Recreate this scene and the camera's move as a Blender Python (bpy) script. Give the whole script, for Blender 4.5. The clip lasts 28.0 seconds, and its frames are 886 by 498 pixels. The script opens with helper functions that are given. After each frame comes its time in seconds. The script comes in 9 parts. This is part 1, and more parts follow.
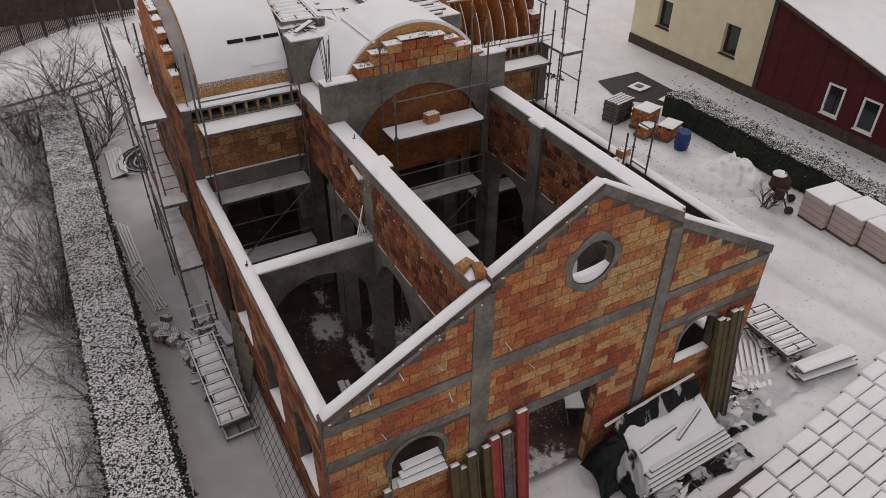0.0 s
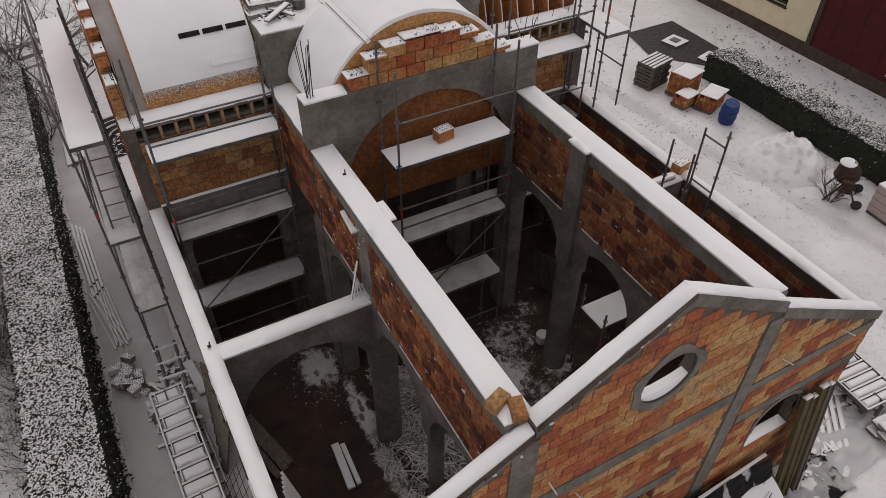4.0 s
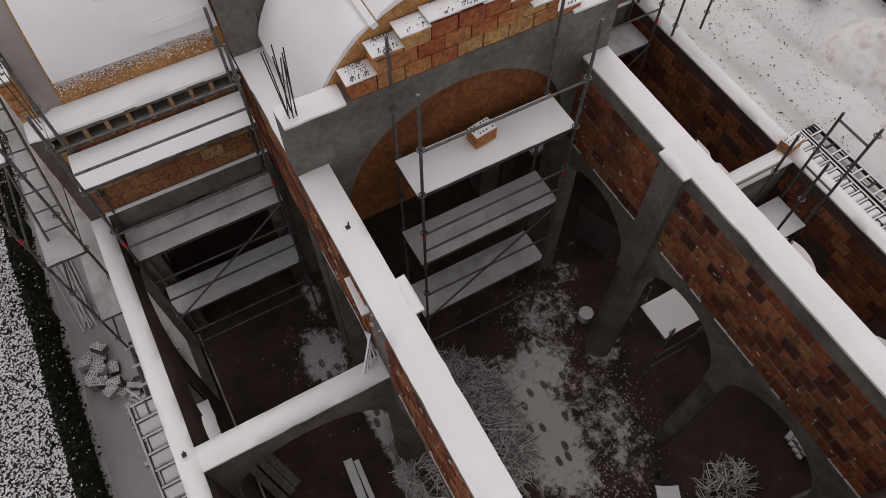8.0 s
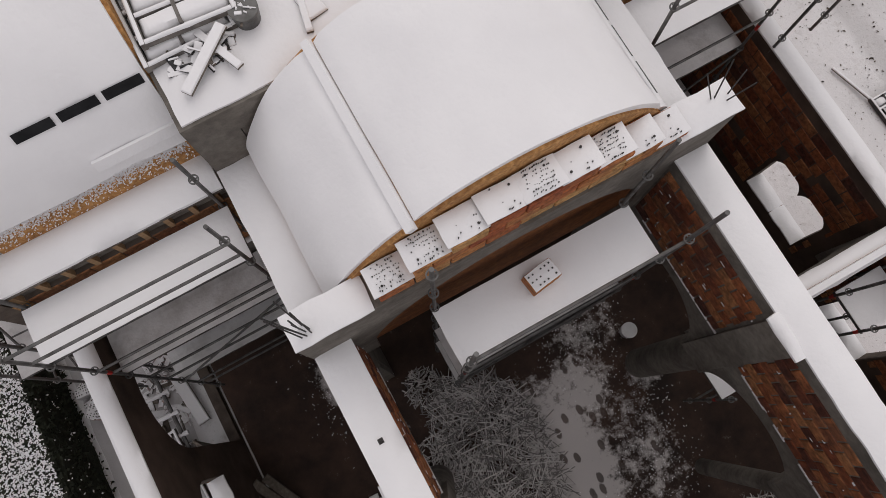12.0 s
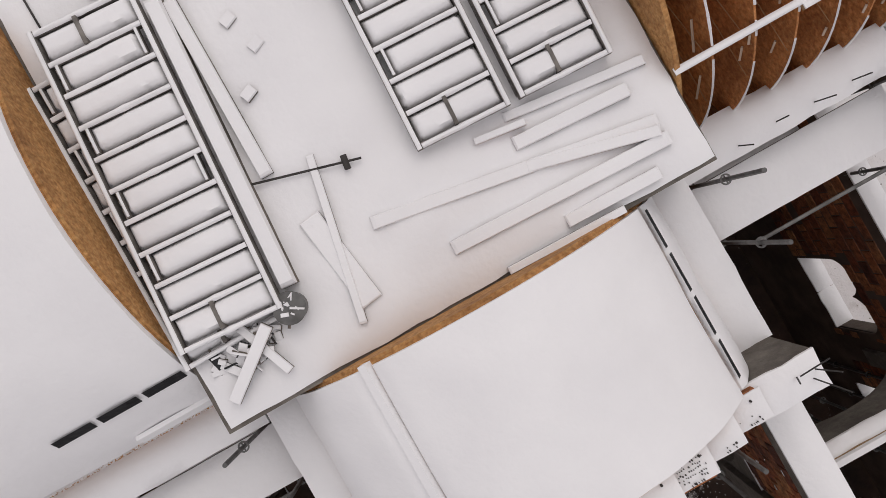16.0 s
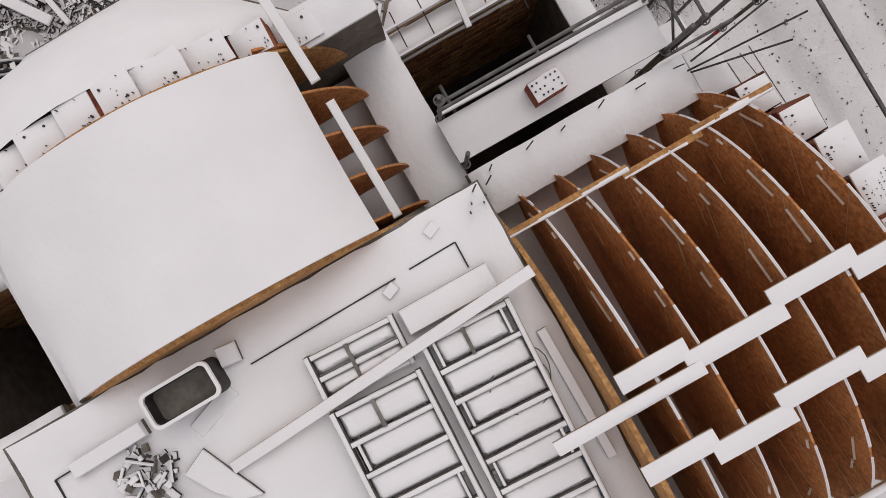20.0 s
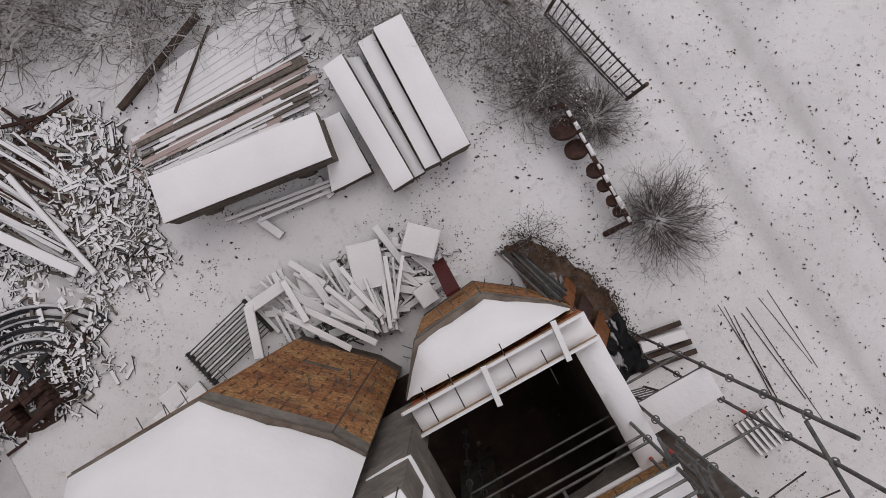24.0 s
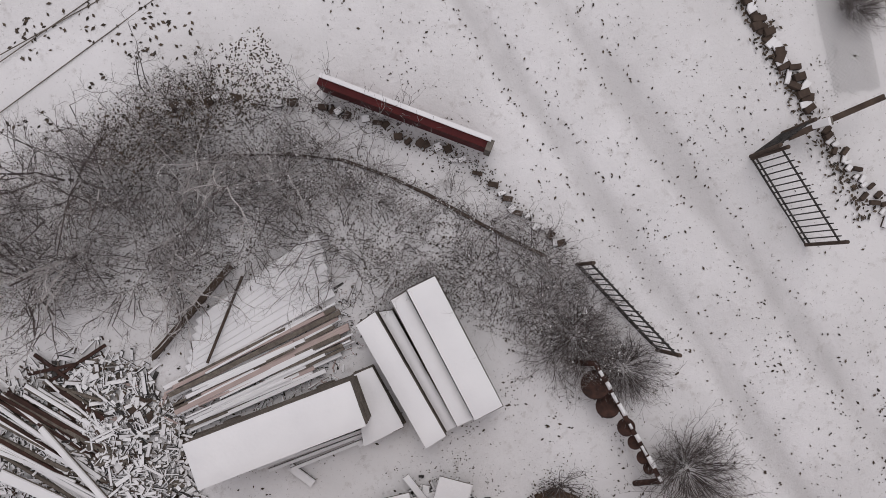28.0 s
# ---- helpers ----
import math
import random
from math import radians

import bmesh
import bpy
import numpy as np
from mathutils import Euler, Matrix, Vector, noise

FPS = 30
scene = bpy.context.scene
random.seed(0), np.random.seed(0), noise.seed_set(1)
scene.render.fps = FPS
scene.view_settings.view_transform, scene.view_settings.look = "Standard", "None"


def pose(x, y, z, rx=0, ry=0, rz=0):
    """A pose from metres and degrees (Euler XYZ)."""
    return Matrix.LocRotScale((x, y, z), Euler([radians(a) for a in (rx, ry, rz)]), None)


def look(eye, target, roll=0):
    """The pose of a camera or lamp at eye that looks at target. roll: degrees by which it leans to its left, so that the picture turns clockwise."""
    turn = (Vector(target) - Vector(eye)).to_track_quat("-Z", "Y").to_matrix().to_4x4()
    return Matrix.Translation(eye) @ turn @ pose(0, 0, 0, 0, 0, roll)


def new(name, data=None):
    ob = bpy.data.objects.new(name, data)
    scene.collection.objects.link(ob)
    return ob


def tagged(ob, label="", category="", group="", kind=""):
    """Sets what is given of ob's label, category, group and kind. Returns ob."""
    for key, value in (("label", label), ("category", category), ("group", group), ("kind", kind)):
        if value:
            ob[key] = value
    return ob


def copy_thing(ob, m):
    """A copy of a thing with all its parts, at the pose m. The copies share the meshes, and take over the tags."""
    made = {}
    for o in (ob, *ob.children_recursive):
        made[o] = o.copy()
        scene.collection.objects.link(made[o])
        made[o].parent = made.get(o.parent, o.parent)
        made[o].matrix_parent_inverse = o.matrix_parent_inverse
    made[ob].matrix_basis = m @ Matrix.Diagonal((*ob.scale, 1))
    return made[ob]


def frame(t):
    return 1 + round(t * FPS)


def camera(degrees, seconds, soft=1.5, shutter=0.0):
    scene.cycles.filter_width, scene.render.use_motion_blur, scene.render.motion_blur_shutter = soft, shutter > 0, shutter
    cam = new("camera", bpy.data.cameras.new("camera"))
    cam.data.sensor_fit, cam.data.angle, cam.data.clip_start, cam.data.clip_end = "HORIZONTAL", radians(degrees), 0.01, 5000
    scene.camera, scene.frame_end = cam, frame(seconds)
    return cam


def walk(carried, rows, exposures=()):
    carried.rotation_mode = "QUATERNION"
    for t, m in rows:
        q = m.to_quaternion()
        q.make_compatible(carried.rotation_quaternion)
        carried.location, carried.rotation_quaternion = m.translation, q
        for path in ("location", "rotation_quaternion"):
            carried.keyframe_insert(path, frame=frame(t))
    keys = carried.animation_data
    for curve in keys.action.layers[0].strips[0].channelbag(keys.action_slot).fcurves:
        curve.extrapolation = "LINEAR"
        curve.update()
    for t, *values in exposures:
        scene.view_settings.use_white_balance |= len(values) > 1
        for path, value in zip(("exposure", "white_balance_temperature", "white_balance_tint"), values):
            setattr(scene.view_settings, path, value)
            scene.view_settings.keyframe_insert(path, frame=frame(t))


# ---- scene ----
from mathutils.geometry import tessellate_polygon

cam = camera(64.2, 28.0, soft=0.65)
METRES, EYE, TILT, LEAN, TURN = 34.225, 14.0, 0.0, 1.9, -30.1
ROWS = [
    (0.0, 0.0, 0.0, 0.0, 1.64, -36.21, -2.24),
    (0.5, -0.0008, 0.0135, -0.0005, 1.65, -36.25, -2.24),
    (1.0, -0.0017, 0.0292, -0.0012, 1.66, -36.51, -2.19),
    (1.5, -0.0032, 0.0444, -0.0015, 1.65, -36.94, -2.18),
    (2.0, -0.0048, 0.0619, -0.0016, 1.65, -37.6, -2.16),
    (2.5, -0.0067, 0.0785, -0.0016, 1.64, -38.6, -2.14),
    (3.0, -0.0086, 0.0975, -0.0015, 1.63, -40.03, -2.12),
    (3.5, -0.0105, 0.1155, -0.0014, 1.59, -41.44, -2.09),
    (5.5, -0.0204, 0.192, -0.0006, 1.44, -48.07, -2.07),
    (6.0, -0.0232, 0.2122, -0.0004, 1.42, -50.5, -2.07),
    (6.5, -0.0258, 0.231, -0.0002, 1.41, -52.81, -2.04),
    (7.0, -0.0283, 0.2513, -0.0003, 1.36, -55.23, -1.97),
    (7.5, -0.0305, 0.2702, -0.0003, 1.36, -57.47, -1.94),
    (8.0, -0.0329, 0.2908, -0.0005, 1.33, -59.94, -1.92),
    (8.5, -0.0347, 0.3094, -0.0008, 1.31, -62.16, -1.84),
    (9.0, -0.0369, 0.33, -0.0013, 1.32, -64.61, -1.84),
    (9.5, -0.0395, 0.3484, -0.0017, 1.28, -66.77, -1.84),
    (10.0, -0.042, 0.3686, -0.0022, 1.23, -69.14, -1.87),
    (10.5, -0.0445, 0.386, -0.0024, 1.17, -71.22, -1.86),
    (11.0, -0.0472, 0.4043, -0.0028, 1.15, -73.4, -1.87),
    (11.5, -0.0496, 0.4207, -0.003, 1.08, -75.37, -1.87),
    (12.0, -0.0526, 0.4384, -0.003, 1.05, -77.39, -1.9),
    (12.5, -0.0549, 0.4545, -0.003, 1.0, -79.13, -1.86),
    (14.5, -0.0644, 0.5178, -0.0032, 0.73, -86.48, -1.71),
    (15.0, -0.0668, 0.5329, -0.0034, 0.66, -88.3, -1.65),
    (15.5, -0.0693, 0.5469, -0.0037, 0.63, -90.03, -1.69),
    (16.0, -0.0714, 0.5625, -0.0039, 0.62, -90.27, -1.67),
    (16.5, -0.0729, 0.5775, -0.004, 0.63, -90.37, -1.55),
    (17.0, -0.0746, 0.594, -0.0039, 0.64, -90.42, -1.49),
    (17.5, -0.076, 0.6098, -0.0036, 0.66, -90.5, -1.41),
    (18.0, -0.0779, 0.6267, -0.0032, 0.62, -90.35, -1.45),
    (18.5, -0.0792, 0.6425, -0.0025, 0.58, -90.19, -1.5),
    (19.0, -0.0803, 0.6604, -0.0018, 0.56, -90.21, -1.46),
    (19.5, -0.0818, 0.677, -0.0009, 0.53, -90.14, -1.59),
    (20.0, -0.0826, 0.6959, -0.0003, 0.52, -90.22, -1.6),
    (20.5, -0.0831, 0.7127, 0.0002, 0.5, -90.05, -1.52),
    (21.0, -0.0839, 0.732, 0.0009, 0.46, -90.11, -1.44),
    (21.5, -0.0851, 0.7497, 0.0014, 0.48, -90.14, -1.42),
    (22.0, -0.0866, 0.7692, 0.0021, 0.47, -90.22, -1.38),
    (22.5, -0.0882, 0.7875, 0.0026, 0.48, -90.33, -1.34),
    (24.5, -0.0983, 0.8611, 0.0031, 0.61, -90.16, -1.42),
    (25.0, -0.1014, 0.8808, 0.0032, 0.65, -90.18, -1.44),
    (25.5, -0.1041, 0.8991, 0.0034, 0.68, -90.23, -1.46),
    (26.0, -0.107, 0.918, 0.0035, 0.74, -90.18, -1.47),
    (26.5, -0.11, 0.9358, 0.0035, 0.79, -90.21, -1.52),
    (27.0, -0.1127, 0.9543, 0.0036, 0.83, -90.16, -1.55),
    (27.5, -0.1152, 0.9725, 0.0036, 0.88, -90.23, -1.58),
    (28.0, -0.1176, 0.9923, 0.0037, 0.92, -90.27, -1.58),
]
EXPOSURES = [(0, -0.22, 6560, 10), (3, -0.19, 6560, 10), (6, -0.17, 6550, 10), (9, -0.15, 6500, 10), (12, -0.09, 6480, 10), (17, -0.06, 6520, 10.5), (20, -0.08, 6500, 10.5), (22, -0.12, 6380, 10.5), (25, -0.14, 6330, 11.0), (28, -0.12, 6330, 11.0)]
walk(cam, [(t, pose(0, 0, EYE, TILT, LEAN, TURN) @ pose(METRES * x, METRES * y, METRES * z, 90 + pitch, roll, yaw)) for t, x, y, z, yaw, pitch, roll in ROWS], EXPOSURES)

# ---- world and light: a flat grey winter sky ----
world = bpy.data.worlds.new("world")
scene.world = world
world.use_nodes = True
wn = world.node_tree.nodes
wl = world.node_tree.links
sky = wn.new("ShaderNodeTexSky")
sky.sky_type, sky.sun_disc = "NISHITA", False
sky.sun_elevation, sky.sun_rotation = radians(56), radians(35)
sky.air_density, sky.dust_density, sky.ozone_density = 1.0, 6.0, 1.0
haze = wn.new("ShaderNodeMix")
haze.data_type = "RGBA"
haze.inputs[0].default_value = 0.86
haze.inputs[7].default_value = (7.68, 7.34, 7.44, 1)
wl.new(sky.outputs[0], haze.inputs[6])
wl.new(haze.outputs[2], wn["Background"].inputs[0])
wn["Background"].inputs[1].default_value = 0.1
sun = new("sun", bpy.data.lights.new("sun", "SUN"))
sun.data.energy, sun.data.angle, sun.data.color = 0.48, radians(40), (1.0, 0.97, 0.94)
sun.matrix_world = look((0, 0, 40), (-0.35 * 30, -0.5 * 30, 40 - 30 * 0.9))


# ---- materials ----
def material(name, stops, scale=4.0, rough=0.85, bump=0.25, bump_scale=40.0, random_by="", spread=0.35, metal=0.0,
             stain=None, stain_scale=0.7, stain_amount=0.5, stretch=(1, 1, 1), generated=False, mottle=0.0, mottle_scale=17.0):
    """A surface from two scales of noise over a colour ramp; random_by shifts the ramp piece by piece."""
    m = bpy.data.materials.new(name)
    m.use_nodes = True
    n, l = m.node_tree.nodes, m.node_tree.links
    p = n["Principled BSDF"]
    p.inputs["Roughness"].default_value, p.inputs["Metallic"].default_value = rough, metal
    p.inputs["Specular IOR Level"].default_value = 0.3
    geo = n.new("ShaderNodeNewGeometry")
    if generated:
        tc = n.new("ShaderNodeTexCoord")
        src = tc.outputs["Object"]
    else:
        src = geo.outputs["Position"]
    mp = n.new("ShaderNodeMapping")
    mp.inputs["Scale"].default_value = stretch
    l.new(src, mp.inputs[0])
    big = n.new("ShaderNodeTexNoise")
    big.inputs["Scale"].default_value, big.inputs["Detail"].default_value = scale, 6
    l.new(mp.outputs[0], big.inputs["Vector"])
    value = big.outputs[0]
    if random_by:
        if random_by == "object":
            info = n.new("ShaderNodeObjectInfo")
            rnd = info.outputs["Random"]
        else:
            rnd = geo.outputs["Random Per Island"]
        mixv = n.new("ShaderNodeMix")
        mixv.inputs[0].default_value = 1 - spread
        l.new(value, mixv.inputs[2])
        l.new(rnd, mixv.inputs[3])
        value = mixv.outputs[0]
    ramp = n.new("ShaderNodeValToRGB")
    cr = ramp.color_ramp
    while len(cr.elements) < len(stops):
        cr.elements.new(0.5)
    for e, (pos, c) in zip(cr.elements, stops):
        e.position, e.color = pos, (*c, 1)
    l.new(value, ramp.inputs[0])
    col = ramp.outputs[0]
    if stain:
        sn = n.new("ShaderNodeTexNoise")
        sn.inputs["Scale"].default_value, sn.inputs["Detail"].default_value = stain_scale, 8
        sn.inputs["Roughness"].default_value = 0.65
        l.new(geo.outputs["Position"], sn.inputs["Vector"])
        sr = n.new("ShaderNodeMapRange")
        sr.inputs[1].default_value, sr.inputs[2].default_value = 0.48, 0.68
        sr.inputs[4].default_value = stain_amount
        l.new(sn.outputs[0], sr.inputs[0])
        mx = n.new("ShaderNodeMix")
        mx.data_type = "RGBA"
        l.new(sr.outputs[0], mx.inputs[0])
        l.new(col, mx.inputs[6])
        mx.inputs[7].default_value = (*stain, 1)
        col = mx.outputs[2]
    if mottle:
        mn = n.new("ShaderNodeTexNoise")
        mn.inputs["Scale"].default_value, mn.inputs["Detail"].default_value, mn.inputs["Roughness"].default_value = mottle_scale, 4, 0.7
        l.new(geo.outputs["Position"], mn.inputs["Vector"])
        mr = n.new("ShaderNodeMapRange")
        mr.inputs[1].default_value, mr.inputs[2].default_value = 0.36, 0.66
        mr.inputs[3].default_value, mr.inputs[4].default_value = 1 - mottle, 1 + mottle * 0.7
        l.new(mn.outputs[0], mr.inputs[0])
        sc = n.new("ShaderNodeVectorMath")
        sc.operation = "SCALE"
        l.new(col, sc.inputs[0])
        l.new(mr.outputs[0], sc.inputs["Scale"])
        col = sc.outputs[0]
    l.new(col, p.inputs["Base Color"])
    fine = n.new("ShaderNodeTexNoise")
    fine.inputs["Scale"].default_value, fine.inputs["Detail"].default_value = bump_scale, 5
    l.new(mp.outputs[0], fine.inputs["Vector"])
    b = n.new("ShaderNodeBump")
    b.inputs["Strength"].default_value, b.inputs["Distance"].default_value = bump, 0.02
    l.new(fine.outputs[0], b.inputs["Height"])
    l.new(b.outputs[0], p.inputs["Normal"])
    return m


def glass(name):
    m = bpy.data.materials.new(name)
    m.use_nodes = True
    p = m.node_tree.nodes["Principled BSDF"]
    p.inputs["Base Color"].default_value = (0.02, 0.025, 0.03, 1)
    p.inputs["Roughness"].default_value = 0.06
    return m


SNOW = material("snow", [(0.3, (0.80, 0.79, 0.80)), (0.7, (0.86, 0.85, 0.855))], 1.2, 0.75, 0.35, 14)
THIN_SNOW = material("thin_snow", [(0.3, (0.55, 0.54, 0.55)), (0.7, (0.74, 0.73, 0.74))], 3.0, 0.8, 0.3, 30, stain=(0.42, 0.40, 0.38), stain_amount=0.5, stain_scale=1.6)
BRICK_STOPS = [(0.22, (0.17, 0.04, 0.026)), (0.36, (0.33, 0.084, 0.036)), (0.45, (0.40, 0.135, 0.05)), (0.54, (0.46, 0.205, 0.075)),
               (0.62, (0.50, 0.285, 0.115)), (0.75, (0.47, 0.30, 0.135))]
BRICK = material("clay_block", BRICK_STOPS, 0.7, 0.9, 0.6, 55, "object", 0.76, mottle=0.42, stain=(0.12, 0.08, 0.065), stain_scale=2.2, stain_amount=0.45)
BRICK_JOINED = material("clay_block_joined", BRICK_STOPS, 0.9, 0.9, 0.5, 60, "island", 0.62, mottle=0.4, stain=(0.12, 0.08, 0.065), stain_scale=2.2, stain_amount=0.45)
OLD_STOPS = [(0.2, (0.085, 0.026, 0.016)), (0.4, (0.20, 0.056, 0.025)), (0.6, (0.30, 0.10, 0.04)), (0.85, (0.36, 0.165, 0.07))]
BRICK_RED = material("wet_clay_block", OLD_STOPS, 2.6, 0.85, 0.5, 60, "object", 0.4, mottle=0.5, mottle_scale=11, stain=(0.06, 0.04, 0.035), stain_scale=1.5, stain_amount=0.6)
BRICK_RED_JOINED = material("wet_clay_block_joined", OLD_STOPS, 2.6, 0.85, 0.5, 60, "island", 0.4, mottle=0.5, mottle_scale=11, stain=(0.06, 0.04, 0.035), stain_scale=1.5, stain_amount=0.6)
TAN_STOPS = [(0.2, (0.20, 0.075, 0.035)), (0.45, (0.33, 0.15, 0.06)), (0.65, (0.40, 0.22, 0.09)), (0.9, (0.45, 0.29, 0.13))]
BRICK_TAN = material("ochre_clay_block", TAN_STOPS, 1.4, 0.9, 0.5, 60, "object", 0.5, mottle=0.45, stain=(0.13, 0.075, 0.045), stain_scale=1.8, stain_amount=0.5)
WEATHERED_BLOCK = material("weathered_clay_block", [(s, tuple(v * 0.95 for v in c)) for s, c in TAN_STOPS], 1.4, 0.9, 0.5, 60, "object", 0.75, mottle=0.55, stain=(0.085, 0.055, 0.04), stain_scale=1.5, stain_amount=0.62)
DIRTY_RIM = material("dirty_mortar_rim", [(0.3, (0.10, 0.075, 0.055)), (0.7, (0.24, 0.20, 0.17))], 3, 0.9, 0.6, 40, stain=(0.07, 0.04, 0.025), stain_scale=2.2, stain_amount=0.6)
MORTAR = material("mortar", [(0.3, (0.075, 0.058, 0.048)), (0.7, (0.14, 0.112, 0.092))], 5, 0.95, 0.5, 70)
CONCRETE = material("concrete", [(0.25, (0.108, 0.094, 0.08)), (0.5, (0.17, 0.152, 0.132)), (0.75, (0.235, 0.214, 0.188))], 1.6, 0.9, 0.3, 35, mottle=0.22, mottle_scale=9,
                    stain=(0.085, 0.076, 0.066), stain_scale=1.1, stain_amount=0.7)
OSB = material("osb_board", [(0.25, (0.30, 0.135, 0.046)), (0.5, (0.46, 0.235, 0.085)), (0.75, (0.58, 0.34, 0.14))], 26, 0.8, 0.3, 60, mottle=0.25,
               stain=(0.19, 0.075, 0.028), stain_scale=1.3, stain_amount=0.6)
RIB_BOARD = material("orange_brown_board", [(0.25, (0.32, 0.12, 0.042)), (0.5, (0.52, 0.215, 0.072)), (0.75, (0.63, 0.31, 0.12))], 22, 0.8, 0.3, 60, mottle=0.25, stain=(0.14, 0.05, 0.02), stain_scale=1.6, stain_amount=0.6)
OSB_DARK = material("wet_brown_board", [(0.25, (0.11, 0.037, 0.012)), (0.5, (0.20, 0.072, 0.022)), (0.75, (0.29, 0.118, 0.036))], 14, 0.75, 0.3, 60, stain=(0.075, 0.026, 0.01), stain_scale=1.2, stain_amount=0.75)
TIMBER = material("timber", [(0.25, (0.22, 0.13, 0.065)), (0.55, (0.34, 0.22, 0.12)), (0.85, (0.44, 0.31, 0.18))], 3, 0.85, 0.3, 20, "island", 0.5, stretch=(3, 3, 9),
                  stain=(0.14, 0.09, 0.055), stain_scale=2.5)
OLD_TIMBER = material("weathered_timber", [(0.25, (0.09, 0.075, 0.065)), (0.55, (0.17, 0.145, 0.12)), (0.85, (0.25, 0.22, 0.19))], 4, 0.9, 0.4, 25, "island", 0.5, mottle=0.35, mottle_scale=14,
                      stain=(0.06, 0.05, 0.045), stain_scale=2.0)
OLIVE_TIMBER = material("olive_plank", [(0.25, (0.06, 0.046, 0.022)), (0.6, (0.13, 0.10, 0.046)), (0.85, (0.22, 0.175, 0.09))], 5, 0.9, 0.4, 25, "island", 0.5)
STEEL = material("galvanised_steel", [(0.3, (0.085, 0.083, 0.08)), (0.7, (0.19, 0.187, 0.182))], 8, 0.55, 0.15, 50, metal=0.55, stain=(0.12, 0.10, 0.09), stain_scale=3)
DARK_STEEL = material("dark_steel", [(0.3, (0.03, 0.028, 0.027)), (0.7, (0.075, 0.068, 0.064))], 6, 0.7, 0.2, 40, metal=0.3)
RED_PAINT = material("red_coupling", [(0.3, (0.40, 0.035, 0.03)), (0.7, (0.52, 0.05, 0.04))], 12, 0.6, 0.2, 40)
EARTH = material("damp_earth_floor", [(0.25, (0.035, 0.022, 0.017)), (0.5, (0.06, 0.037, 0.028)), (0.8, (0.09, 0.06, 0.045))], 1.4, 0.92, 0.5, 24)
YELLOW_RENDER = material("pale_yellow_render", [(0.3, (0.68, 0.60, 0.41)), (0.7, (0.76, 0.68, 0.48))], 2, 0.9, 0.35, 80)
RED_BOARD = material("dark_red_cladding", [(0.3, (0.058, 0.008, 0.009)), (0.7, (0.092, 0.012, 0.012))], 3, 0.75, 0.3, 40)
WHITE_FRAME = material("white_paint", [(0.3, (0.72, 0.71, 0.69)), (0.7, (0.8, 0.79, 0.77))], 5, 0.5, 0.1, 40)
BROWN_PLINTH = material("dark_plinth", [(0.3, (0.05, 0.035, 0.028)), (0.7, (0.09, 0.065, 0.05))], 5, 0.9, 0.3, 40)
DARK_RENDER = material("dark_brown_plaster", [(0.3, (0.056, 0.037, 0.029)), (0.7, (0.118, 0.082, 0.063))], 2, 0.95, 0.4, 30, stain=(0.03, 0.022, 0.018), stain_scale=1.2)
GLASS = glass("dark_window_glass")
FOLIAGE = material("hedge_leaf", [(0.3, (0.014, 0.017, 0.011)), (0.7, (0.032, 0.036, 0.022))], 6, 0.85, 0.2, 30)
TWIG = material("bare_twig", [(0.3, (0.062, 0.05, 0.047)), (0.7, (0.15, 0.125, 0.118))], 8, 0.9, 0.2, 30)
PALE_TWIG = material("pale_branch", [(0.3, (0.34, 0.315, 0.305)), (0.7, (0.52, 0.495, 0.485))], 8, 0.9, 0.2, 30)
LITTER = material("dead_leaf", [(0.3, (0.035, 0.028, 0.022)), (0.7, (0.10, 0.075, 0.055))], 8, 0.95, 0.2, 30, "island", 0.4)
BLUE = material("blue_plastic", [(0.3, (0.01, 0.03, 0.12)), (0.7, (0.018, 0.05, 0.17))], 5, 0.5, 0.1, 30)
TARP = material("black_sheeting", [(0.3, (0.012, 0.012, 0.014)), (0.7, (0.03, 0.03, 0.033))], 5, 0.35, 0.4, 18)
RED_PLANK = material("red_plank", [(0.3, (0.22, 0.035, 0.03)), (0.7, (0.34, 0.06, 0.05))], 5, 0.75, 0.3, 30)
RUST = material("rusty_iron", [(0.3, (0.03, 0.017, 0.014)), (0.7, (0.07, 0.034, 0.025))], 8, 0.85, 0.4, 40)
PINK_BOARD = material("pinkish_board", [(0.3, (0.36, 0.27, 0.25)), (0.7, (0.52, 0.42, 0.39))], 4, 0.9, 0.3, 30, "island", 0.4)


# speckled base whose dark tone stands in for shade between heaped boards
GAP_BASE = material("dark_gap_base", [(0.3, (0.06, 0.056, 0.053)), (0.7, (0.16, 0.15, 0.145))], 9, 0.95, 0.6, 40, stain=(0.5, 0.49, 0.49), stain_scale=7, stain_amount=0.8)


def snowy_sheeting(name, share, stretch):
    """Black plastic with snow caught in its folds, in sharp-edged streaks."""
    m = material(name, [(share - 0.02, (0.016, 0.016, 0.018)), (share + 0.02, (0.72, 0.71, 0.715))], 1.6, 0.5, 0.4, 18, stretch=stretch)
    return m


FOLDED = snowy_sheeting("snow_streaked_sheeting", 0.5, (1.4, 1.0, 0.5))
FOLDED_DARK = snowy_sheeting("black_sheeting_with_snow", 0.58, (2.0, 1.0, 0.6))


PLASTER = material("grey_brown_plaster", [(0.3, (0.27, 0.24, 0.225)), (0.7, (0.36, 0.325, 0.305))], 2.0, 0.9, 0.25, 30, stain=(0.22, 0.19, 0.175), stain_scale=1.5, stain_amount=0.4)

SOIL = material("wet_brown_soil", [(0.3, (0.045, 0.026, 0.016)), (0.7, (0.12, 0.072, 0.045))], 4, 0.9, 0.6, 25, stain=(0.3, 0.28, 0.27), stain_scale=6.0, stain_amount=0.25)

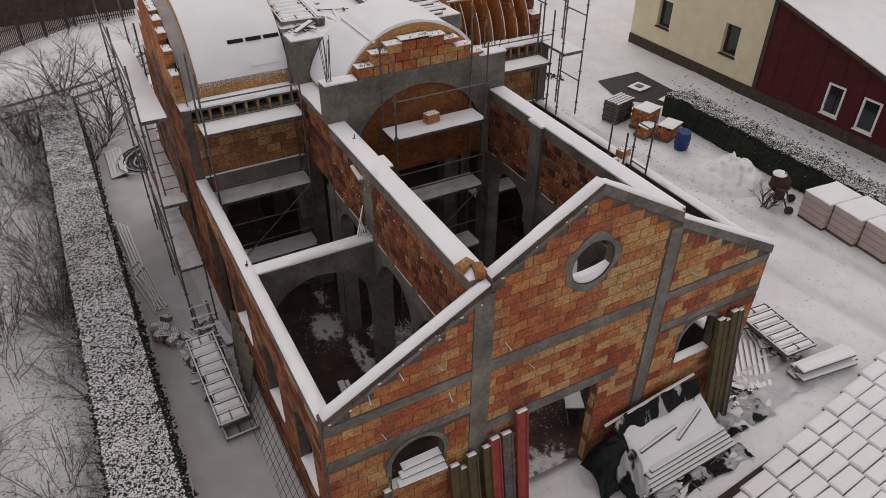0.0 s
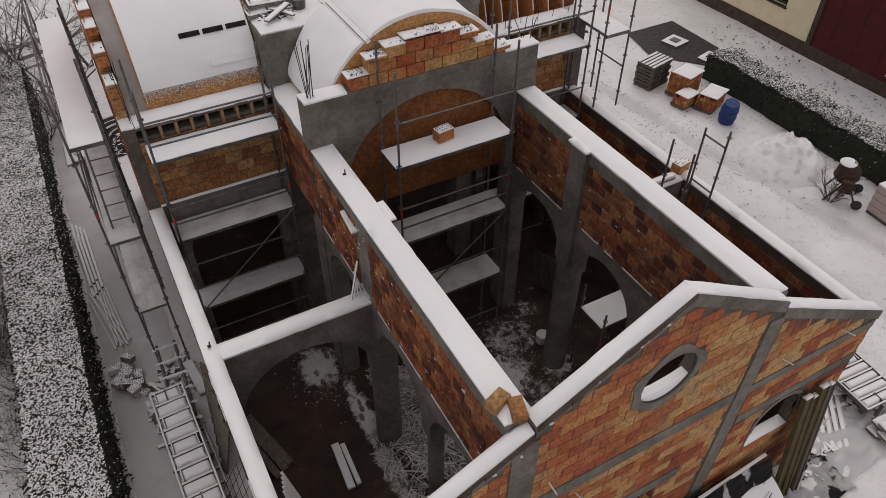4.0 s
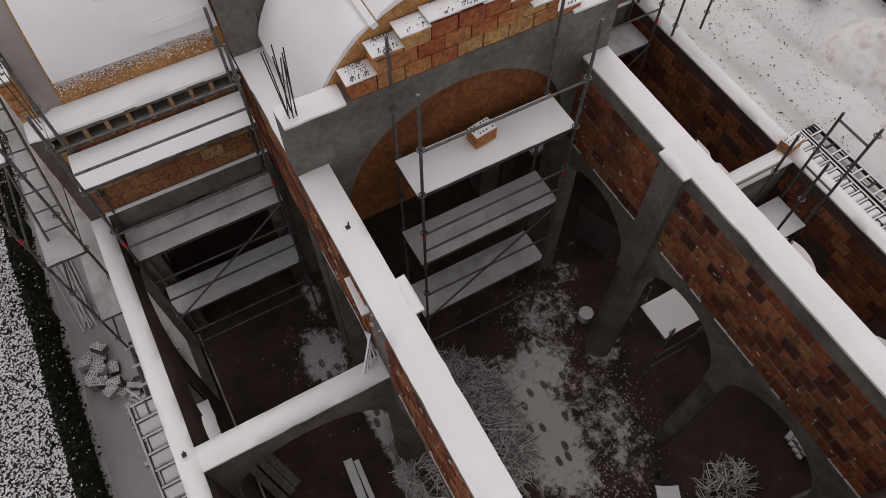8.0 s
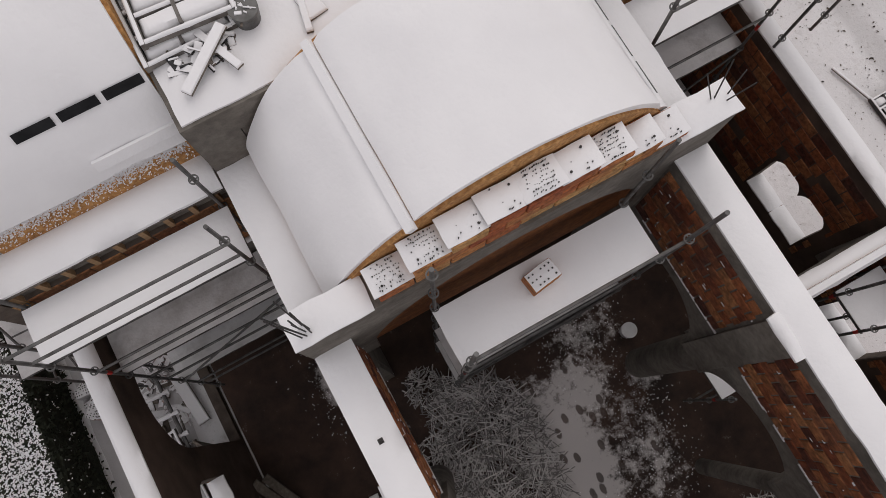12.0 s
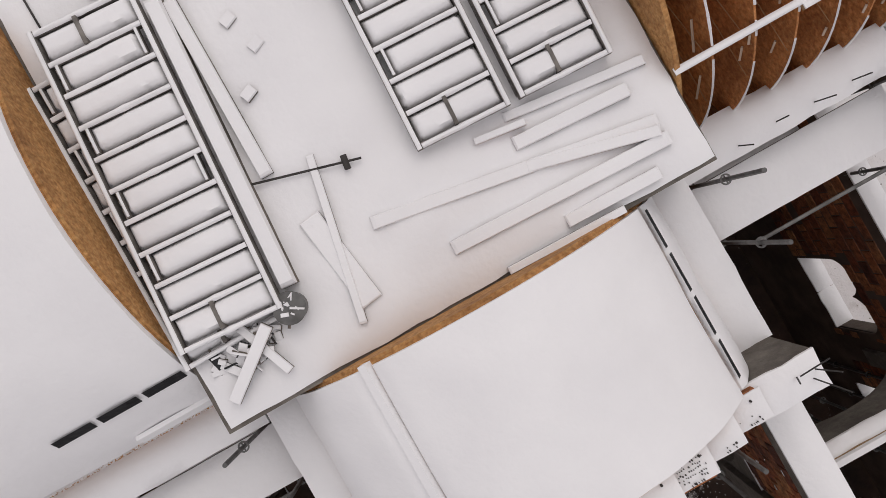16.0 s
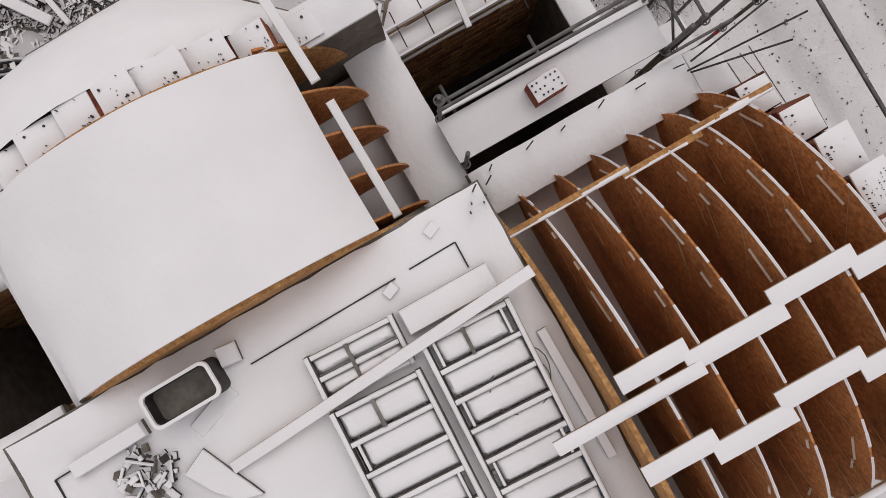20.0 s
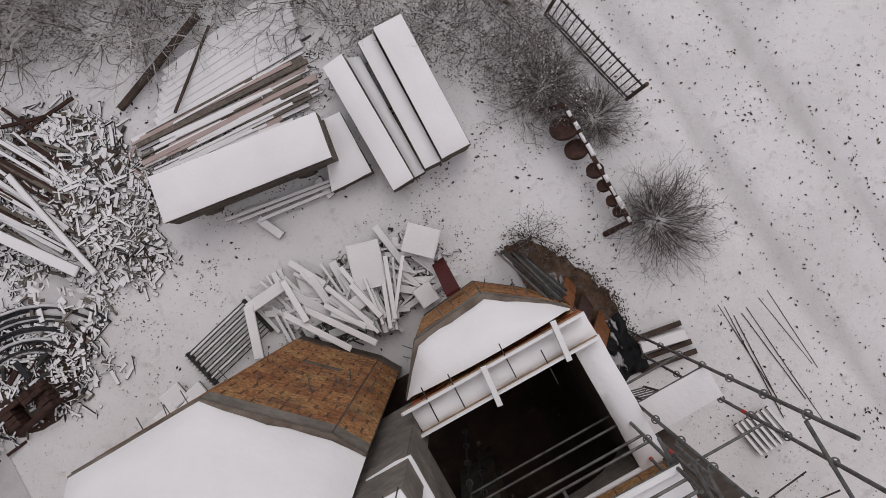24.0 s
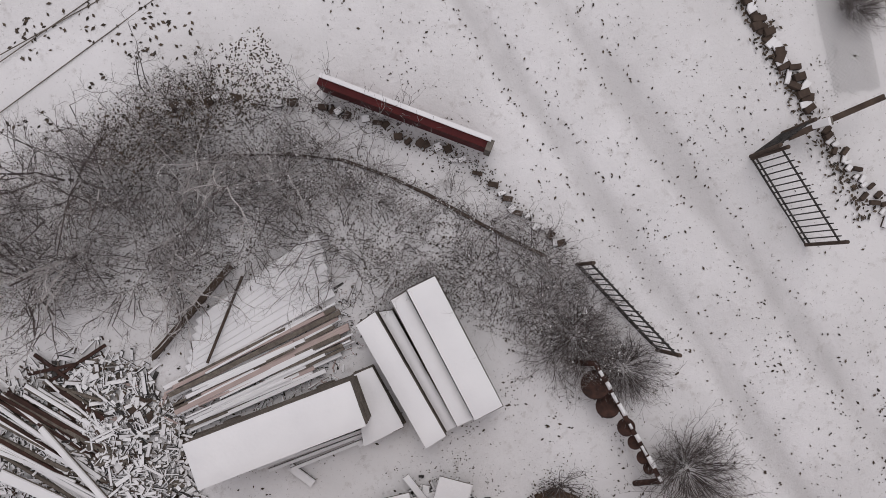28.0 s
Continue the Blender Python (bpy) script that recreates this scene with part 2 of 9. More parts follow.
# ---- mesh helpers ----
def mesh_of(name, bm, mat):
    me = bpy.data.meshes.new(name)
    bm.normal_update()
    bm.to_mesh(me)
    bm.free()
    me.materials.append(mat)
    return me


def part(name, bm, mat, parent=None, label="", smooth=False):
    me = mesh_of(name, bm, mat)
    if smooth or mat is SNOW:
        for poly in me.polygons:
            poly.use_smooth = True
        if mat is SNOW:
            me.set_sharp_from_angle(angle=radians(62))
    ob = new(name, me)
    if parent is not None:
        ob.parent = parent
    if label:
        tagged(ob, label)
    return ob


def thing(name, label, category, at=(0, 0, 0), rz=0.0, group="", kind=""):
    ob = new(name)
    ob.matrix_world = pose(*at, 0, 0, rz)
    return tagged(ob, label, category, group, kind)


def box(bm, x0, x1, y0, y1, z0, z1, m=None, bevel=0.0):
    v = [bm.verts.new((x, y, z)) for z in (z0, z1) for y in (y0, y1) for x in (x0, x1)]
    f = [bm.faces.new([v[i] for i in q]) for q in ((0, 2, 3, 1), (4, 5, 7, 6), (0, 1, 5, 4), (1, 3, 7, 5), (3, 2, 6, 7), (2, 0, 4, 6))]
    if bevel:
        edges = {e for face in f for e in face.edges}
        bmesh.ops.bevel(bm, geom=list(edges), offset=bevel, segments=1, affect="EDGES")
    elif m is not None:
        for q in v:
            q.co = m @ q.co
    return bm


def cube(x0, x1, y0, y1, z0, z1, bevel=0.0):
    return box(bmesh.new(), x0, x1, y0, y1, z0, z1, None, bevel)


def tube(bm, p0, p1, r, seg=8, r1=None):
    p0, p1 = Vector(p0), Vector(p1)
    d = p1 - p0
    if d.length < 1e-5:
        return bm
    q = d.to_track_quat("Z", "Y")
    r1 = r if r1 is None else r1
    rings = []
    for p, rad in ((p0, r), (p1, r1)):
        rings.append([bm.verts.new(p + q @ Vector((rad * math.cos(a), rad * math.sin(a), 0))) for a in [2 * math.pi * i / seg for i in range(seg)]])
    for i in range(seg):
        bm.faces.new((rings[0][i], rings[0][(i + 1) % seg], rings[1][(i + 1) % seg], rings[1][i]))
    bm.faces.new(list(reversed(rings[0])))
    bm.faces.new(rings[1])
    return bm


def sweep(points, r, seg=6):
    """One unbroken bent pipe along the points."""
    bm = bmesh.new()
    pts = [Vector(p) for p in points]
    rings = []
    for i, p in enumerate(pts):
        d = pts[min(i + 1, len(pts) - 1)] - pts[max(i - 1, 0)]
        q = d.to_track_quat("Z", "Y")
        rings.append([bm.verts.new(p + q @ Vector((r * math.cos(a), r * math.sin(a), 0))) for a in [2 * math.pi * k / seg for k in range(seg)]])
    for a, b in zip(rings, rings[1:]):
        off = min(range(seg), key=lambda k: (b[k].co - a[0].co).length)
        for k in range(seg):
            bm.faces.new((a[k], a[(k + 1) % seg], b[(k + 1 + off) % seg], b[(k + off) % seg]))
    bm.faces.new(rings[0][::-1])
    bm.faces.new(rings[-1])
    return bm


def prism(loops, axis, a0, a1, bm=None):
    """A flat plate with holes: outline and holes as 2D loops, standing square to the axis between a0 and a1."""
    bm = bm or bmesh.new()
    at = {"x": lambda u, v, a: (a, u, v), "y": lambda u, v, a: (u, a, v), "z": lambda u, v, a: (u, v, a)}[axis]
    tris = tessellate_polygon([[Vector((u, v, 0)) for u, v in lp] for lp in loops])
    flat = [p for lp in loops for p in lp]
    lo = [bm.verts.new(at(u, v, a0)) for u, v in flat]
    hi = [bm.verts.new(at(u, v, a1)) for u, v in flat]
    for t in tris:
        for vs in (lo, hi):
            try:
                bm.faces.new([vs[i] for i in t])
            except ValueError:
                pass
    k = 0
    for lp in loops:
        n = len(lp)
        for i in range(n):
            j = (i + 1) % n
            bm.faces.new((lo[k + i], lo[k + j], hi[k + j], hi[k + i]))
        k += n
    bmesh.ops.recalc_face_normals(bm, faces=bm.faces)
    return bm


def arc(cu, cv, r, a0, a1, n=20):
    return [(cu + r * math.cos(radians(a0 + (a1 - a0) * i / n)), cv + r * math.sin(radians(a0 + (a1 - a0) * i / n))) for i in range(n + 1)]


def snow_patch(p00, p10, p11, p01, th=0.09, cell=0.16, wobble=0.03, bm=None, round_=0.09):
    """Lying snow over a four-cornered patch: thick in the middle, rounded and uneven at the rims."""
    bm = bm or bmesh.new()
    c = [Vector(p) for p in (p00, p10, p11, p01)]
    lu, lv = (c[1] - c[0]).length, (c[3] - c[0]).length
    nu, nv = max(3, min(60, int(lu / cell))), max(3, min(60, int(lv / cell)))
    grid = []
    for j in range(nv + 1):
        row = []
        for i in range(nu + 1):
            u, v = i / nu, j / nv
            p = c[0] * (1 - u) * (1 - v) + c[1] * u * (1 - v) + c[2] * u * v + c[3] * (1 - u) * v
            edge = min(u * lu, (1 - u) * lu, v * lv, (1 - v) * lv)
            e = min(1.0, edge / round_)
            k = math.sqrt(max(0.0, 1 - (1 - e) ** 2))
            wob = noise.noise(p * 2.3) * wobble + noise.noise(p * 9) * wobble * 0.3
            if edge < 1e-6:
                out = (p - (c[0] + c[2]) / 2)
                out.z = 0
                p = p + out.normalized() * (noise.noise(p * 4.0 + Vector((7, 3, 1))) * wobble * 0.8)
            row.append(bm.verts.new(p + Vector((0, 0, th * (0.35 + 0.65 * k) + wob * k))))
        grid.append(row)
    for j in range(nv):
        for i in range(nu):
            bm.faces.new((grid[j][i], grid[j][i + 1], grid[j + 1][i + 1], grid[j + 1][i]))
    rim = [grid[0][i] for i in range(nu + 1)] + [grid[j][nu] for j in range(1, nv + 1)] + [grid[nv][i] for i in range(nu - 1, -1, -1)] + [grid[j][0] for j in range(nv - 1, 0, -1)]
    low = [bm.verts.new(v.co - Vector((0, 0, th * 0.4 + 0.004))) for v in rim]
    n = len(rim)
    for i in range(n):
        j = (i + 1) % n
        bm.faces.new((rim[j], rim[i], low[i], low[j]))
    return bm


def snow_rect(x0, x1, y0, y1, z, th=0.09, **kw):
    return snow_patch((x0, y0, z), (x1, y0, z), (x1, y1, z), (x0, y1, z), th, **kw)


# ---- blocks of clay laid in courses ----
BL, BH = 0.385, 0.24
UNIT = []
for k in range(4):
    rb = random.Random(40 + k)
    b = bmesh.new()
    c = [0.03 + 0.025 * rb.random() for _ in range(4)]
    back = [b.verts.new(p) for p in ((-0.5, 0, -0.5), (0.5, 0, -0.5), (0.5, 0, 0.5), (-0.5, 0, 0.5))]
    mid = [b.verts.new((x, -0.8, z)) for x, z in ((-0.5, -0.5), (0.5, -0.5), (0.5, 0.5), (-0.5, 0.5))]
    fr = [b.verts.new((sx * (0.5 - 0.6 * c[i]), -1 + 0.12 * rb.random(), sz * (0.5 - c[i]))) for i, (sx, sz) in enumerate(((-1, -1), (1, -1), (1, 1), (-1, 1)))]
    b.faces.new(fr)
    for ring0, ring1 in ((back, mid), (mid, fr)):
        for i in range(4):
            b.faces.new((ring0[i], ring0[(i + 1) % 4], ring1[(i + 1) % 4], ring1[i]))
    UNIT.append(b)


def unit_meshes(mat):
    out = []
    for k, b in enumerate(UNIT):
        out.append(mesh_of("brick", b.copy(), mat))
    return out


UNITS = {}
LAID = {}


def lay(parent, mat, face, u0, u1, z0, z1, keep=None, proud=0.014, turn=0.0, joined=None, length=BL, height=BH, seed=0, limit=300, joint=0.012):
    """Courses of blocks on a face ((axis, place, outward sign)); keep(u, z) says where blocks stand."""
    if mat.name not in UNITS:
        UNITS[mat.name] = unit_meshes(mat)
    rb = random.Random(seed + int(100 * u0) + int(37 * z0))
    axis, at, sign = face
    rows = max(1, round((z1 - z0) / height))
    h = (z1 - z0) / rows
    rest = None
    for r in range(rows):
        za = z0 + r * h
        u = u0 - (length / 2 if r % 2 else 0) - rb.random() * 0.05
        while u < u1 - 0.02:
            a, b = max(u, u0), min(u + length, u1)
            u += length
            if b - a < 0.06:
                continue
            mid_u, mid_z = (a + b) / 2, za + h / 2
            if keep and not keep(mid_u, mid_z):
                # trim to what is kept
                pieces = [t for t in (a + (b - a) * i / 6 for i in range(7)) if keep(t, mid_z)]
                if len(pieces) < 2:
                    continue
                a, b = pieces[0], pieces[-1]
                mid_u = (a + b) / 2
            elif keep:
                pieces = [t for t in (a + (b - a) * i / 6 for i in range(7)) if keep(t, mid_z)]
                a, b = pieces[0], pieces[-1]
                mid_u = (a + b) / 2
            w, hh = b - a - joint, h - joint - 0.002
            if w < 0.05:
                continue
            d = 0.06
            out = proud + (rb.random() - 0.5) * 0.008
            if axis == "y":
                m = Matrix.Translation((mid_u, at - sign * (d - out) * 1.0, mid_z)) @ Matrix.Rotation(0 if sign < 0 else math.pi, 4, "Z")
            else:
                m = Matrix.Translation((at - sign * (d - out), mid_u, mid_z)) @ Matrix.Rotation(-math.pi / 2 if sign < 0 else math.pi / 2, 4, "Z")
            m = m @ Matrix.Rotation((rb.random() - 0.5) * 0.012, 4, "Y") @ Matrix.Diagonal((w, d, hh, 1))
            count = LAID.get(parent.name, 0)
            if count < limit:
                ob = new("brick", UNITS[mat.name][rb.randrange(4)])
                ob.parent = parent
                ob.matrix_parent_inverse = Matrix.Identity(4)
                ob.matrix_basis = m
                LAID[parent.name] = count + 1
            else:
                rest = rest or bmesh.new()
                src = UNIT[rb.randrange(4)]
                vs = {v.index: rest.verts.new(m @ v.co) for v in src.verts}
                for f in src.faces:
                    rest.faces.new([vs[v.index] for v in f.verts])
    if rest is not None:
        tagged(part("brickwork", rest, joined or (BRICK_RED_JOINED if mat is BRICK_RED else BRICK_JOINED), parent), kind="stuff")


for b in UNIT:
    b.verts.index_update()


def structure(name, label, category="wall"):
    return tagged(new(name), label, category, kind="structure")


# ---- plan: metres, x across the nave, y along it ----
XC, YC = 7.53, 19.88
G = -0.4
FY0, FY1 = 7.94, 8.15
WX0, WX1 = 2.0, 2.24
EX0, EX1 = 12.74, 13.0
NW0, NW1 = 5.03, 5.43
NE0, NE1 = 9.63, 10.03
TOP = 6.3
AISLE = 4.42
SY0, SY1 = 15.0, 15.36
SLAB = (5.0, 10.05, 17.36, 22.42)
SLAB_Z = 7.58
RS, CS = 2.05, 6.22
RW, CW = 2.27, 6.1


# ---- ground: one sheet to the horizon ----
def rut_x(k, y):
    base = 16.35 + 0.095 * (35.7 - y) if k == 0 else 18.0 + 0.13 * (34.8 - y)
    return base + 0.25 * noise.noise(Vector((y * 0.2, k * 3.1, 9)))


def ground_height(x, y):
    h = G + 0.05 * noise.noise(Vector((x * 0.35, y * 0.35, 0))) + 0.02 * noise.noise(Vector((x * 1.7, y * 1.7, 3)))
    # two wheel ruts along the lane east of the building
    for k in (0, 1):
        d = x - rut_x(k, y)
        h -= (0.1 + 0.03 * noise.noise(Vector((x * 2.5, y * 2.5, 7)))) * math.exp(-(d / 0.34) ** 2)
    inside = 2.2 < x < 12.8 and 8.0 < y < 24.7
    return -0.5 if inside else h


def axis_steps(lo, hi, step, far):
    a = [lo - far, lo - far * 0.45, lo - far * 0.2, lo - far * 0.08, lo - far * 0.03]
    n = int((hi - lo) / step)
    return a + [lo + (hi - lo) * i / n for i in range(n + 1)] + [hi + far * k for k in (0.03, 0.08, 0.2, 0.45, 1)]


bm = bmesh.new()
xs, ys = axis_steps(-8, 34, 0.3, 900), axis_steps(-4, 46, 0.3, 900)
rows = [[bm.verts.new((x, y, ground_height(x, y))) for x in xs] for y in ys]
for j in range(len(ys) - 1):
    for i in range(len(xs) - 1):
        bm.faces.new((rows[j][i], rows[j][i + 1], rows[j + 1][i + 1], rows[j + 1][i]))


def ground_material():
    m = bpy.data.materials.new("snowy_ground")
    m.use_nodes = True
    n, l = m.node_tree.nodes, m.node_tree.links
    p = n["Principled BSDF"]
    p.inputs["Roughness"].default_value = 0.85
    p.inputs["Specular IOR Level"].default_value = 0.25
    geo = n.new("ShaderNodeNewGeometry")

    def tex(scale, detail=8, rough=0.6):
        t = n.new("ShaderNodeTexNoise")
        t.inputs["Scale"].default_value, t.inputs["Detail"].default_value, t.inputs["Roughness"].default_value = scale, detail, rough
        l.new(geo.outputs["Position"], t.inputs["Vector"])
        return t.outputs[0]

    def band(src, lo, hi, out0=0.0, out1=1.0):
        r = n.new("ShaderNodeMapRange")
        r.inputs[1].default_value, r.inputs[2].default_value = lo, hi
        r.inputs[3].default_value, r.inputs[4].default_value = out0, out1
        l.new(src, r.inputs[0])
        return r.outputs[0]

    def mix(f, a, b):
        x = n.new("ShaderNodeMix")
        x.data_type = "RGBA"
        l.new(f, x.inputs[0])
        for v, s in ((a, 6), (b, 7)):
            if isinstance(v, tuple):
                x.inputs[s].default_value = (*v, 1)
            else:
                l.new(v, x.inputs[s])
        return x.outputs[2]

    base = mix(band(tex(0.5), 0.35, 0.65), (0.80, 0.785, 0.79), (0.69, 0.675, 0.675))
    base = mix(band(tex(3.5, 10, 0.72), 0.56, 0.72, 0, 0.75), base, (0.50, 0.47, 0.455))
    base = mix(band(tex(13, 8, 0.75), 0.60, 0.68, 0, 0.9), base, (0.17, 0.145, 0.125))
    # wet wheel ruts: deeper ground is darker slush
    sep = n.new("ShaderNodeSeparateXYZ")
    l.new(geo.outputs["Position"], sep.inputs[0])
    base = mix(band(sep.outputs[2], -0.43, -0.49, 0, 0.5), base, (0.46, 0.445, 0.44))
    l.new(base, p.inputs["Base Color"])
    b = n.new("ShaderNodeBump")
    b.inputs["Strength"].default_value, b.inputs["Distance"].default_value = 0.5, 0.05
    l.new(tex(7, 8, 0.7), b.inputs["Height"])
    l.new(b.outputs[0], p.inputs["Normal"])
    return m


GROUND = ground_material()
gr = part("ground", bm, GROUND, smooth=True)
tagged(gr, "snow-covered yard ground with slushy wheel ruts and dirt", "ground", kind="structure")

# inside floor
def floor_material():
    m = bpy.data.materials.new("earth_floor_with_snow")
    m.use_nodes = True
    n, l = m.node_tree.nodes, m.node_tree.links
    p = n["Principled BSDF"]
    p.inputs["Roughness"].default_value = 0.9
    geo = n.new("ShaderNodeNewGeometry")

    def tex(scale, detail=8, rough=0.65):
        t = n.new("ShaderNodeTexNoise")
        t.inputs["Scale"].default_value, t.inputs["Detail"].default_value, t.inputs["Roughness"].default_value = scale, detail, rough
        l.new(geo.outputs["Position"], t.inputs["Vector"])
        return t.outputs[0]

    def calc(op, a, b=None):
        q = n.new("ShaderNodeMath")
        q.operation = op
        for k, v in enumerate((a, b)):
            if v is None:
                continue
            if isinstance(v, (int, float)):
                q.inputs[k].default_value = v
            else:
                l.new(v, q.inputs[k])
        return q.outputs[0]

    sep = n.new("ShaderNodeSeparateXYZ")
    l.new(geo.outputs["Position"], sep.inputs[0])
    # drifts under the open roof: centre x, centre y, half width, half length, depth
    cover = None
    drifts = ((7.75, 11.8, 1.0, 2.1, 0.52), (8.5, 12.9, 0.9, 0.9, 0.4), (9.0, 11.2, 0.9, 1.9, 0.24), (9.2, 13.9, 1.1, 1.0, 0.24), (10.2, 14.5, 0.35, 0.6, 0.22), (9.85, 12.55, 0.55, 0.45, 0.34),
              (4.5, 15.4, 0.62, 0.85, 0.5), (4.95, 13.5, 0.32, 1.6, 0.42), (4.9, 11.9, 0.3, 1.6, 0.42), (4.85, 16.8, 0.25, 0.8, 0.3), (7.3, 8.2, 1.1, 0.9, 0.34))
    for cx, cy, rx, ry, k in drifts:
        dx = calc("POWER", calc("ABSOLUTE", calc("DIVIDE", calc("SUBTRACT", sep.outputs[0], cx), rx)), 2.0)
        dy = calc("POWER", calc("ABSOLUTE", calc("DIVIDE", calc("SUBTRACT", sep.outputs[1], cy), ry)), 2.0)
        g = calc("MULTIPLY", calc("MAXIMUM", calc("SUBTRACT", 1.0, calc("ADD", dx, dy)), 0.0), k)
        cover = g if cover is None else calc("MAXIMUM", cover, g)
    amount = calc("ADD", cover, calc("MULTIPLY", calc("SUBTRACT", tex(3.2), 0.5), 0.7))
    amount = calc("ADD", amount, calc("MULTIPLY", calc("SUBTRACT", tex(8, 8, 0.8), 0.5), 0.85))
    r = n.new("ShaderNodeMapRange")
    r.inputs[1].default_value, r.inputs[2].default_value, r.inputs[4].default_value = 0.15, 0.33, 0.9
    l.new(amount, r.inputs[0])
    r.inputs[4].default_value = 0.8
    # dark footprints trodden through the drift
    steps = n.new("ShaderNodeTexVoronoi")
    steps.voronoi_dimensions = "2D"
    steps.inputs["Scale"].default_value = 3.3
    turn = n.new("ShaderNodeMapping")
    turn.inputs["Scale"].default_value = (1.25, 0.72, 1.0)
    turn.inputs["Rotation"].default_value = (0, 0, 0.35)
    l.new(geo.outputs["Position"], turn.inputs[0])
    l.new(turn.outputs[0], steps.inputs["Vector"])
    print_mask = n.new("ShaderNodeMapRange")
    print_mask.inputs[1].default_value, print_mask.inputs[2].default_value = 0.29, 0.22
    l.new(calc("ADD", steps.outputs["Distance"], calc("MULTIPLY", calc("SUBTRACT", tex(9), 0.5), 0.25)), print_mask.inputs[0])
    pick = n.new("ShaderNodeSeparateColor")
    l.new(steps.outputs["Color"], pick.inputs[0])
    trod = calc("GREATER_THAN", pick.outputs[0], 0.5)
    gone = calc("MULTIPLY", print_mask.outputs[0], trod)
    lying = calc("MULTIPLY", r.outputs[0], calc("SUBTRACT", 1.0, calc("MULTIPLY", gone, 0.82)))
    earth = n.new("ShaderNodeValToRGB")
    earth.color_ramp.elements[0].position, earth.color_ramp.elements[0].color = 0.3, (0.022, 0.014, 0.011, 1)
    earth.color_ramp.elements[1].position, earth.color_ramp.elements[1].color = 0.75, (0.085, 0.047, 0.033, 1)
    l.new(tex(1.6), earth.inputs[0])
    mx = n.new("ShaderNodeMix")
    mx.data_type = "RGBA"
    l.new(lying, mx.inputs[0])
    l.new(earth.outputs[0], mx.inputs[6])
    mx.inputs[7].default_value = (0.70, 0.66, 0.645, 1)
    l.new(mx.outputs[2], p.inputs["Base Color"])
    b = n.new("ShaderNodeBump")
    b.inputs["Strength"].default_value, b.inputs["Distance"].default_value = 0.6, 0.04
    l.new(amount, b.inputs["Height"])
    l.new(b.outputs[0], p.inputs["Normal"])
    return m


bm = bmesh.new()
nx, ny = 60, 96
fl = [[bm.verts.new((2.3 + 10.5 * i / nx, 8.1 + 16.6 * j / ny, -0.36 + 0.03 * noise.noise(Vector((i * 0.5, j * 0.5, 5))))) for i in range(nx + 1)] for j in range(ny + 1)]
for j in range(ny):
    for i in range(nx):
        bm.faces.new((fl[j][i], fl[j][i + 1], fl[j + 1][i + 1], fl[j + 1][i]))
floor = part("floor", bm, floor_material(), smooth=True)
tagged(floor, "dark damp earth floor with drifted, trampled snow", "floor", kind="structure")


# ---- south facade ----
def facade_top(x):
    d = abs(x - XC)
    if d < 2.2:
        return 7.71 - 0.575 * d
    return 6.31 - (d - 2.2) * 0.54


def arch_hole(cx, z0, spring, r, n=14):
    return [(cx - r, z0), (cx - r, spring)] + arc(cx, spring, r, 180, 0, n)[1:-1] + [(cx + r, spring), (cx + r, z0)]


fac = structure("wall_south", "unplastered clay block gable facade with concrete frame and round window")
outer = [(WX0, G - 0.3), (6.2, G - 0.3), (6.2, 2.38), (8.3, 2.38), (8.3, G - 0.3), (EX1, G - 0.3), (EX1, facade_top(EX1)), (XC + 2.2, facade_top(XC + 2.21)),
         (XC + 2.2, facade_top(XC + 2.19)), (XC, facade_top(XC)), (XC - 2.2, facade_top(XC - 2.19)), (XC - 2.2, facade_top(XC - 2.21)), (WX0, facade_top(WX0))]
OC = (7.58, 5.97)
holes = [arc(*OC, 0.5, 0, 345, 23), arch_hole(3.82, 1.85, 2.5, 0.58), arch_hole(11.24, 1.85, 2.5, 0.58)]
part("wall_core", prism([outer] + holes, "y", FY0, FY1), MORTAR, fac)


def band_part(name, x0, x1, z0, z1, proud=0.02):
    part(name, cube(x0, x1, FY0 - proud, FY0 + 0.05, z0, z1), CONCRETE, fac, "grey cast concrete band")


band_part("ring_beam", WX0 + 0.02, 4.98, 4.12, 4.34)
band_part("ring_beam", 5.4, 9.46, 4.12, 4.42)
band_part("ring_beam", 9.82, EX1 - 0.02, 4.12, 4.34)
band_part("tie_column", 4.98, 5.4, G - 0.3, 6.1, 0.026)
band_part("tie_column", 9.5, 9.82, G - 0.3, 6.1, 0.026)
band_part("lintel", 5.4, 8.75, 2.38, 2.66, 0.023)
band_part("lintel", 9.88, EX1 - 0.02, 3.2, 3.42, 0.023)
band_part("lintel", WX0 + 0.02, 4.98, 3.2, 3.42, 0.023)


def ring_loops(cx, cz, r0, r1):
    return [arc(cx, cz, r1, 0, 345, 23), arc(cx, cz, r0, 0, 345, 23)]


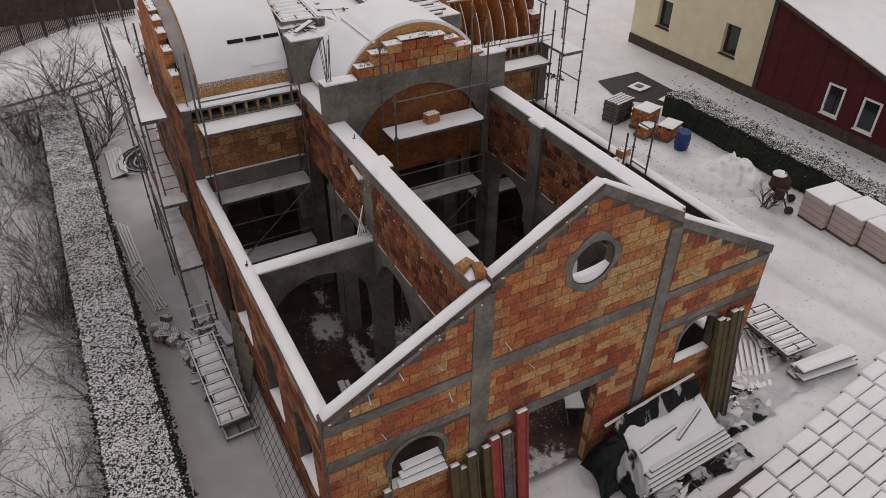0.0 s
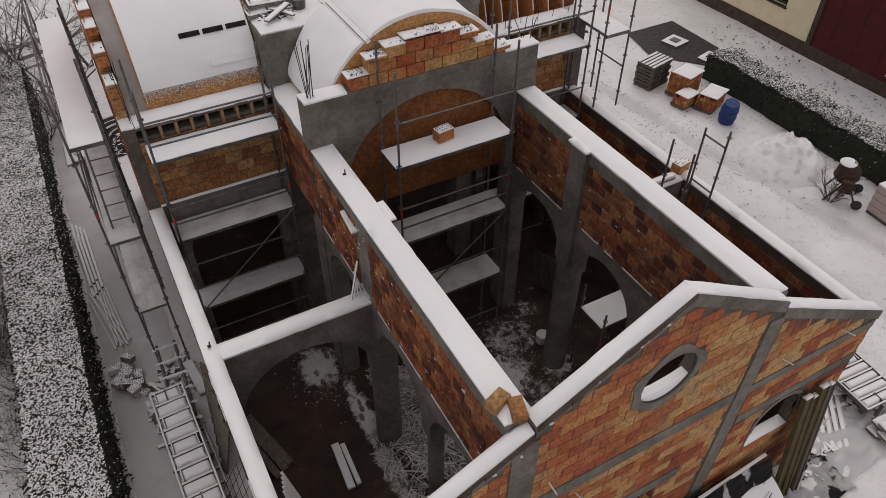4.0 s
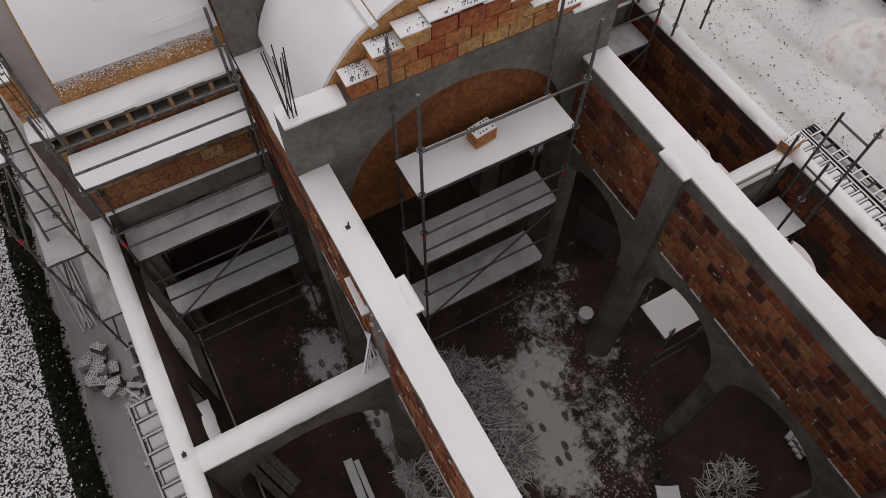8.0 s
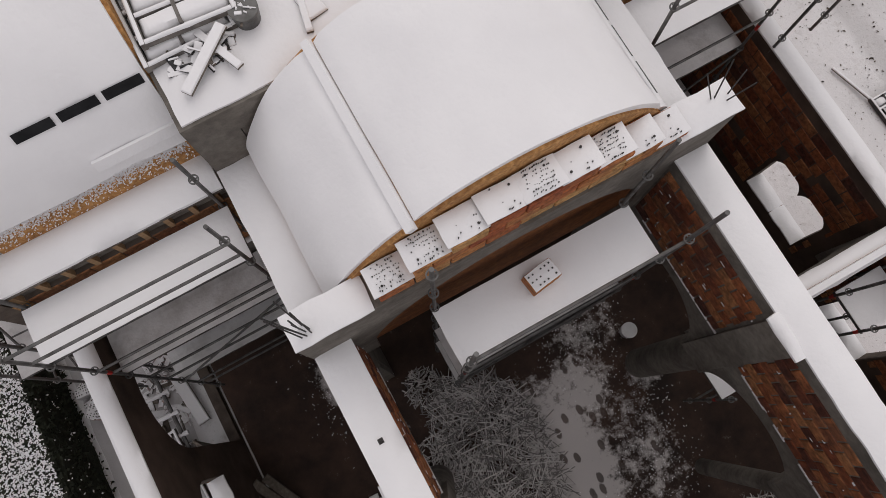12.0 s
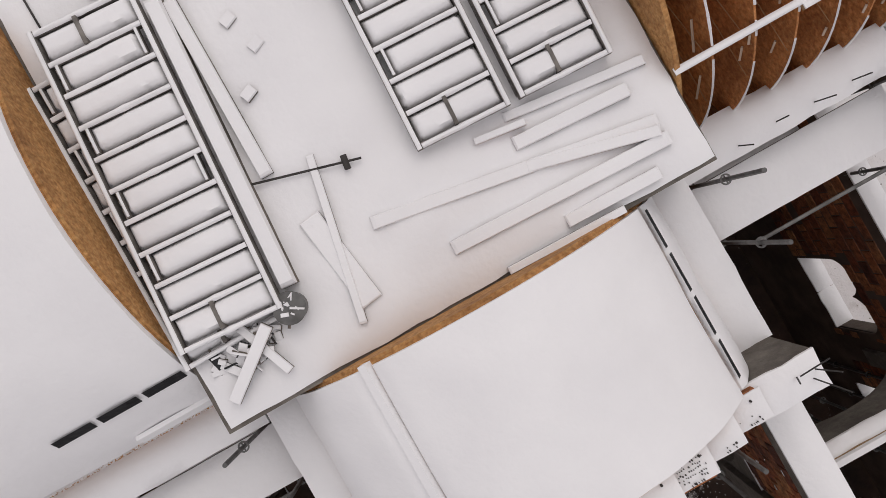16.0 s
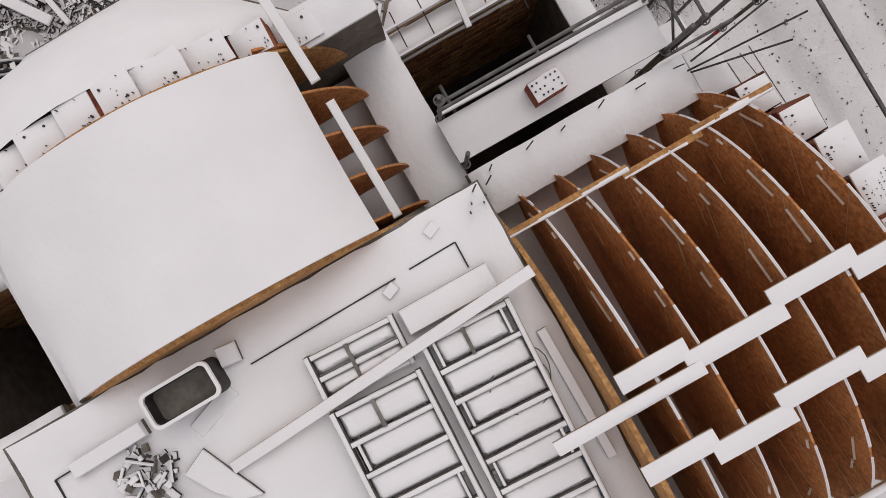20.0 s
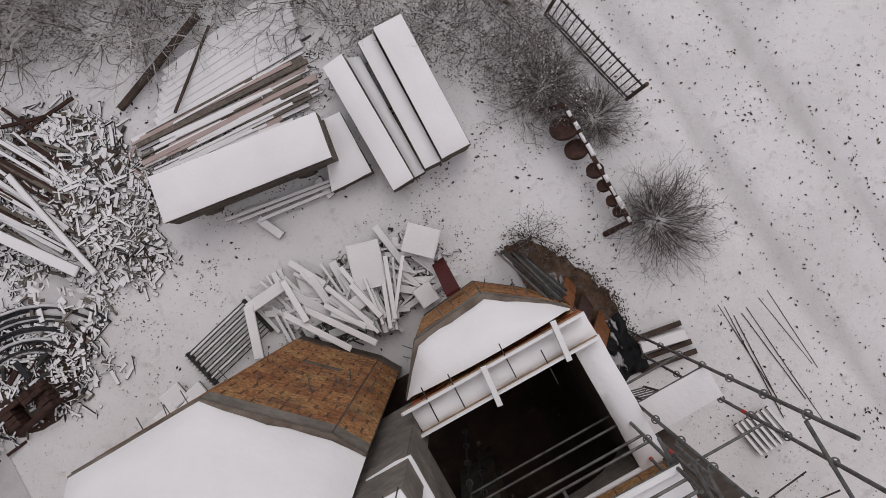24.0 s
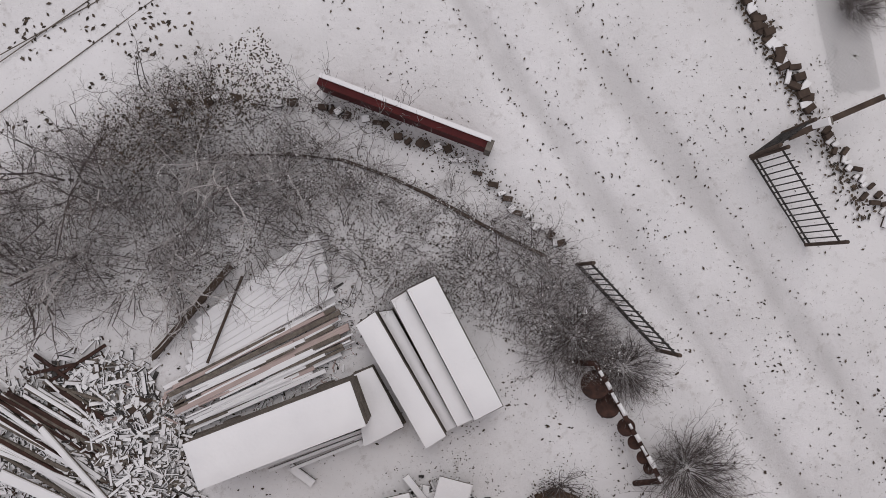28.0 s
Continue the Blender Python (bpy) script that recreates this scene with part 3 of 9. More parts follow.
part("oculus_surround", prism([[(OC[0] - 0.03 + (0.66 + 0.06 * math.sin(5 * radians(a) + 1)) * math.cos(radians(a)), OC[1] + 0.02 + (0.64 + 0.07 * math.cos(4 * radians(a))) * math.sin(radians(a))) for a in range(0, 360, 12)], holes[0]], "y", FY0 - 0.024, FY0 + 0.04), CONCRETE, fac, "uneven concrete ring around the round window")
for cx in (3.82, 11.24):
    part("window_surround", prism([[(cx - 0.68, 2.3), (cx - 0.58, 2.3), (cx - 0.58, 2.5)] + arc(cx, 2.5, 0.58, 180, 0, 14)[1:-1] + [(cx + 0.58, 2.5), (cx + 0.58, 2.3), (cx + 0.68, 2.3), (cx + 0.68, 2.5)] + arc(cx, 2.5, 0.68, 0, 180, 14)[1:-1] + [(cx - 0.68, 2.5)]],
                                  "y", FY0 - 0.022, FY0 + 0.04), CONCRETE, fac, "rough concrete arch of the window")
    part("window_sill_snow", snow_rect(cx - 0.57, cx + 0.57, FY0 - 0.02, FY1 - 0.02, 1.85, 0.07), SNOW, fac, "snow lying on the sill")
seg = arc(*OC, 0.494, 212, 336, 14) + [(OC[0] + 0.25, OC[1] - 0.25), (OC[0] - 0.1, OC[1] - 0.29)]
part("oculus_snow", prism([seg], "y", FY0 + 0.03, FY1 - 0.04), SNOW, fac, "snow lying in the round window")
# sloping concrete copings with snow on them
rk = random.Random(31)
for s in (-1, 1):
    for d0, d1 in ((0.0, 2.22), (2.24, 5.49)):
        xa, xb = XC + s * d0, XC + s * d1
        za, zb = (7.71 - 0.575 * d0, 7.71 - 0.575 * d1) if d0 < 1 else (6.31 - (d0 - 2.2) * 0.54, 6.31 - (d1 - 2.2) * 0.54)
        lp = [(xa, za), (xb, zb), (xb, zb - 0.22), (xa, za - 0.22)]
        part("coping", prism([lp], "y", FY0 - 0.03, FY1 + 0.006), CONCRETE, fac, "sloping concrete coping")
        ya, yb = FY0 - 0.015, FY1 + 0.01
        part("coping_snow", snow_patch((xa, ya, za), (xb, ya, zb), (xb, yb, zb), (xa, yb, za), 0.085, wobble=0.03, round_=0.05), SNOW, fac, "snow on the coping")
        if s < 0:
            # ragged dark strip under the snow, with crumbs caught on it
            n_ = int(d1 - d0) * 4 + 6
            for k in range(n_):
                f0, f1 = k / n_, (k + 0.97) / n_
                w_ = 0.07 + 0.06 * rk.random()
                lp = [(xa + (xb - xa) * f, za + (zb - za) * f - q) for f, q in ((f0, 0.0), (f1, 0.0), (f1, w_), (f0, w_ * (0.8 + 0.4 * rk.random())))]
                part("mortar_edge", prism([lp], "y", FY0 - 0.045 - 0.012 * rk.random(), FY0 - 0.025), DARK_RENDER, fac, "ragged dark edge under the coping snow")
                if rk.random() < 0.55:
                    f = f0 + (f1 - f0) * rk.random()
                    x, z = xa + (xb - xa) * f, za + (zb - za) * f - 0.1 - 0.16 * rk.random() ** 2
                    part("snow_crumb", cube(x, x + 0.03 + 0.05 * rk.random(), FY0 - 0.05, FY0 - 0.02, z, z + 0.02), SNOW, fac, "crumb of snow caught under the coping")


def keep_facade(x, z):
    if z > facade_top(x) - 0.3:
        return False
    if 4.98 < x < 5.4 or 9.46 < x < 9.88:
        return False
    if (x - OC[0]) ** 2 + (z - OC[1]) ** 2 < 0.36:
        return False
    for cx in (3.82, 11.24):
        if 1.85 < z < 3.2 and (abs(x - cx) < 0.6 if z < 2.5 else (x - cx) ** 2 + (z - 2.5) ** 2 < 0.5):
            return False
    if 6.2 < x < 8.3 and z < 2.4:
        return False
    if (x < 4.98 or x > 9.88) and 3.16 < z < 3.44:
        return False
    if 5.4 < x < 8.75 and 2.36 < z < 2.68:
        return False
    return True


for x0, x1 in ((WX0, 4.98), (5.4, 9.46), (9.88, EX1)):
    mid = 5 < x0 < 9
    lay(fac, BRICK, ("y", FY0, -1), x0, x1, 4.42 if mid else 4.36, 7.6, keep_facade)
    lay(fac, BRICK, ("y", FY0, -1), x0, x1, 0.0 if mid else 1.83, 4.12 if mid else 4.1, keep_facade)
    lay(fac, BRICK, ("y", FY0, -1), x0, x1, G, 0.0 if mid else 1.83, keep_facade)
lay(fac, BRICK, ("x", 8.3, -1), FY0 + 0.01, FY1 - 0.01, G, 2.38, None)
lay(fac, BRICK, ("x", 6.2, 1), FY0 + 0.01, FY1 - 0.01, G, 2.38, None)


rk = random.Random(12)
for x, z in ((2.9, 4.75), (3.5, 5.0), (4.25, 4.85), (4.5, 4.0), (3.1, 3.6), (5.7, 4.75), (6.3, 3.9), (8.9, 4.9), (10.4, 4.7), (11.9, 4.6)):
    part("tie_bar", tube(bmesh.new(), (x, FY0 + 0.02, z), (x + rk.gauss(0, 0.03), FY0 - 0.13 - 0.1 * rk.random(), z - 0.03 + rk.gauss(0, 0.04)), 0.012, 6), THIN_SNOW, fac, "snow-coated wall tie")


# ---- side walls of the aisles ----
def side_wall(name, x0, x1, y0, y1, outside, label, windows, twins, doorway=None):
    w = structure(name, label)
    lp = [(y0, G - 0.3), (y1, G - 0.3), (y1, AISLE), (y0, AISLE)]
    hs = ([arch_hole(doorway, G + 0.05, 2.6, 0.95)] if doorway else []) + [arch_hole(c, 1.3, 2.55, 0.55) for c in windows] + [[(twins[0] - 0.34, 1.75), (twins[0] - 0.34, 2.72)] + arc(twins[0], 2.72, 0.34, 180, 12, 12)[1:] + arc(twins[1], 2.72, 0.34, 168, 0, 12) + [(twins[1] + 0.34, 1.75)]]
    part("wall_core", prism([lp] + hs, "x", x0, x1), MORTAR, w)
    at = x0 if outside < 0 else x1
    b0, b1 = (at - 0.018, at + 0.03) if outside < 0 else (at - 0.03, at + 0.018)
    part("ring_beam", cube(b0, b1, y0, y1, AISLE - 0.22, AISLE - 0.002), CONCRETE, w, "concrete ring beam")
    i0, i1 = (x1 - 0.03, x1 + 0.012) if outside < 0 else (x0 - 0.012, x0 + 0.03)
    part("render_coat", prism([[(y0 + 0.02, G), (y1, G), (y1, AISLE - 0.01), (y0 + 0.02, AISLE - 0.01)]] + hs, "x", i0, i1), DARK_RENDER, w, "dark brown rough inner face")

    def keep(u, z):
        if doorway and abs(u - doorway) < 0.97 and (z < 2.6 or (u - doorway) ** 2 + (z - 2.6) ** 2 < 0.94):
            return False
        return z < AISLE - 0.22 and not any(abs(u - c) < 0.56 and 1.3 < z < 3.12 for c in windows) and not any(abs(u - c) < 0.36 and 1.72 < z < 3.08 for c in twins)

    lay(w, BRICK_RED, ("x", at, outside), y0, y1, G, AISLE - 0.22, keep, joined=BRICK_JOINED if outside < 0 else None)
    part("wall_snow", snow_rect(x0 - 0.02, x1 + 0.02, y0 - 0.05, y1, AISLE, 0.075, cell=0.1, wobble=0.02, round_=0.035), SNOW, w, "snow on the wall top")
    for c in windows:
        part("window_sill_snow", snow_rect(x0 - 0.03, x1, c - 0.54, c + 0.54, 1.3, 0.08), SNOW, w, "snow on the sill")
    for c in twins:
        part("window_sill_snow", snow_rect(x0 - 0.03, x1 + 0.03, c - 0.335, c + 0.335, 1.75, 0.08), SNOW, w, "snow on the sill")
    return w


wall_w = side_wall("wall_west", WX0, WX1, FY1, 17.2, -1, "clay block side wall with arched openings, snow on top", (9.4, 11.6), (13.69, 14.37), 16.2)
wall_e = side_wall("wall_east", EX0, EX1, FY1, 17.2, 1, "clay block side wall of the east aisle, snow on top", (9.4, 11.6), (13.69, 14.37))
for x, sgn in ((EX0, -1),):
    lay(wall_e, BRICK_RED, ("x", x, sgn), FY1, 17.2, 1.6, AISLE - 0.25, lambda u, z: noise.noise(Vector((u * 0.9, z * 1.4, 6))) + 0.6 * noise.noise(Vector((u * 3.1, z * 4.3, 2))) > -0.5 and not (12.7 < u < 13.15) and not any(abs(u - c) < 0.56 and z < 3.12 for c in (9.4, 11.6)) and not any(abs(u - c) < 0.36 and 1.7 < z < 3.08 for c in (13.69, 14.37)), proud=0.022)


def flecks(parent, x, y0, y1, z0, z1, count, seed, ledge=True):
    """Crumbs of snow caught on the joints of a wall, and a thread of snow along its foot."""
    r_ = random.Random(seed + int(10 * x))
    bm_ = bmesh.new()
    for _ in range(count):
        y, l = y0 + (y1 - y0) * r_.random(), 0.015 + 0.08 * r_.random() ** 3
        z = z0 + (z1 - z0) * r_.random()
        box(bm_, x - 0.01, x + 0.01, y, y + l, z, z + 0.008 + 0.008 * r_.random())
    if ledge:
        y = y0
        while y < y1 - 0.3:
            l = 0.1 + 0.3 * r_.random()
            if r_.random() < 0.75:
                box(bm_, x - 0.014, x + 0.014, y, y + l, z0 - 0.012, z0 + 0.008 + 0.012 * r_.random())
            y += l + 0.02
    tagged(part("snow_crumbs", bm_, THIN_SNOW, parent, "crumbs of snow on the joints"), kind="stuff")


# ---- nave arcades ----
def arcade(name, x0, x1, nave, label):
    w = structure(name, label)
    sp, r = 3.25, 0.95
    lp = [(FY1, 3.0), (8.42, 3.0), (8.42, sp)] + arc(9.36, sp, 0.94, 180, 0, 16)[1:-1] + [(10.3, sp), (10.3, 3.0), (10.62, 3.0), (10.62, sp)] \
        + arc(11.53, sp, 0.91, 180, 0, 16)[1:-1] + [(12.44, sp), (12.44, 3.0), (13.0, 3.0), (13.0, sp)] + arc(13.95, sp, 0.95, 180, 0, 16)[1:-1] \
        + [(14.9, sp), (14.9, 3.0), (SY0, 3.0), (SY0, TOP), (FY1, TOP)]
    part("arch_beam", prism([lp], "x", x0, x1), CONCRETE, w, "raw concrete arches and wall core")
    lay(w, BRICK_RED, ("x", x1, 1), FY1, SY0 - 0.02, 4.5, TOP - 0.28, lambda u, z: not 12.5 < u < 12.98, proud=0.02, limit=400, length=0.3, height=0.22, joint=0.022)
    lay(w, BRICK_RED, ("x", x0, -1), FY1, SY0 - 0.02, 4.5, TOP - 0.28, lambda u, z: not 12.5 < u < 12.98, proud=0.02, limit=400, length=0.3, height=0.22, joint=0.022)
    flecks(w, x1 + 0.012, FY1, SY0, 4.5, TOP - 0.3, 60, 1)
    flecks(w, x0 - 0.012, FY1, SY0, 4.5, TOP - 0.3, 60, 2)
    at = x1 if nave > 0 else x0
    part("pier", cube(min(at, at + nave * 0.09) - 0.0, max(at, at + nave * 0.09), 12.5, 12.96, 3.3, TOP), CONCRETE, w, "concrete pier against the wall")
    part("column", tube(bmesh.new(), ((x0 + x1) / 2, 12.73, G - 0.1), ((x0 + x1) / 2, 12.73, 3.3), 0.29, 24), CONCRETE, w, "thick round concrete column", smooth=False)
    part("column", tube(bmesh.new(), ((x0 + x1) / 2, 10.46, G - 0.1), ((x0 + x1) / 2, 10.46, 3.05), 0.155, 20), CONCRETE, w, "slender round concrete column")
    part("column", cube(x0 + 0.01, x1 - 0.01, 14.88, SY0 + 0.3, G - 0.1, 3.0), CONCRETE, w, "square concrete pier")
    part("column", cube(x0 + 0.01, x1 - 0.01, FY1, 8.44, G - 0.1, 3.0), CONCRETE, w, "square concrete pier")
    bms = snow_rect(x0 - 0.02, x1 + 0.02, FY1 + 0.03, SY0, TOP, 0.09, cell=0.12, round_=0.05)
    snow_rect(min(at, at + nave * 0.12) - 0.02, max(at, at + nave * 0.12) + 0.02, 12.45, 13.0, TOP, 0.095, bm=bms)
    part("wall_snow", bms, SNOW, w, "snow on the wall top")
    return w


arc_w = arcade("wall_nave_west", NW0, NW1, 1, "high nave wall of clay blocks on concrete arches, snow on top")
arc_e = arcade("wall_nave_east", NE0, NE1, -1, "high nave wall of clay blocks on concrete arches, snow on top")


# ---- cross beams over the aisles ----
def cross_beam(name, x0, x1, y0, y1):
    w = structure(name, "arched concrete cross beam over the aisle, snow on top", "beam")
    c, r = (x0 + x1) / 2, (x1 - x0) / 2 - 0.08
    lp = [(x0, 2.3), (c - r, 2.3), (c - r, 2.55)] + arc(c, 2.55, r, 180, 0, 18)[1:-1] + [(c + r, 2.55), (c + r, 2.3), (x1, 2.3), (x1, AISLE - 0.05), (x0, AISLE - 0.05)]
    part("beam_body", prism([lp], "y", y0 + 0.02, y1 - 0.02), CONCRETE, w)
    part("beam_snow", snow_rect(x0 - 0.02, x1 + 0.02, y0, y1, AISLE - 0.03, 0.1), SNOW, w, "snow on the beam")


cross_beam("beam_west", WX1, NW0, 12.58, 12.95)
cross_beam("beam_east", NE1, EX0, 12.7, 13.04)


# ---- south arm of the crossing: front wall with arch, stepped block gable ----
front = structure("wall_crossing_south", "grey concrete cross wall with a formwork-filled arch and stepped block gable")
AR, AC = 1.9, 4.98
lp = [(5.0, 4.4), (XC - AR, 4.4), (XC - AR, AC)] + arc(XC, AC, AR, 180, 0, 26)[1:-1] + [(XC + AR, AC), (XC + AR, 4.4), (10.05, 4.4), (10.05, 7.3), (5.0, 7.3)]
part("wall_core", prism([lp], "y", SY0, SY1), CONCRETE, front)
for x0, x1 in ((5.0, 5.43), (9.63, 10.05)):
    part("pier", cube(x0, x1, SY0, SY1 + 0.15, G - 0.1, 4.4), CONCRETE, front)
lp = [(XC - AR + 0.01, 4.5), (XC + AR - 0.01, 4.5), (XC + AR - 0.01, AC)] + arc(XC, AC, AR - 0.01, 0, 180, 26)[1:-1] + [(XC - AR + 0.01, AC)]
part("arch_formwork", prism([lp], "y", SY0 + 0.1, SY0 + 0.3), OSB_DARK, front, "orange-brown board closing the arch")


def arc_z(d, r, c):
    return c + math.sqrt(max(0.0, r * r - d * d))


def stepped_gable(parent, axis, centre, lo, hi, base, r, c, seed=1, over=-0.05, shift=0.0, open_share=0.22, mat=None):
    """Hollow blocks in courses, trimmed column by column to the curve; snow on the crest, with dark pegs as shaded core
    holes.
    """
    rk = random.Random(seed)
    n = int(2 * r / BL) - (1 if shift else 0)
    start = centre - n * BL / 2 + shift
    crest = {}
    for i in range(n):
        u = start + (i + 0.5) * BL
        d = max(0.0, abs(u - centre) - BL * 0.1)
        top = arc_z(d, r, c) + over
        crest[i] = max(base + 0.12, top + rk.gauss(0, 0.012))
    for k in range(12):
        z0, z1 = base + k * BH, base + (k + 1) * BH
        off = BL / 2 if k % 2 else 0.0
        for i in range(-1, n):
            u0 = start + i * BL + off
            a = crest.get(i, 0) if not off else min(crest.get(i, 0), crest.get(i + 1, 0))
            zt = min(z1, a)
            pieces = [(u0, u0 + BL, zt)]
            if off:
                pieces += [(u0, u0 + BL / 2, min(z1, crest.get(i, 0))), (u0 + BL / 2, u0 + BL, min(z1, crest.get(i + 1, 0)))] if zt - z0 < 0.06 else []
            for a0, a1, t in pieces:
                if t - z0 < 0.06:
                    continue
                j = 0.006 + 0.006 * rk.random()
                b = bmesh.new()
                if axis == "y":
                    box(b, a0 + 0.006, a1 - j, lo + rk.gauss(0, 0.006), hi, z0, t - 0.012, None, 0.008)
                else:
                    box(b, lo, hi, a0 + 0.006, a1 - j, z0, t - 0.012, None, 0.008)
                part("brick", b, mat or BRICK, parent)
    for i in range(n):
        u0, zt = start + i * BL, crest[i]
        if zt <= base + 0.05:
            continue
        g0, g1 = (-0.03, -0.03) if rk.random() < 0.8 else (0.02, 0.03)
        if axis == "y":
            s = snow_rect(u0 + g0, u0 + BL - g1, lo + 0.01, hi - 0.01, zt - 0.012, 0.045, cell=0.08, wobble=0.02, round_=0.04)
        else:
            s = snow_rect(lo + 0.01, hi - 0.01, u0 + g0, u0 + BL - g1, zt - 0.012, 0.045, cell=0.08, wobble=0.02, round_=0.04)
        sb = part("block_snow", s, SNOW, parent, "snow on the block")
        # solid dark pegs in the snow stand in for the unlit core holes
        hb = bmesh.new()
        full = rk.random() < open_share
        for p in range(13):
            for q in range(7):
                a_, c_ = u0 + 0.05 + (BL - 0.1) * (p + 0.5 * (q % 2) + rk.gauss(0, 0.12)) / 13, lo + 0.04 + (hi - lo - 0.08) * q / 6 + rk.gauss(0, 0.004)
                keep_it = rk.random() < (0.62 if full else (0.4 if q < 2 and p > 5 else 0.025))
                if keep_it:
                    px, py = (a_, c_) if axis == "y" else (c_, a_)
                    tube(hb, (px, py, zt - 0.01), (px, py, zt + 0.036 + 0.008 * rk.random()), 0.004 + 0.004 * rk.random(), 5)
        for a_ in ((0.22, 0.72) if rk.random() < 0.5 else (0.8,)):
            px, py = (u0 + BL * a_, lo + (hi - lo) * rk.choice((0.25, 0.75)))
            px, py = (px, py) if axis == "y" else (py, px)
            tube(hb, (px, py, zt - 0.01), (px, py, zt + 0.04), 0.012, 6)
        if hb.verts:
            tagged(part("core_pegs", hb, DARK_STEEL, sb, "dark pegs drawn as shaded core holes"), kind="stuff")
        else:
            hb.free()


stepped_gable(front, "y", XC, SY0 + 0.02, SY1 - 0.02, 7.3, RS, CS, over=-0.18, shift=0.12)
bms = snow_rect(5.0, 5.85, SY0 - 0.02, SY1, 7.3, 0.08)
snow_rect(9.25, 10.05, SY0 - 0.02, SY1, 7.3, 0.08, bm=bms)
part("wall_snow", bms, SNOW, front, "snow on the wall corners")


# ---- barrel vaults ----
def vault_shell(parent, axis, centre, lo, hi, r, c, a0, a1, th, mat, name, label, lift=0.0, n=30, m_len=14, wob=0.0):
    """A curved sheet: angle from a0 to a1 (degrees, 90 is the crown), along the axis from lo to hi."""
    bm = bmesh.new()
    inner, outer_ = [], []
    for i in range(n + 1):
        a = radians(a0 + (a1 - a0) * i / n)
        ri, ro = [], []
        for j in range(m_len + 1):
            t = lo + (hi - lo) * j / m_len
            k = lift + r + (wob * noise.noise(Vector((t * 1.5, a * 4, c))) if wob else 0)
            edge = min(i, n - i) / n * abs(a1 - a0) * math.pi / 180 * r
            rim = min(1.0, 0.4 + edge / 0.15) if wob else 1.0
            for rad, out in ((r + lift, ri), (k + th * rim, ro)):
                u, z = centre + rad * math.cos(a), c + rad * math.sin(a)
                out.append(bm.verts.new((u, t, z) if axis == "y" else (t, u, z)))
        inner.append(ri)
        outer_.append(ro)
    for g, flip in ((inner, True), (outer_, False)):
        for i in range(n):
            for j in range(m_len):
                q = (g[i][j], g[i + 1][j], g[i + 1][j + 1], g[i][j + 1])
                bm.faces.new(q if not flip else q[::-1])
    for i in range(n):
        for j in (0, m_len):
            bm.faces.new((inner[i][j], inner[i + 1][j], outer_[i + 1][j], outer_[i][j]))
    for j in range(m_len):
        for i in (0, n):
            bm.faces.new((inner[i][j], inner[i][j + 1], outer_[i][j + 1], outer_[i][j]))
    bmesh.ops.recalc_face_normals(bm, faces=bm.faces)
    return part(name, bm, mat, parent, label, smooth=False)


def end_plate(parent, axis, centre, at, r, c, base, label="board end of the vault", th=0.03):
    half = math.sqrt(r * r - (base - c) ** 2)
    a = math.degrees(math.atan2(base - c, half))
    lp = [(centre + r * math.cos(radians(t)), c + r * math.sin(radians(t))) for t in [a + (180 - 2 * a) * i / 30 for i in range(31)]]
    part("end_board", prism([lp], axis, at, at + th), OSB, parent, label)


south = thing("south_vault", "snow-covered plywood barrel vault over the south arm", "vault", kind="structure")
vault_shell(south, "y", XC, SY1 + 0.01, SLAB[2] - 0.02, RS, CS, 4, 176, 0.03, OSB, "vault_boards", "ochre boards of the vault", m_len=2)
vault_shell(south, "y", XC, SY1 + 0.02, SLAB[2] - 0.04, RS + 0.03, CS, 36.3, 119, 0.07, SNOW, "vault_snow", "smooth snow on the vault", wob=0.03)
vault_shell(south, "y", XC, SY1 + 0.03, SLAB[2] - 0.04, RS + 0.03, CS, 122, 170, 0.065, SNOW, "vault_snow", "smooth snow on the vault", wob=0.03)
vault_shell(south, "y", XC, SY1 - 0.05, SLAB[2] - 0.0, RS + 0.03, CS, 119.4, 121.7, 0.088, SNOW, "batten_snow", "snow on the cover batten", n=4)
vault_shell(south, "y", XC, SY1 + 0.02, SLAB[2] - 0.04, RS + 0.03, CS, 10, 34.4, 0.06, SNOW, "vault_snow", "smooth snow on the vault", wob=0.03)
end_plate(south, "y", XC, SLAB[2] - 0.02, RS + 0.02, CS, 6.5)
end_plate(south, "y", XC, SY1 - 0.012, RS + 0.025, CS, 6.5)
for x0, x1 in ((5.02, 5.56), (9.5, 10.03)):
    part("ledge", cube(x0 - 0.02, x1 + 0.02, SY1, SLAB[2], 4.6, 6.42), CONCRETE, south, "concrete ledge beside the vault")
    part("ledge_snow", snow_rect(x0 - 0.02, x1 + 0.06, SY1, SLAB[2], 6.42, 0.09), SNOW, south, "snow on the ledge")
for x in (5.0, 10.05):
    lay(south, BRICK_RED, ("x", x - (0.0 if x < 6 else 0.0), -1 if x < 6 else 1), SY0, SLAB[2], 4.6, 6.3, None)

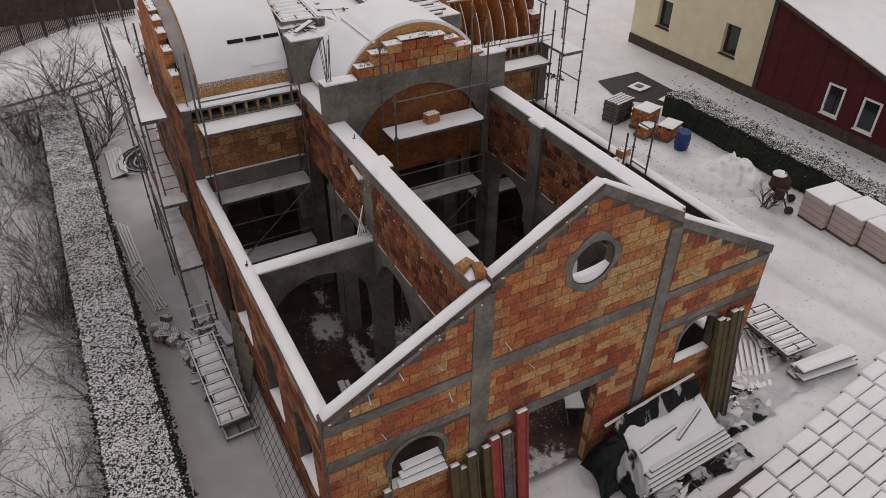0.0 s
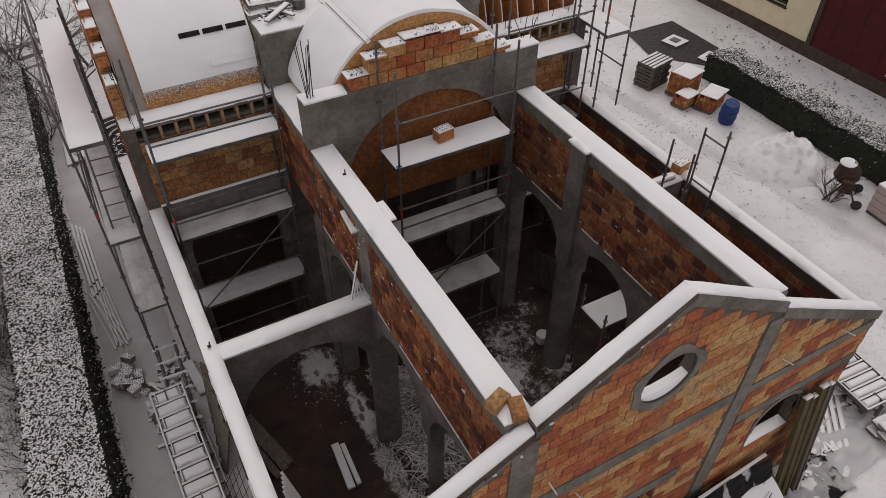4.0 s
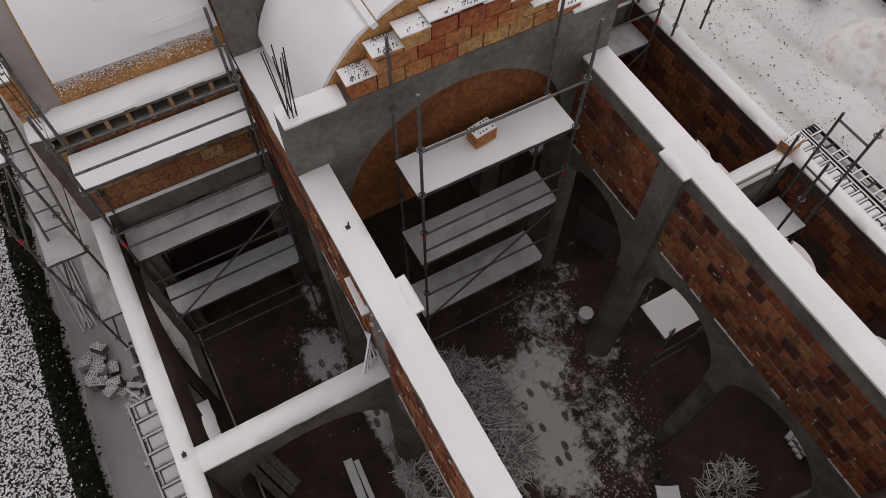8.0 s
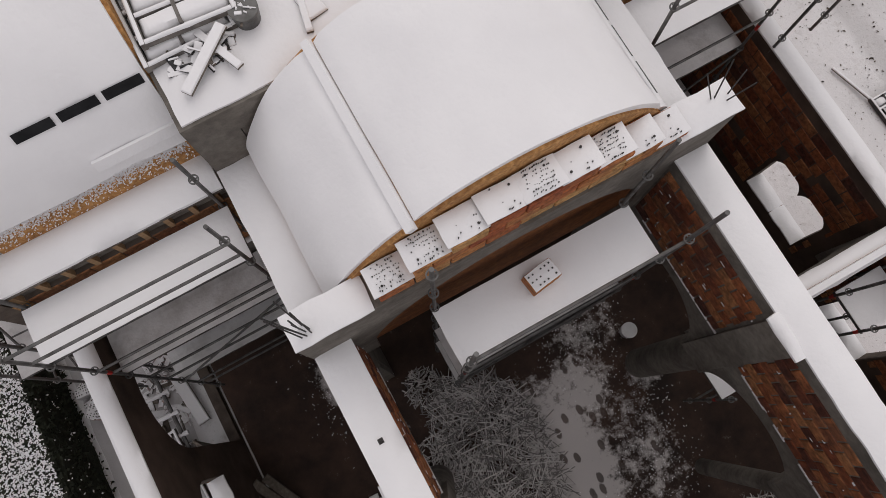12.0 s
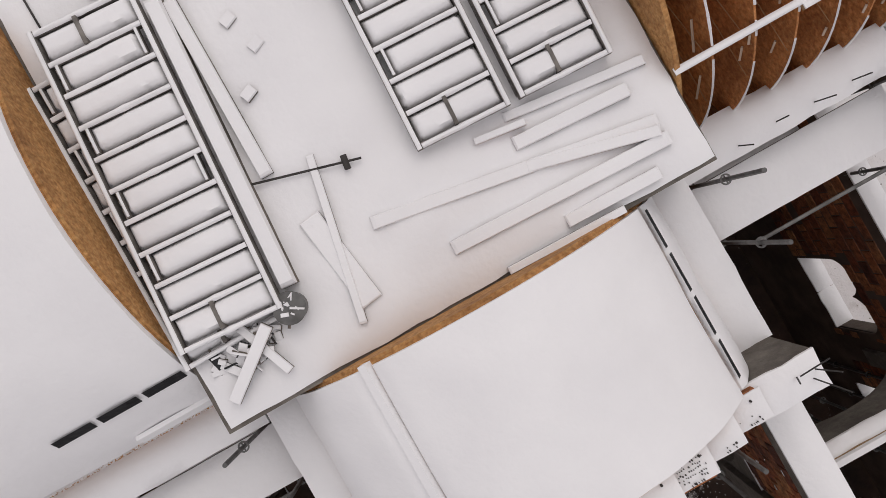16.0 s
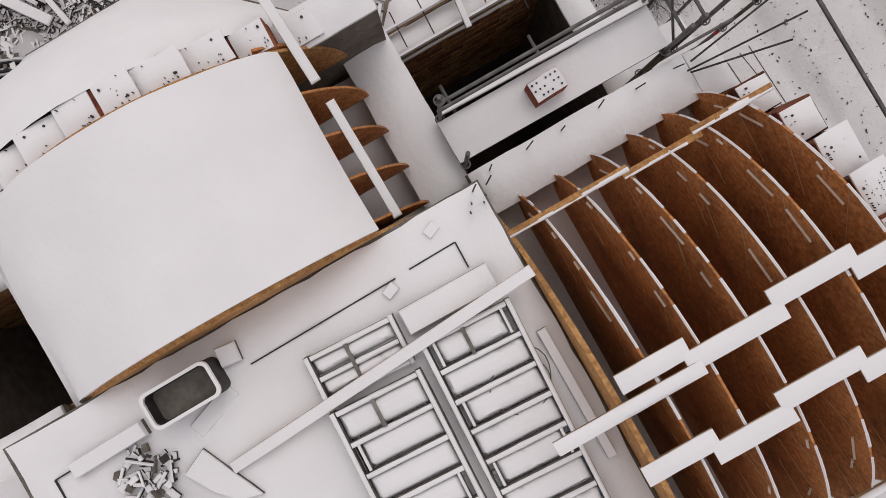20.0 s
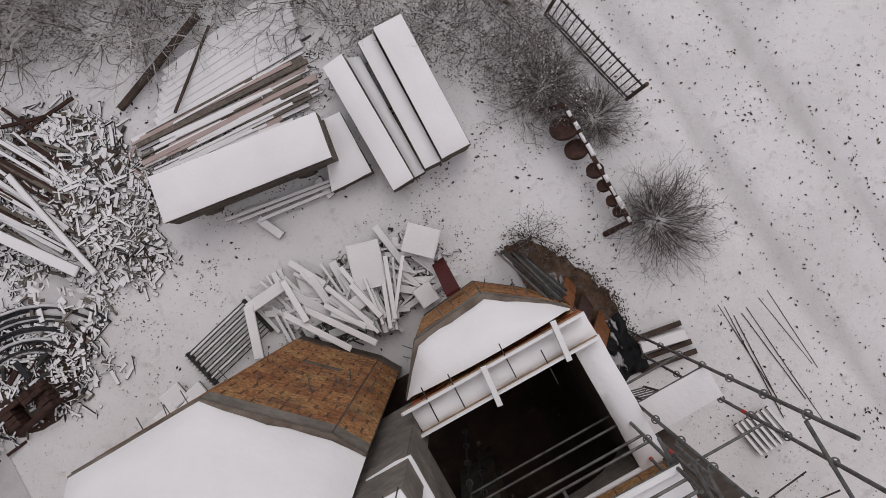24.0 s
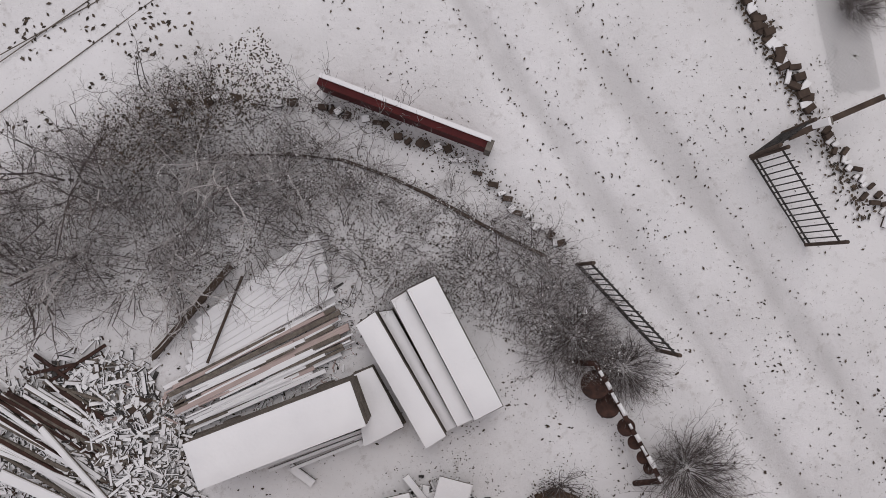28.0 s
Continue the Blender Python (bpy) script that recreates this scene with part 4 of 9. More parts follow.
north = thing("north_vault", "snow-covered plywood barrel vault over the north arm", "vault", kind="structure")
NY0, NY1 = SLAB[3] + 0.02, 24.33
vault_shell(north, "y", XC, NY0, NY1, RS, CS, 44, 176, 0.03, OSB, "vault_boards", "ochre boards of the vault", m_len=2)
vault_shell(north, "y", XC, NY0 + 0.02, NY1 - 0.02, RS + 0.03, CS, 44.5, 170, 0.07, SNOW, "vault_snow", "smooth snow on the vault", wob=0.03)
end_plate(north, "y", XC, NY0 - 0.02, RS + 0.02, CS, 6.5)
end_plate(north, "y", XC, NY1 - 0.01, RS + 0.025, CS, 6.5)
for y in (NY0 + 0.1, NY0 + 0.55, NY0 + 1.0, NY0 + 1.45, NY0 + 1.95):
    lp = arc(XC, CS, RS, 2, 50, 12) + [(XC + 1.0, CS + 0.0)]
    part("rib", prism([lp], "y", y, y + 0.025), RIB_BOARD, north, "arched board rib without sheeting")
for x0, x1 in ((5.02, 5.56), (9.5, 10.03)):
    part("ledge", cube(x0, x1, SLAB[3], NY1 + 0.4, 4.6, 6.2), CONCRETE, north, "concrete ledge beside the vault")
    part("ledge_snow", snow_rect(x0, x1 + 0.06, SLAB[3] + 0.02, NY1 + 0.4, 6.2, 0.09), SNOW, north, "snow on the ledge")
part("deck_boards", cube(8.4, 9.52, NY0, NY1, 5.7, 5.8), OLD_TIMBER, north, "boarding under the ribs")
part("deck_snow", snow_rect(8.4, 9.52, NY0 + 0.02, NY1 - 0.02, 5.8, 0.06), SNOW, north, "snow blown under the ribs")
ngable = structure("wall_crossing_north", "stepped gable of hollow clay blocks behind the north vault")
part("wall_core", cube(5.0, 10.05, NY1 + 0.02, NY1 + 0.38, 3.0, 7.3), CONCRETE, ngable)
stepped_gable(ngable, "y", XC, NY1 + 0.03, NY1 + 0.34, 7.25, RS - 0.05, CS, open_share=0.0, mat=BRICK_RED)
bms = snow_rect(5.0, 6.0, NY1, NY1 + 0.4, 7.3, 0.08)
snow_rect(9.1, 10.05, NY1, NY1 + 0.4, 7.3, 0.08, bm=bms)
part("wall_snow", bms, SNOW, ngable, "snow on the wall corners")

west = thing("west_vault", "snow-covered plywood barrel vault over the west arm", "vault", kind="structure")
vault_shell(west, "x", YC, 2.245, 2.615, RW - 0.015, CW, 6, 174, 0.035, PLASTER, "arch_band", "smooth grey-brown plastered band beside the gable", m_len=2)
vault_shell(west, "x", YC, 2.59, SLAB[0] - 0.02, RW, CW, 5, 175, 0.03, OSB, "vault_boards", "ochre boards of the vault", m_len=2)
vault_shell(west, "x", YC, 2.62, SLAB[0] - 0.03, RW + 0.03, CW, 10, 161.8, 0.07, SNOW, "vault_snow", "smooth snow on the vault", wob=0.03)
end_plate(west, "x", YC, SLAB[0] - 0.02, RW + 0.02, CW, 6.5)
vault_shell(west, "x", YC, 4.02, SLAB[0] - 0.05, RW + 0.1, CW, 153.8, 156.8, 0.05, SNOW, "batten_snow", "snow on a board nailed to the vault", n=6)

# ---- crossing slab ----
slab = thing("crossing_roof_slab", "flat concrete roof slab of the crossing under even snow", "roof", kind="structure")
part("slab_body", cube(SLAB[0], SLAB[1], SLAB[2], SLAB[3], 7.1, SLAB_Z), CONCRETE, slab)
part("slab_snow", snow_rect(SLAB[0] + 0.05, SLAB[1] - 0.02, SLAB[2] + 0.04, SLAB[3] - 0.02, SLAB_Z, 0.08, wobble=0.035), SNOW, slab, "smooth snow on the slab")
for x0, x1 in ((5.0, 5.5), (9.55, 10.05)):
    for y0, y1 in ((SLAB[2], SLAB[2] + 0.5), (SLAB[3] - 0.5, SLAB[3])):
        part("corner_pier", cube(x0, x1, y0, y1, G - 0.1, 7.1), CONCRETE, slab, "concrete corner pier")
for axis, a in (("y", SLAB[2] + 0.01), ("y", SLAB[3] - 0.29), ("x", SLAB[0] + 0.01), ("x", SLAB[1] - 0.29)):
    c0 = XC if axis == "y" else YC
    lp = [(c0 - 2.02, 4.6), (c0 - 1.9, 4.6)] + arc(c0, 4.6, 1.9, 180, 0, 18)[1:-1] + [(c0 + 1.9, 4.6), (c0 + 2.02, 4.6), (c0 + 2.02, 7.1), (c0 - 2.02, 7.1)]
    part("crossing_arch", prism([lp], axis, a, a + 0.28), CONCRETE, slab, "concrete arch under the slab")


# ---- west and east arms: lower walls ----
def arm_walls(name, x0, x1, gable_x, outside, label):
    w = structure(name, label)
    for y0, y1, sgn in ((17.2, 17.56, -1), (22.2, 22.56, 1)):
        c, r = (x0 + x1) / 2, 1.05
        lp = [(x0, G - 0.3), (c - r, G - 0.3), (c - r, 2.95)] + arc(c, 2.95, r, 180, 0, 16)[1:-1] + [(c + r, 2.95), (c + r, G - 0.3), (x1, G - 0.3), (x1, 6.05), (x0, 6.05)]
        part("wall_core", prism([lp], "y", y0, y1), MORTAR, w)
        face = y0 if sgn < 0 else y1
        b0, b1 = (face - 0.02, face + 0.03) if sgn < 0 else (face - 0.03, face + 0.02)
        lp = [(x0, 2.4), (c - r, 2.4), (c - r, 2.95)] + arc(c, 2.95, r, 180, 0, 16)[1:-1] + [(c + r, 2.95), (c + r, 2.4), (x1, 2.4), (x1, 4.5), (x0, 4.5)]
        part("arch_band", prism([lp], "y", b0, b1), CONCRETE, w, "concrete arch band")
        lay(w, BRICK_TAN, ("y", face, sgn), x0, x1, 4.52, 6.05, None)
        part("band_snow", snow_rect(x0, x1, min(face, face + sgn * 0.08), max(face, face + sgn * 0.08), 4.5, 0.035, wobble=0.01, round_=0.03), SNOW, w, "thin snow on the ledge")
        # timber joists on the wall, with the eaves board above
        nj = 9
        for i in range(nj):
            xx = x0 + 0.12 + (x1 - x0 - 0.3) * i / (nj - 1)
            part("joist", cube(xx, xx + 0.06, y0 - 0.02, y1 + 0.02, 6.05, 6.34), TIMBER, w, "timber joist")
        part("wall_plate", cube(x0, x1, y0 + 0.06, y1 - 0.06, 6.05, 6.12), CONCRETE, w)
        part("eaves_board", cube(x0, x1, y0 - 0.03 if sgn < 0 else y0 - 0.12, y1 + 0.12 if sgn < 0 else y1 + 0.03, 6.34, 6.4), OLD_TIMBER, w, "eaves board")
        yy0, yy1 = (y0 - 0.03, y1 + 0.14) if sgn < 0 else (y0 - 0.14, y1 + 0.03)
        part("eaves_snow", snow_rect(x0 + 0.02, x1 - 0.02, yy0, yy1, 6.4, 0.13), SNOW, w, "snow on the eaves")
    g0, g1 = (gable_x, gable_x + (0.24 if outside < 0 else 0.37))
    lp = [(17.2, G - 0.3), (22.56, G - 0.3), (22.56, 6.4), (17.2, 6.4)]
    part("gable_core", prism([lp, [(19.2, 1.4), (19.2, 3.0)] + arc(YC, 3.0, 0.68, 180, 0, 12)[1:-1] + [(20.56, 3.0), (20.56, 1.4)]], "x", g0, g1), MORTAR, w)
    face = g0 if outside < 0 else g1
    lay(w, BRICK_RED, ("x", face, outside), 17.2, 22.56, G, 6.4, lambda u, z: not (abs(u - YC) < 0.7 and 1.4 < z < 3.7))
    lay(w, BRICK_RED, ("x", g1 if outside < 0 else g0, -outside), 17.56, 22.2, 4.6, 6.4, None)
    stepped_gable(w, "x", YC, g0 + 0.01, g1 - 0.01, 6.4, RW + (0.1 if outside < 0 else -0.12), CW, seed=int(g0), mat=BRICK_RED if outside > 0 else None)
    for a, b in ((17.2, 17.75), (22.0, 22.56)):
        part("gable_snow", snow_rect(g0, g1, a, b, 6.4, 0.08), SNOW, w, "snow on the gable shoulder")
    return w


arm_w = arm_walls("wall_arm_west", WX1, 5.0, WX0, -1, "clay block walls of the west arm with stepped gable")
arm_e = arm_walls("wall_arm_east", 10.05, EX0, EX0, 1, "clay block walls of the east arm with stepped gable")

# ---- east arm: bare plywood ribs ----
east = thing("east_vault_formwork", "open plywood rib formwork of the east arm, snow on the battens", "formwork", kind="structure")
end_plate(east, "x", YC, SLAB[1] + 0.01, RW + 0.03, CW, 6.5, "ochre board along the slab edge", 0.05)
for i in range(6):
    x = 10.44 + 0.443 * i
    lp = arc(YC, CW, RW, 3, 177, 40)
    part("rib", prism([lp + [(YC - RW + 0.35, CW - 0.12), (YC + RW - 0.35, CW - 0.12)]], "x", x, x + 0.022), RIB_BOARD, east, "arched board rib")
    rim = bmesh.new()
    pts = arc(YC, CW, RW + 0.008, 8, 172, 40)
    for (u0, z0), (u1, z1) in zip(pts, pts[1:]):
        if noise.noise(Vector((u0 * 7, x * 5, 2))) > -0.22:
            tube(rim, (x + 0.011, u0, z0), (x + 0.011, u1, z1), 0.012 + 0.006 * abs(noise.noise(Vector((u0 * 9, x, 1)))), 4)
    part("rib_snow", rim, SNOW, east, "line of snow on the rib")
THIN_DUST = material("snow_dusted_board", [(0.3, (0.66, 0.58, 0.54)), (0.7, (0.80, 0.74, 0.71))], 1.3, 0.9, 0.3, 25, stain=(0.5, 0.38, 0.3), stain_scale=1.2, stain_amount=0.4)
part("deck_boards", cube(10.06, 12.73, 17.6, 22.15, 5.86, 5.98), OSB_DARK, east, "boarding under the ribs")
part("deck_snow", snow_rect(10.08, 12.72, 17.8, 22.3, 5.98, 0.04), THIN_DUST, east, "thin snow blown over the boarding under the ribs")


def batten(parent, x0, x1, y, pieces, w, mat=TIMBER, dz=0.0, r=RW, c=CW, cy=YC, th=0.03, bare=False):
    n = len(pieces) - 1
    b, s = bmesh.new(), bmesh.new()
    for k in range(n):
        xa, xb = x0 + (x1 - x0) * pieces[k], x0 + (x1 - x0) * pieces[k + 1] + 0.08
        off = (-1) ** k * w * 0.35
        z = arc_z(abs(y - cy), r, c) + 0.012 + dz + 0.004 * k
        box(b, xa, xb, y - w / 2 + off, y + w / 2 + off, z, z + th)
        if not bare:
            snow_rect(xa, xb, y - w / 2 + off, y + w / 2 + off, z + th, 0.03, bm=s, cell=0.12, wobble=0.008, round_=0.03)
            continue
        xk = xa
        while xk < xb - 0.05:
            g_ = abs(noise.noise(Vector((xk * 3.1, y, 3))))
            ln = 0.1 + 0.5 * g_
            snow_rect(xk, min(xb, xk + ln), y - w * 0.5 + off, y - w * (0.3 - 0.9 * abs(noise.noise(Vector((xk * 4.3, y, 5))))) + off, z + th, 0.02, bm=s, cell=0.05, wobble=0.016, round_=0.03)
            xk += ln + (0.12 if g_ > 0.3 else -0.02)
    part("batten", b, mat, parent, "board nailed across the ribs")
    part("batten_snow", s, SNOW, parent, "snow on the board")


batten(east, 9.97, 12.9, 19.55, (0, 0.2, 0.42, 0.66, 1), 0.17)
batten(east, 10.15, 12.95, 20.3, (0, 0.2, 0.5, 0.75, 1), 0.17)
batten(east, 10.05, 12.9, 18.2, (0, 0.45, 1), 0.07, th=0.05)
batten(east, 10.0, 12.85, 21.8, (0, 0.45, 0.72, 1), 0.075, OSB, th=0.05, bare=True)
batten(east, 9.46, 10.75, 20.12, (0, 1), 0.12)
PALE_CLEAT = material("pale_cleat", [(0.3, (0.52, 0.40, 0.30)), (0.7, (0.72, 0.62, 0.52))], 5, 0.85, 0.3, 30, "island", 0.4)
PLANK_SEAM = material("plank_seam", [(0.3, (0.34, 0.19, 0.09)), (0.7, (0.46, 0.28, 0.15))], 5, 0.85, 0.3, 30)
rc = random.Random(64)
for i in range(6):
    x = 10.44 + 0.443 * i
    for a in (22, 38, 52, 66, 116, 134, 150):
        a0 = a + rc.gauss(0, 3.5)
        span = rc.choice((2.6, 4.5, 9.5))
        rr = RW - (0.045 if span < 4 else 0.12 + 0.12 * rc.random())
        ends = [(x - 0.014, YC + rr * math.cos(radians(v)), CW + (rr - q) * math.sin(radians(v))) for v, q in ((a0 - span / 2, 0.0), (a0 + span / 2, 0.05 * rc.random()))]
        part("cleat", sweep([Vector(e) for e in ends], 0.015, 4), PALE_CLEAT, east, "pale cleat on the rib")
    for a in (28, 47, 63, 118, 137, 155):
        a0 = a + rc.gauss(0, 4)
        ends = [(x - 0.004, YC + q * RW * math.cos(radians(a0 + v)), CW + q * RW * math.sin(radians(a0 + v))) for v, q in ((0, 0.985), (9 if a < 90 else -9, 0.72))]
        part("seam_strip", sweep([Vector(e) for e in ends], 0.006, 4), PLANK_SEAM, east, "paler strip over a plank seam")

# ---- north-east and north-west corner rooms ----
def corner_room(name, x0, x1, ox, label):
    w = structure(name, label)
    bmx = bmesh.new()
    z1 = 4.5
    part("wall_core", cube(x0, x1, 24.5, 24.86, G - 0.3, z1), MORTAR, w)
    o0, o1 = (x1 - 0.36, x1) if ox > 0 else (x0, x0 + 0.36)
    part("wall_core", cube(o0, o1, 22.56, 24.5, G - 0.3, z1), MORTAR, w)
    lay(w, BRICK_TAN, ("y", 24.5, -1), x0, x1 - 0.36, 1.5, z1, None)
    lay(w, BRICK_RED, ("x", o1 if ox > 0 else o0, ox), 22.56, 24.86, 0, z1, None)
    lay(w, BRICK_TAN, ("y", 24.86, 1), x0, x1, 0, z1, None)
    part("wall_snow", snow_rect(x0 + 0.02, x1, 24.48, 24.88, z1, 0.1), SNOW, w, "snow on the wall top")
    part("wall_snow", snow_rect(o0 - 0.02, o1 + 0.02, 22.6, 24.5, z1, 0.1), SNOW, w, "snow on the wall top")
    return w


corner_room("wall_corner_northeast", 10.05, 12.8, 1, "clay block walls of the open corner room, snow on top")
corner_room("wall_corner_northwest", WX0, 5.0, -1, "clay block walls of the corner room, snow on top")


# ---- apses ----
def apse(name, pts, z_wall, apex, label, base_y, rim=0.012):
    w = structure(name, label, "apse")
    n = len(pts)
    core = prism([pts], "z", G - 0.3, z_wall)
    part("wall_core", core, MORTAR, w)
    part("roof_rim", prism([pts], "z", z_wall, z_wall + 0.06), DIRTY_RIM, w, "bare mortar rim of the roof")
    bm = bmesh.new()
    cx = sum(p[0] for p in pts) / n
    cy = base_y
    K = 8
    rings = []
    for k in range(K + 1):
        f = 0.1 + 0.9 * k / K
        ring = []
        for i in range(n - 1):
            for s in range(6):
                t = s / 6
                px, py = pts[i][0] * (1 - t) + pts[i + 1][0] * t, pts[i][1] * (1 - t) + pts[i + 1][1] * t
                ring.append((px, py, max(rim, (0.1, 0.1 - 0.075 * t)[i] if i < 2 else 0)))
        ring.append((*pts[-1], rim))
        rr = []
        for px, py, bare in ring:
            f = (bare + (1 - bare) * k / K) + (0.4 * bare * noise.noise(Vector((px * 3, py * 3, 2))) if k == 0 else 0.0)
            half = max(abs(q[0] - cx) for q in pts)
            x1 = cx + (px - cx) * 0.9
            peak = z_wall + 0.12 + (apex - z_wall) * math.sqrt(max(0.0, 1 - ((x1 - cx) / half) ** 2))
            x, y = px + (x1 - px) * f, py + (cy - py) * f
            z = z_wall + 0.05 + (peak - z_wall) * math.sin(f * math.pi / 2) ** 1.15 + 0.02 * noise.noise(Vector((x * 2, y * 2, 1)))
            rr.append(bm.verts.new((x, y, z)))
        rings.append(rr)
    for k in range(K):
        for i in range(len(rings[0]) - 1):
            bm.faces.new((rings[k][i], rings[k][i + 1], rings[k + 1][i + 1], rings[k + 1][i]))
    low = [bm.verts.new(v.co - Vector((0, 0, 0.12))) for v in rings[0]]
    for i in range(len(low) - 1):
        bm.faces.new((rings[0][i], low[i], low[i + 1], rings[0][i + 1]))
    bmesh.ops.recalc_face_normals(bm, faces=bm.faces)
    part("roof_snow", bm, SNOW, w, "smooth snow on the half dome", smooth=True)
    # block facing, wall face by wall face
    for i in range(n - 1):
        (xa, ya), (xb, yb) = pts[i], pts[i + 1]
        ln = math.hypot(xb - xa, yb - ya)
        holder = part("wall_face", cube(0.01, ln - 0.01, 0.002, 0.05, z_wall - 0.35, z_wall - 0.02), CONCRETE, w, "concrete band under the eaves")
        holder.matrix_basis = Matrix.Translation((xa, ya, 0)) @ Matrix.Rotation(math.atan2(yb - ya, xb - xa), 4, "Z") @ Matrix.Translation((0, -0.02, 0))
        lay(holder, WEATHERED_BLOCK, ("y", 0.02, -1), 0, ln, 0.3, z_wall - 0.36, (lambda u, z: not (0.52 < u < 1.06 and 1.95 < z < 2.3)) if name == "wall_apse" and i == 1 else None, limit=120, joint=0.024, proud=0.022)
        rt = random.Random(70 + i)
        for _ in range(int(3.2 * ln)):
            tx, tz, dx = 0.1 + (ln - 0.2) * rt.random(), 2.2 + (z_wall - 2.7) * rt.random(), rt.gauss(0, 0.05)
            part("wall_tie", tube(bmesh.new(), (tx, 0.06, tz), (tx + dx, -0.14 - 0.1 * rt.random(), tz + 0.02), 0.008, 6), STEEL, holder, "thin metal tie sticking out")
    return w


apse("wall_apse", [(9.55, 24.88), (9.3, 25.3), (8.12, 26.45), (6.3, 26.42), (5.6, 25.3), (5.5, 24.88)], 5.75, 8.0, "polygonal clay block apse under a snow-covered half dome", 24.66)
apse("wall_apse_small", [(12.75, 24.88), (12.5, 25.12), (11.7, 25.72), (10.5, 25.6), (9.95, 24.88)], 3.7, 4.25, "small clay block side apse with a snow cap", 24.96, 0.12)


# ---- small builders for things ----
def two_tone(name, body, top=None, snow=0.45, chamfer=0.06):
    """A unit board: its body below, lying snow with softened edges on its upper side."""
    me = bpy.data.meshes.new(name)
    v, f, mi = [], [], []

    def ring(z, k):
        i = len(v)
        v.extend([(-0.5 + k * 0.25, -0.5 + k, z), (0.5 - k * 0.25, -0.5 + k, z), (0.5 - k * 0.25, 0.5 - k, z), (-0.5 + k * 0.25, 0.5 - k, z)])
        return [i, i + 1, i + 2, i + 3]

    levels = [ring(0, 0), ring(1 - snow, 0), ring(1 - snow * 0.35, 0.01), ring(1, chamfer)]
    f.append(levels[0][::-1])
    mi.append(0)
    for k in range(3):
        a, b_ = levels[k], levels[k + 1]
        for i in range(4):
            f.append([a[i], a[(i + 1) % 4], b_[(i + 1) % 4], b_[i]])
            mi.append(0 if k == 0 else 1)
    f.append(levels[3])
    mi.append(1)
    me.from_pydata(v, [], f)
    me.materials.append(body)
    me.materials.append(top or SNOW)
    me.polygons.foreach_set("material_index", mi)
    return me


BOARD = {}


def board(parent, a, b, w, h, mat=OLD_TIMBER, name="board", roll=0.0, snow=0.45, top=None, label=""):
    """A snow-topped board from a to b (points on its underside's middle line)."""
    if snow <= 0.12:
        top = mat
    key = (mat.name, snow, top.name if top else "")
    if key not in BOARD:
        BOARD[key] = two_tone("board", mat, top, snow)
    a, b = Vector(a), Vector(b)
    d = b - a
    ob = new(name, BOARD[key])
    yaw, pit = math.atan2(d.y, d.x), math.atan2(d.z, math.hypot(d.x, d.y))
    ob.matrix_basis = Matrix.Translation((a + b) / 2) @ Matrix.Rotation(yaw, 4, "Z") @ Matrix.Rotation(-pit, 4, "Y") @ Matrix.Rotation(radians(roll), 4, "X") @ Matrix.Diagonal((d.length, w, h, 1))
    if parent is not None:
        ob.parent = parent
    if label:
        tagged(ob, label)
    return ob


PANEL_STEEL = material("weathered_panel_steel", [(0.3, (0.10, 0.09, 0.082)), (0.7, (0.25, 0.23, 0.21))], 9, 0.75, 0.25, 40, metal=0.1)


def frame_panel(label, at, rz, length=3.0, width=0.95, bars=9, group="", tilt=0.0, fill=True, mat=None):
    """A steel panel frame: two side rails, cross bars, end brackets, snow lying between them."""
    mat = mat or PANEL_STEEL
    t = thing("steel_grating", label, "grating", at, rz, group)
    if tilt:
        t.matrix_world = pose(*at, 0, tilt, rz)
    for y in (0, width - 0.05):
        part("side_rail", cube(0, length, y, y + 0.05, 0, 0.11), mat, t)
        part("rail_snow", snow_rect(0.0, length, y + 0.004, y + 0.047, 0.11, 0.022, cell=0.08, wobble=0.016, round_=0.014), SNOW, t, "snow on the rail")
    for i in range(bars + 1):
        x = (length - 0.05) * i / bars
        part("cross_bar", cube(x, x + 0.042, 0.05, width - 0.05, 0.02, 0.1), mat, t)
        if fill or i % 3 != 1:
            part("bar_snow", snow_rect(x - 0.004, x + 0.04, 0.055, width - 0.055, 0.1, 0.024, cell=0.06, wobble=0.018, round_=0.014), SNOW, t, "snow on the bar")
        if i % 2 == 0 and 0 < i < bars:
            for y in ((0.1, width - 0.13) if i % 4 == 0 else (width - 0.13,)):
                part("bracket", cube(x + 0.05, x + length / bars, y, y + 0.03, 0.03, 0.105), mat, t)
                part("bracket_snow", snow_rect(x + 0.06, x + length / bars - 0.01, y + 0.002, y + 0.028, 0.105, 0.025, cell=0.1, wobble=0.01, round_=0.02), SNOW, t, "snow on the bracket")
    for x in (0.05, length - length / bars):
        part("centre_bar", cube(x, x + length / bars - 0.05, width * 0.55 - 0.018, width * 0.55 + 0.018, 0.03, 0.135), mat, t)
    if fill:
        for i in range(bars):
            x0, x1 = (length - 0.05) * i / bars + 0.06, (length - 0.05) * (i + 1) / bars - 0.003
            slots = [s for s in (0, 1) if i > 0 and i % 2 == 0 and (s == 1 or i % 4 == 0)]
            ya, yb = 0.056 + (0.07 if 0 in slots else 0), width - 0.058 - (0.07 if 1 in slots else 0)
            part("snow_fill", snow_rect(x0, x1, ya, yb, 0.0, 0.118, cell=0.045, wobble=0.02, round_=0.03), SNOW, t, "snow lying in the bay")
    return t


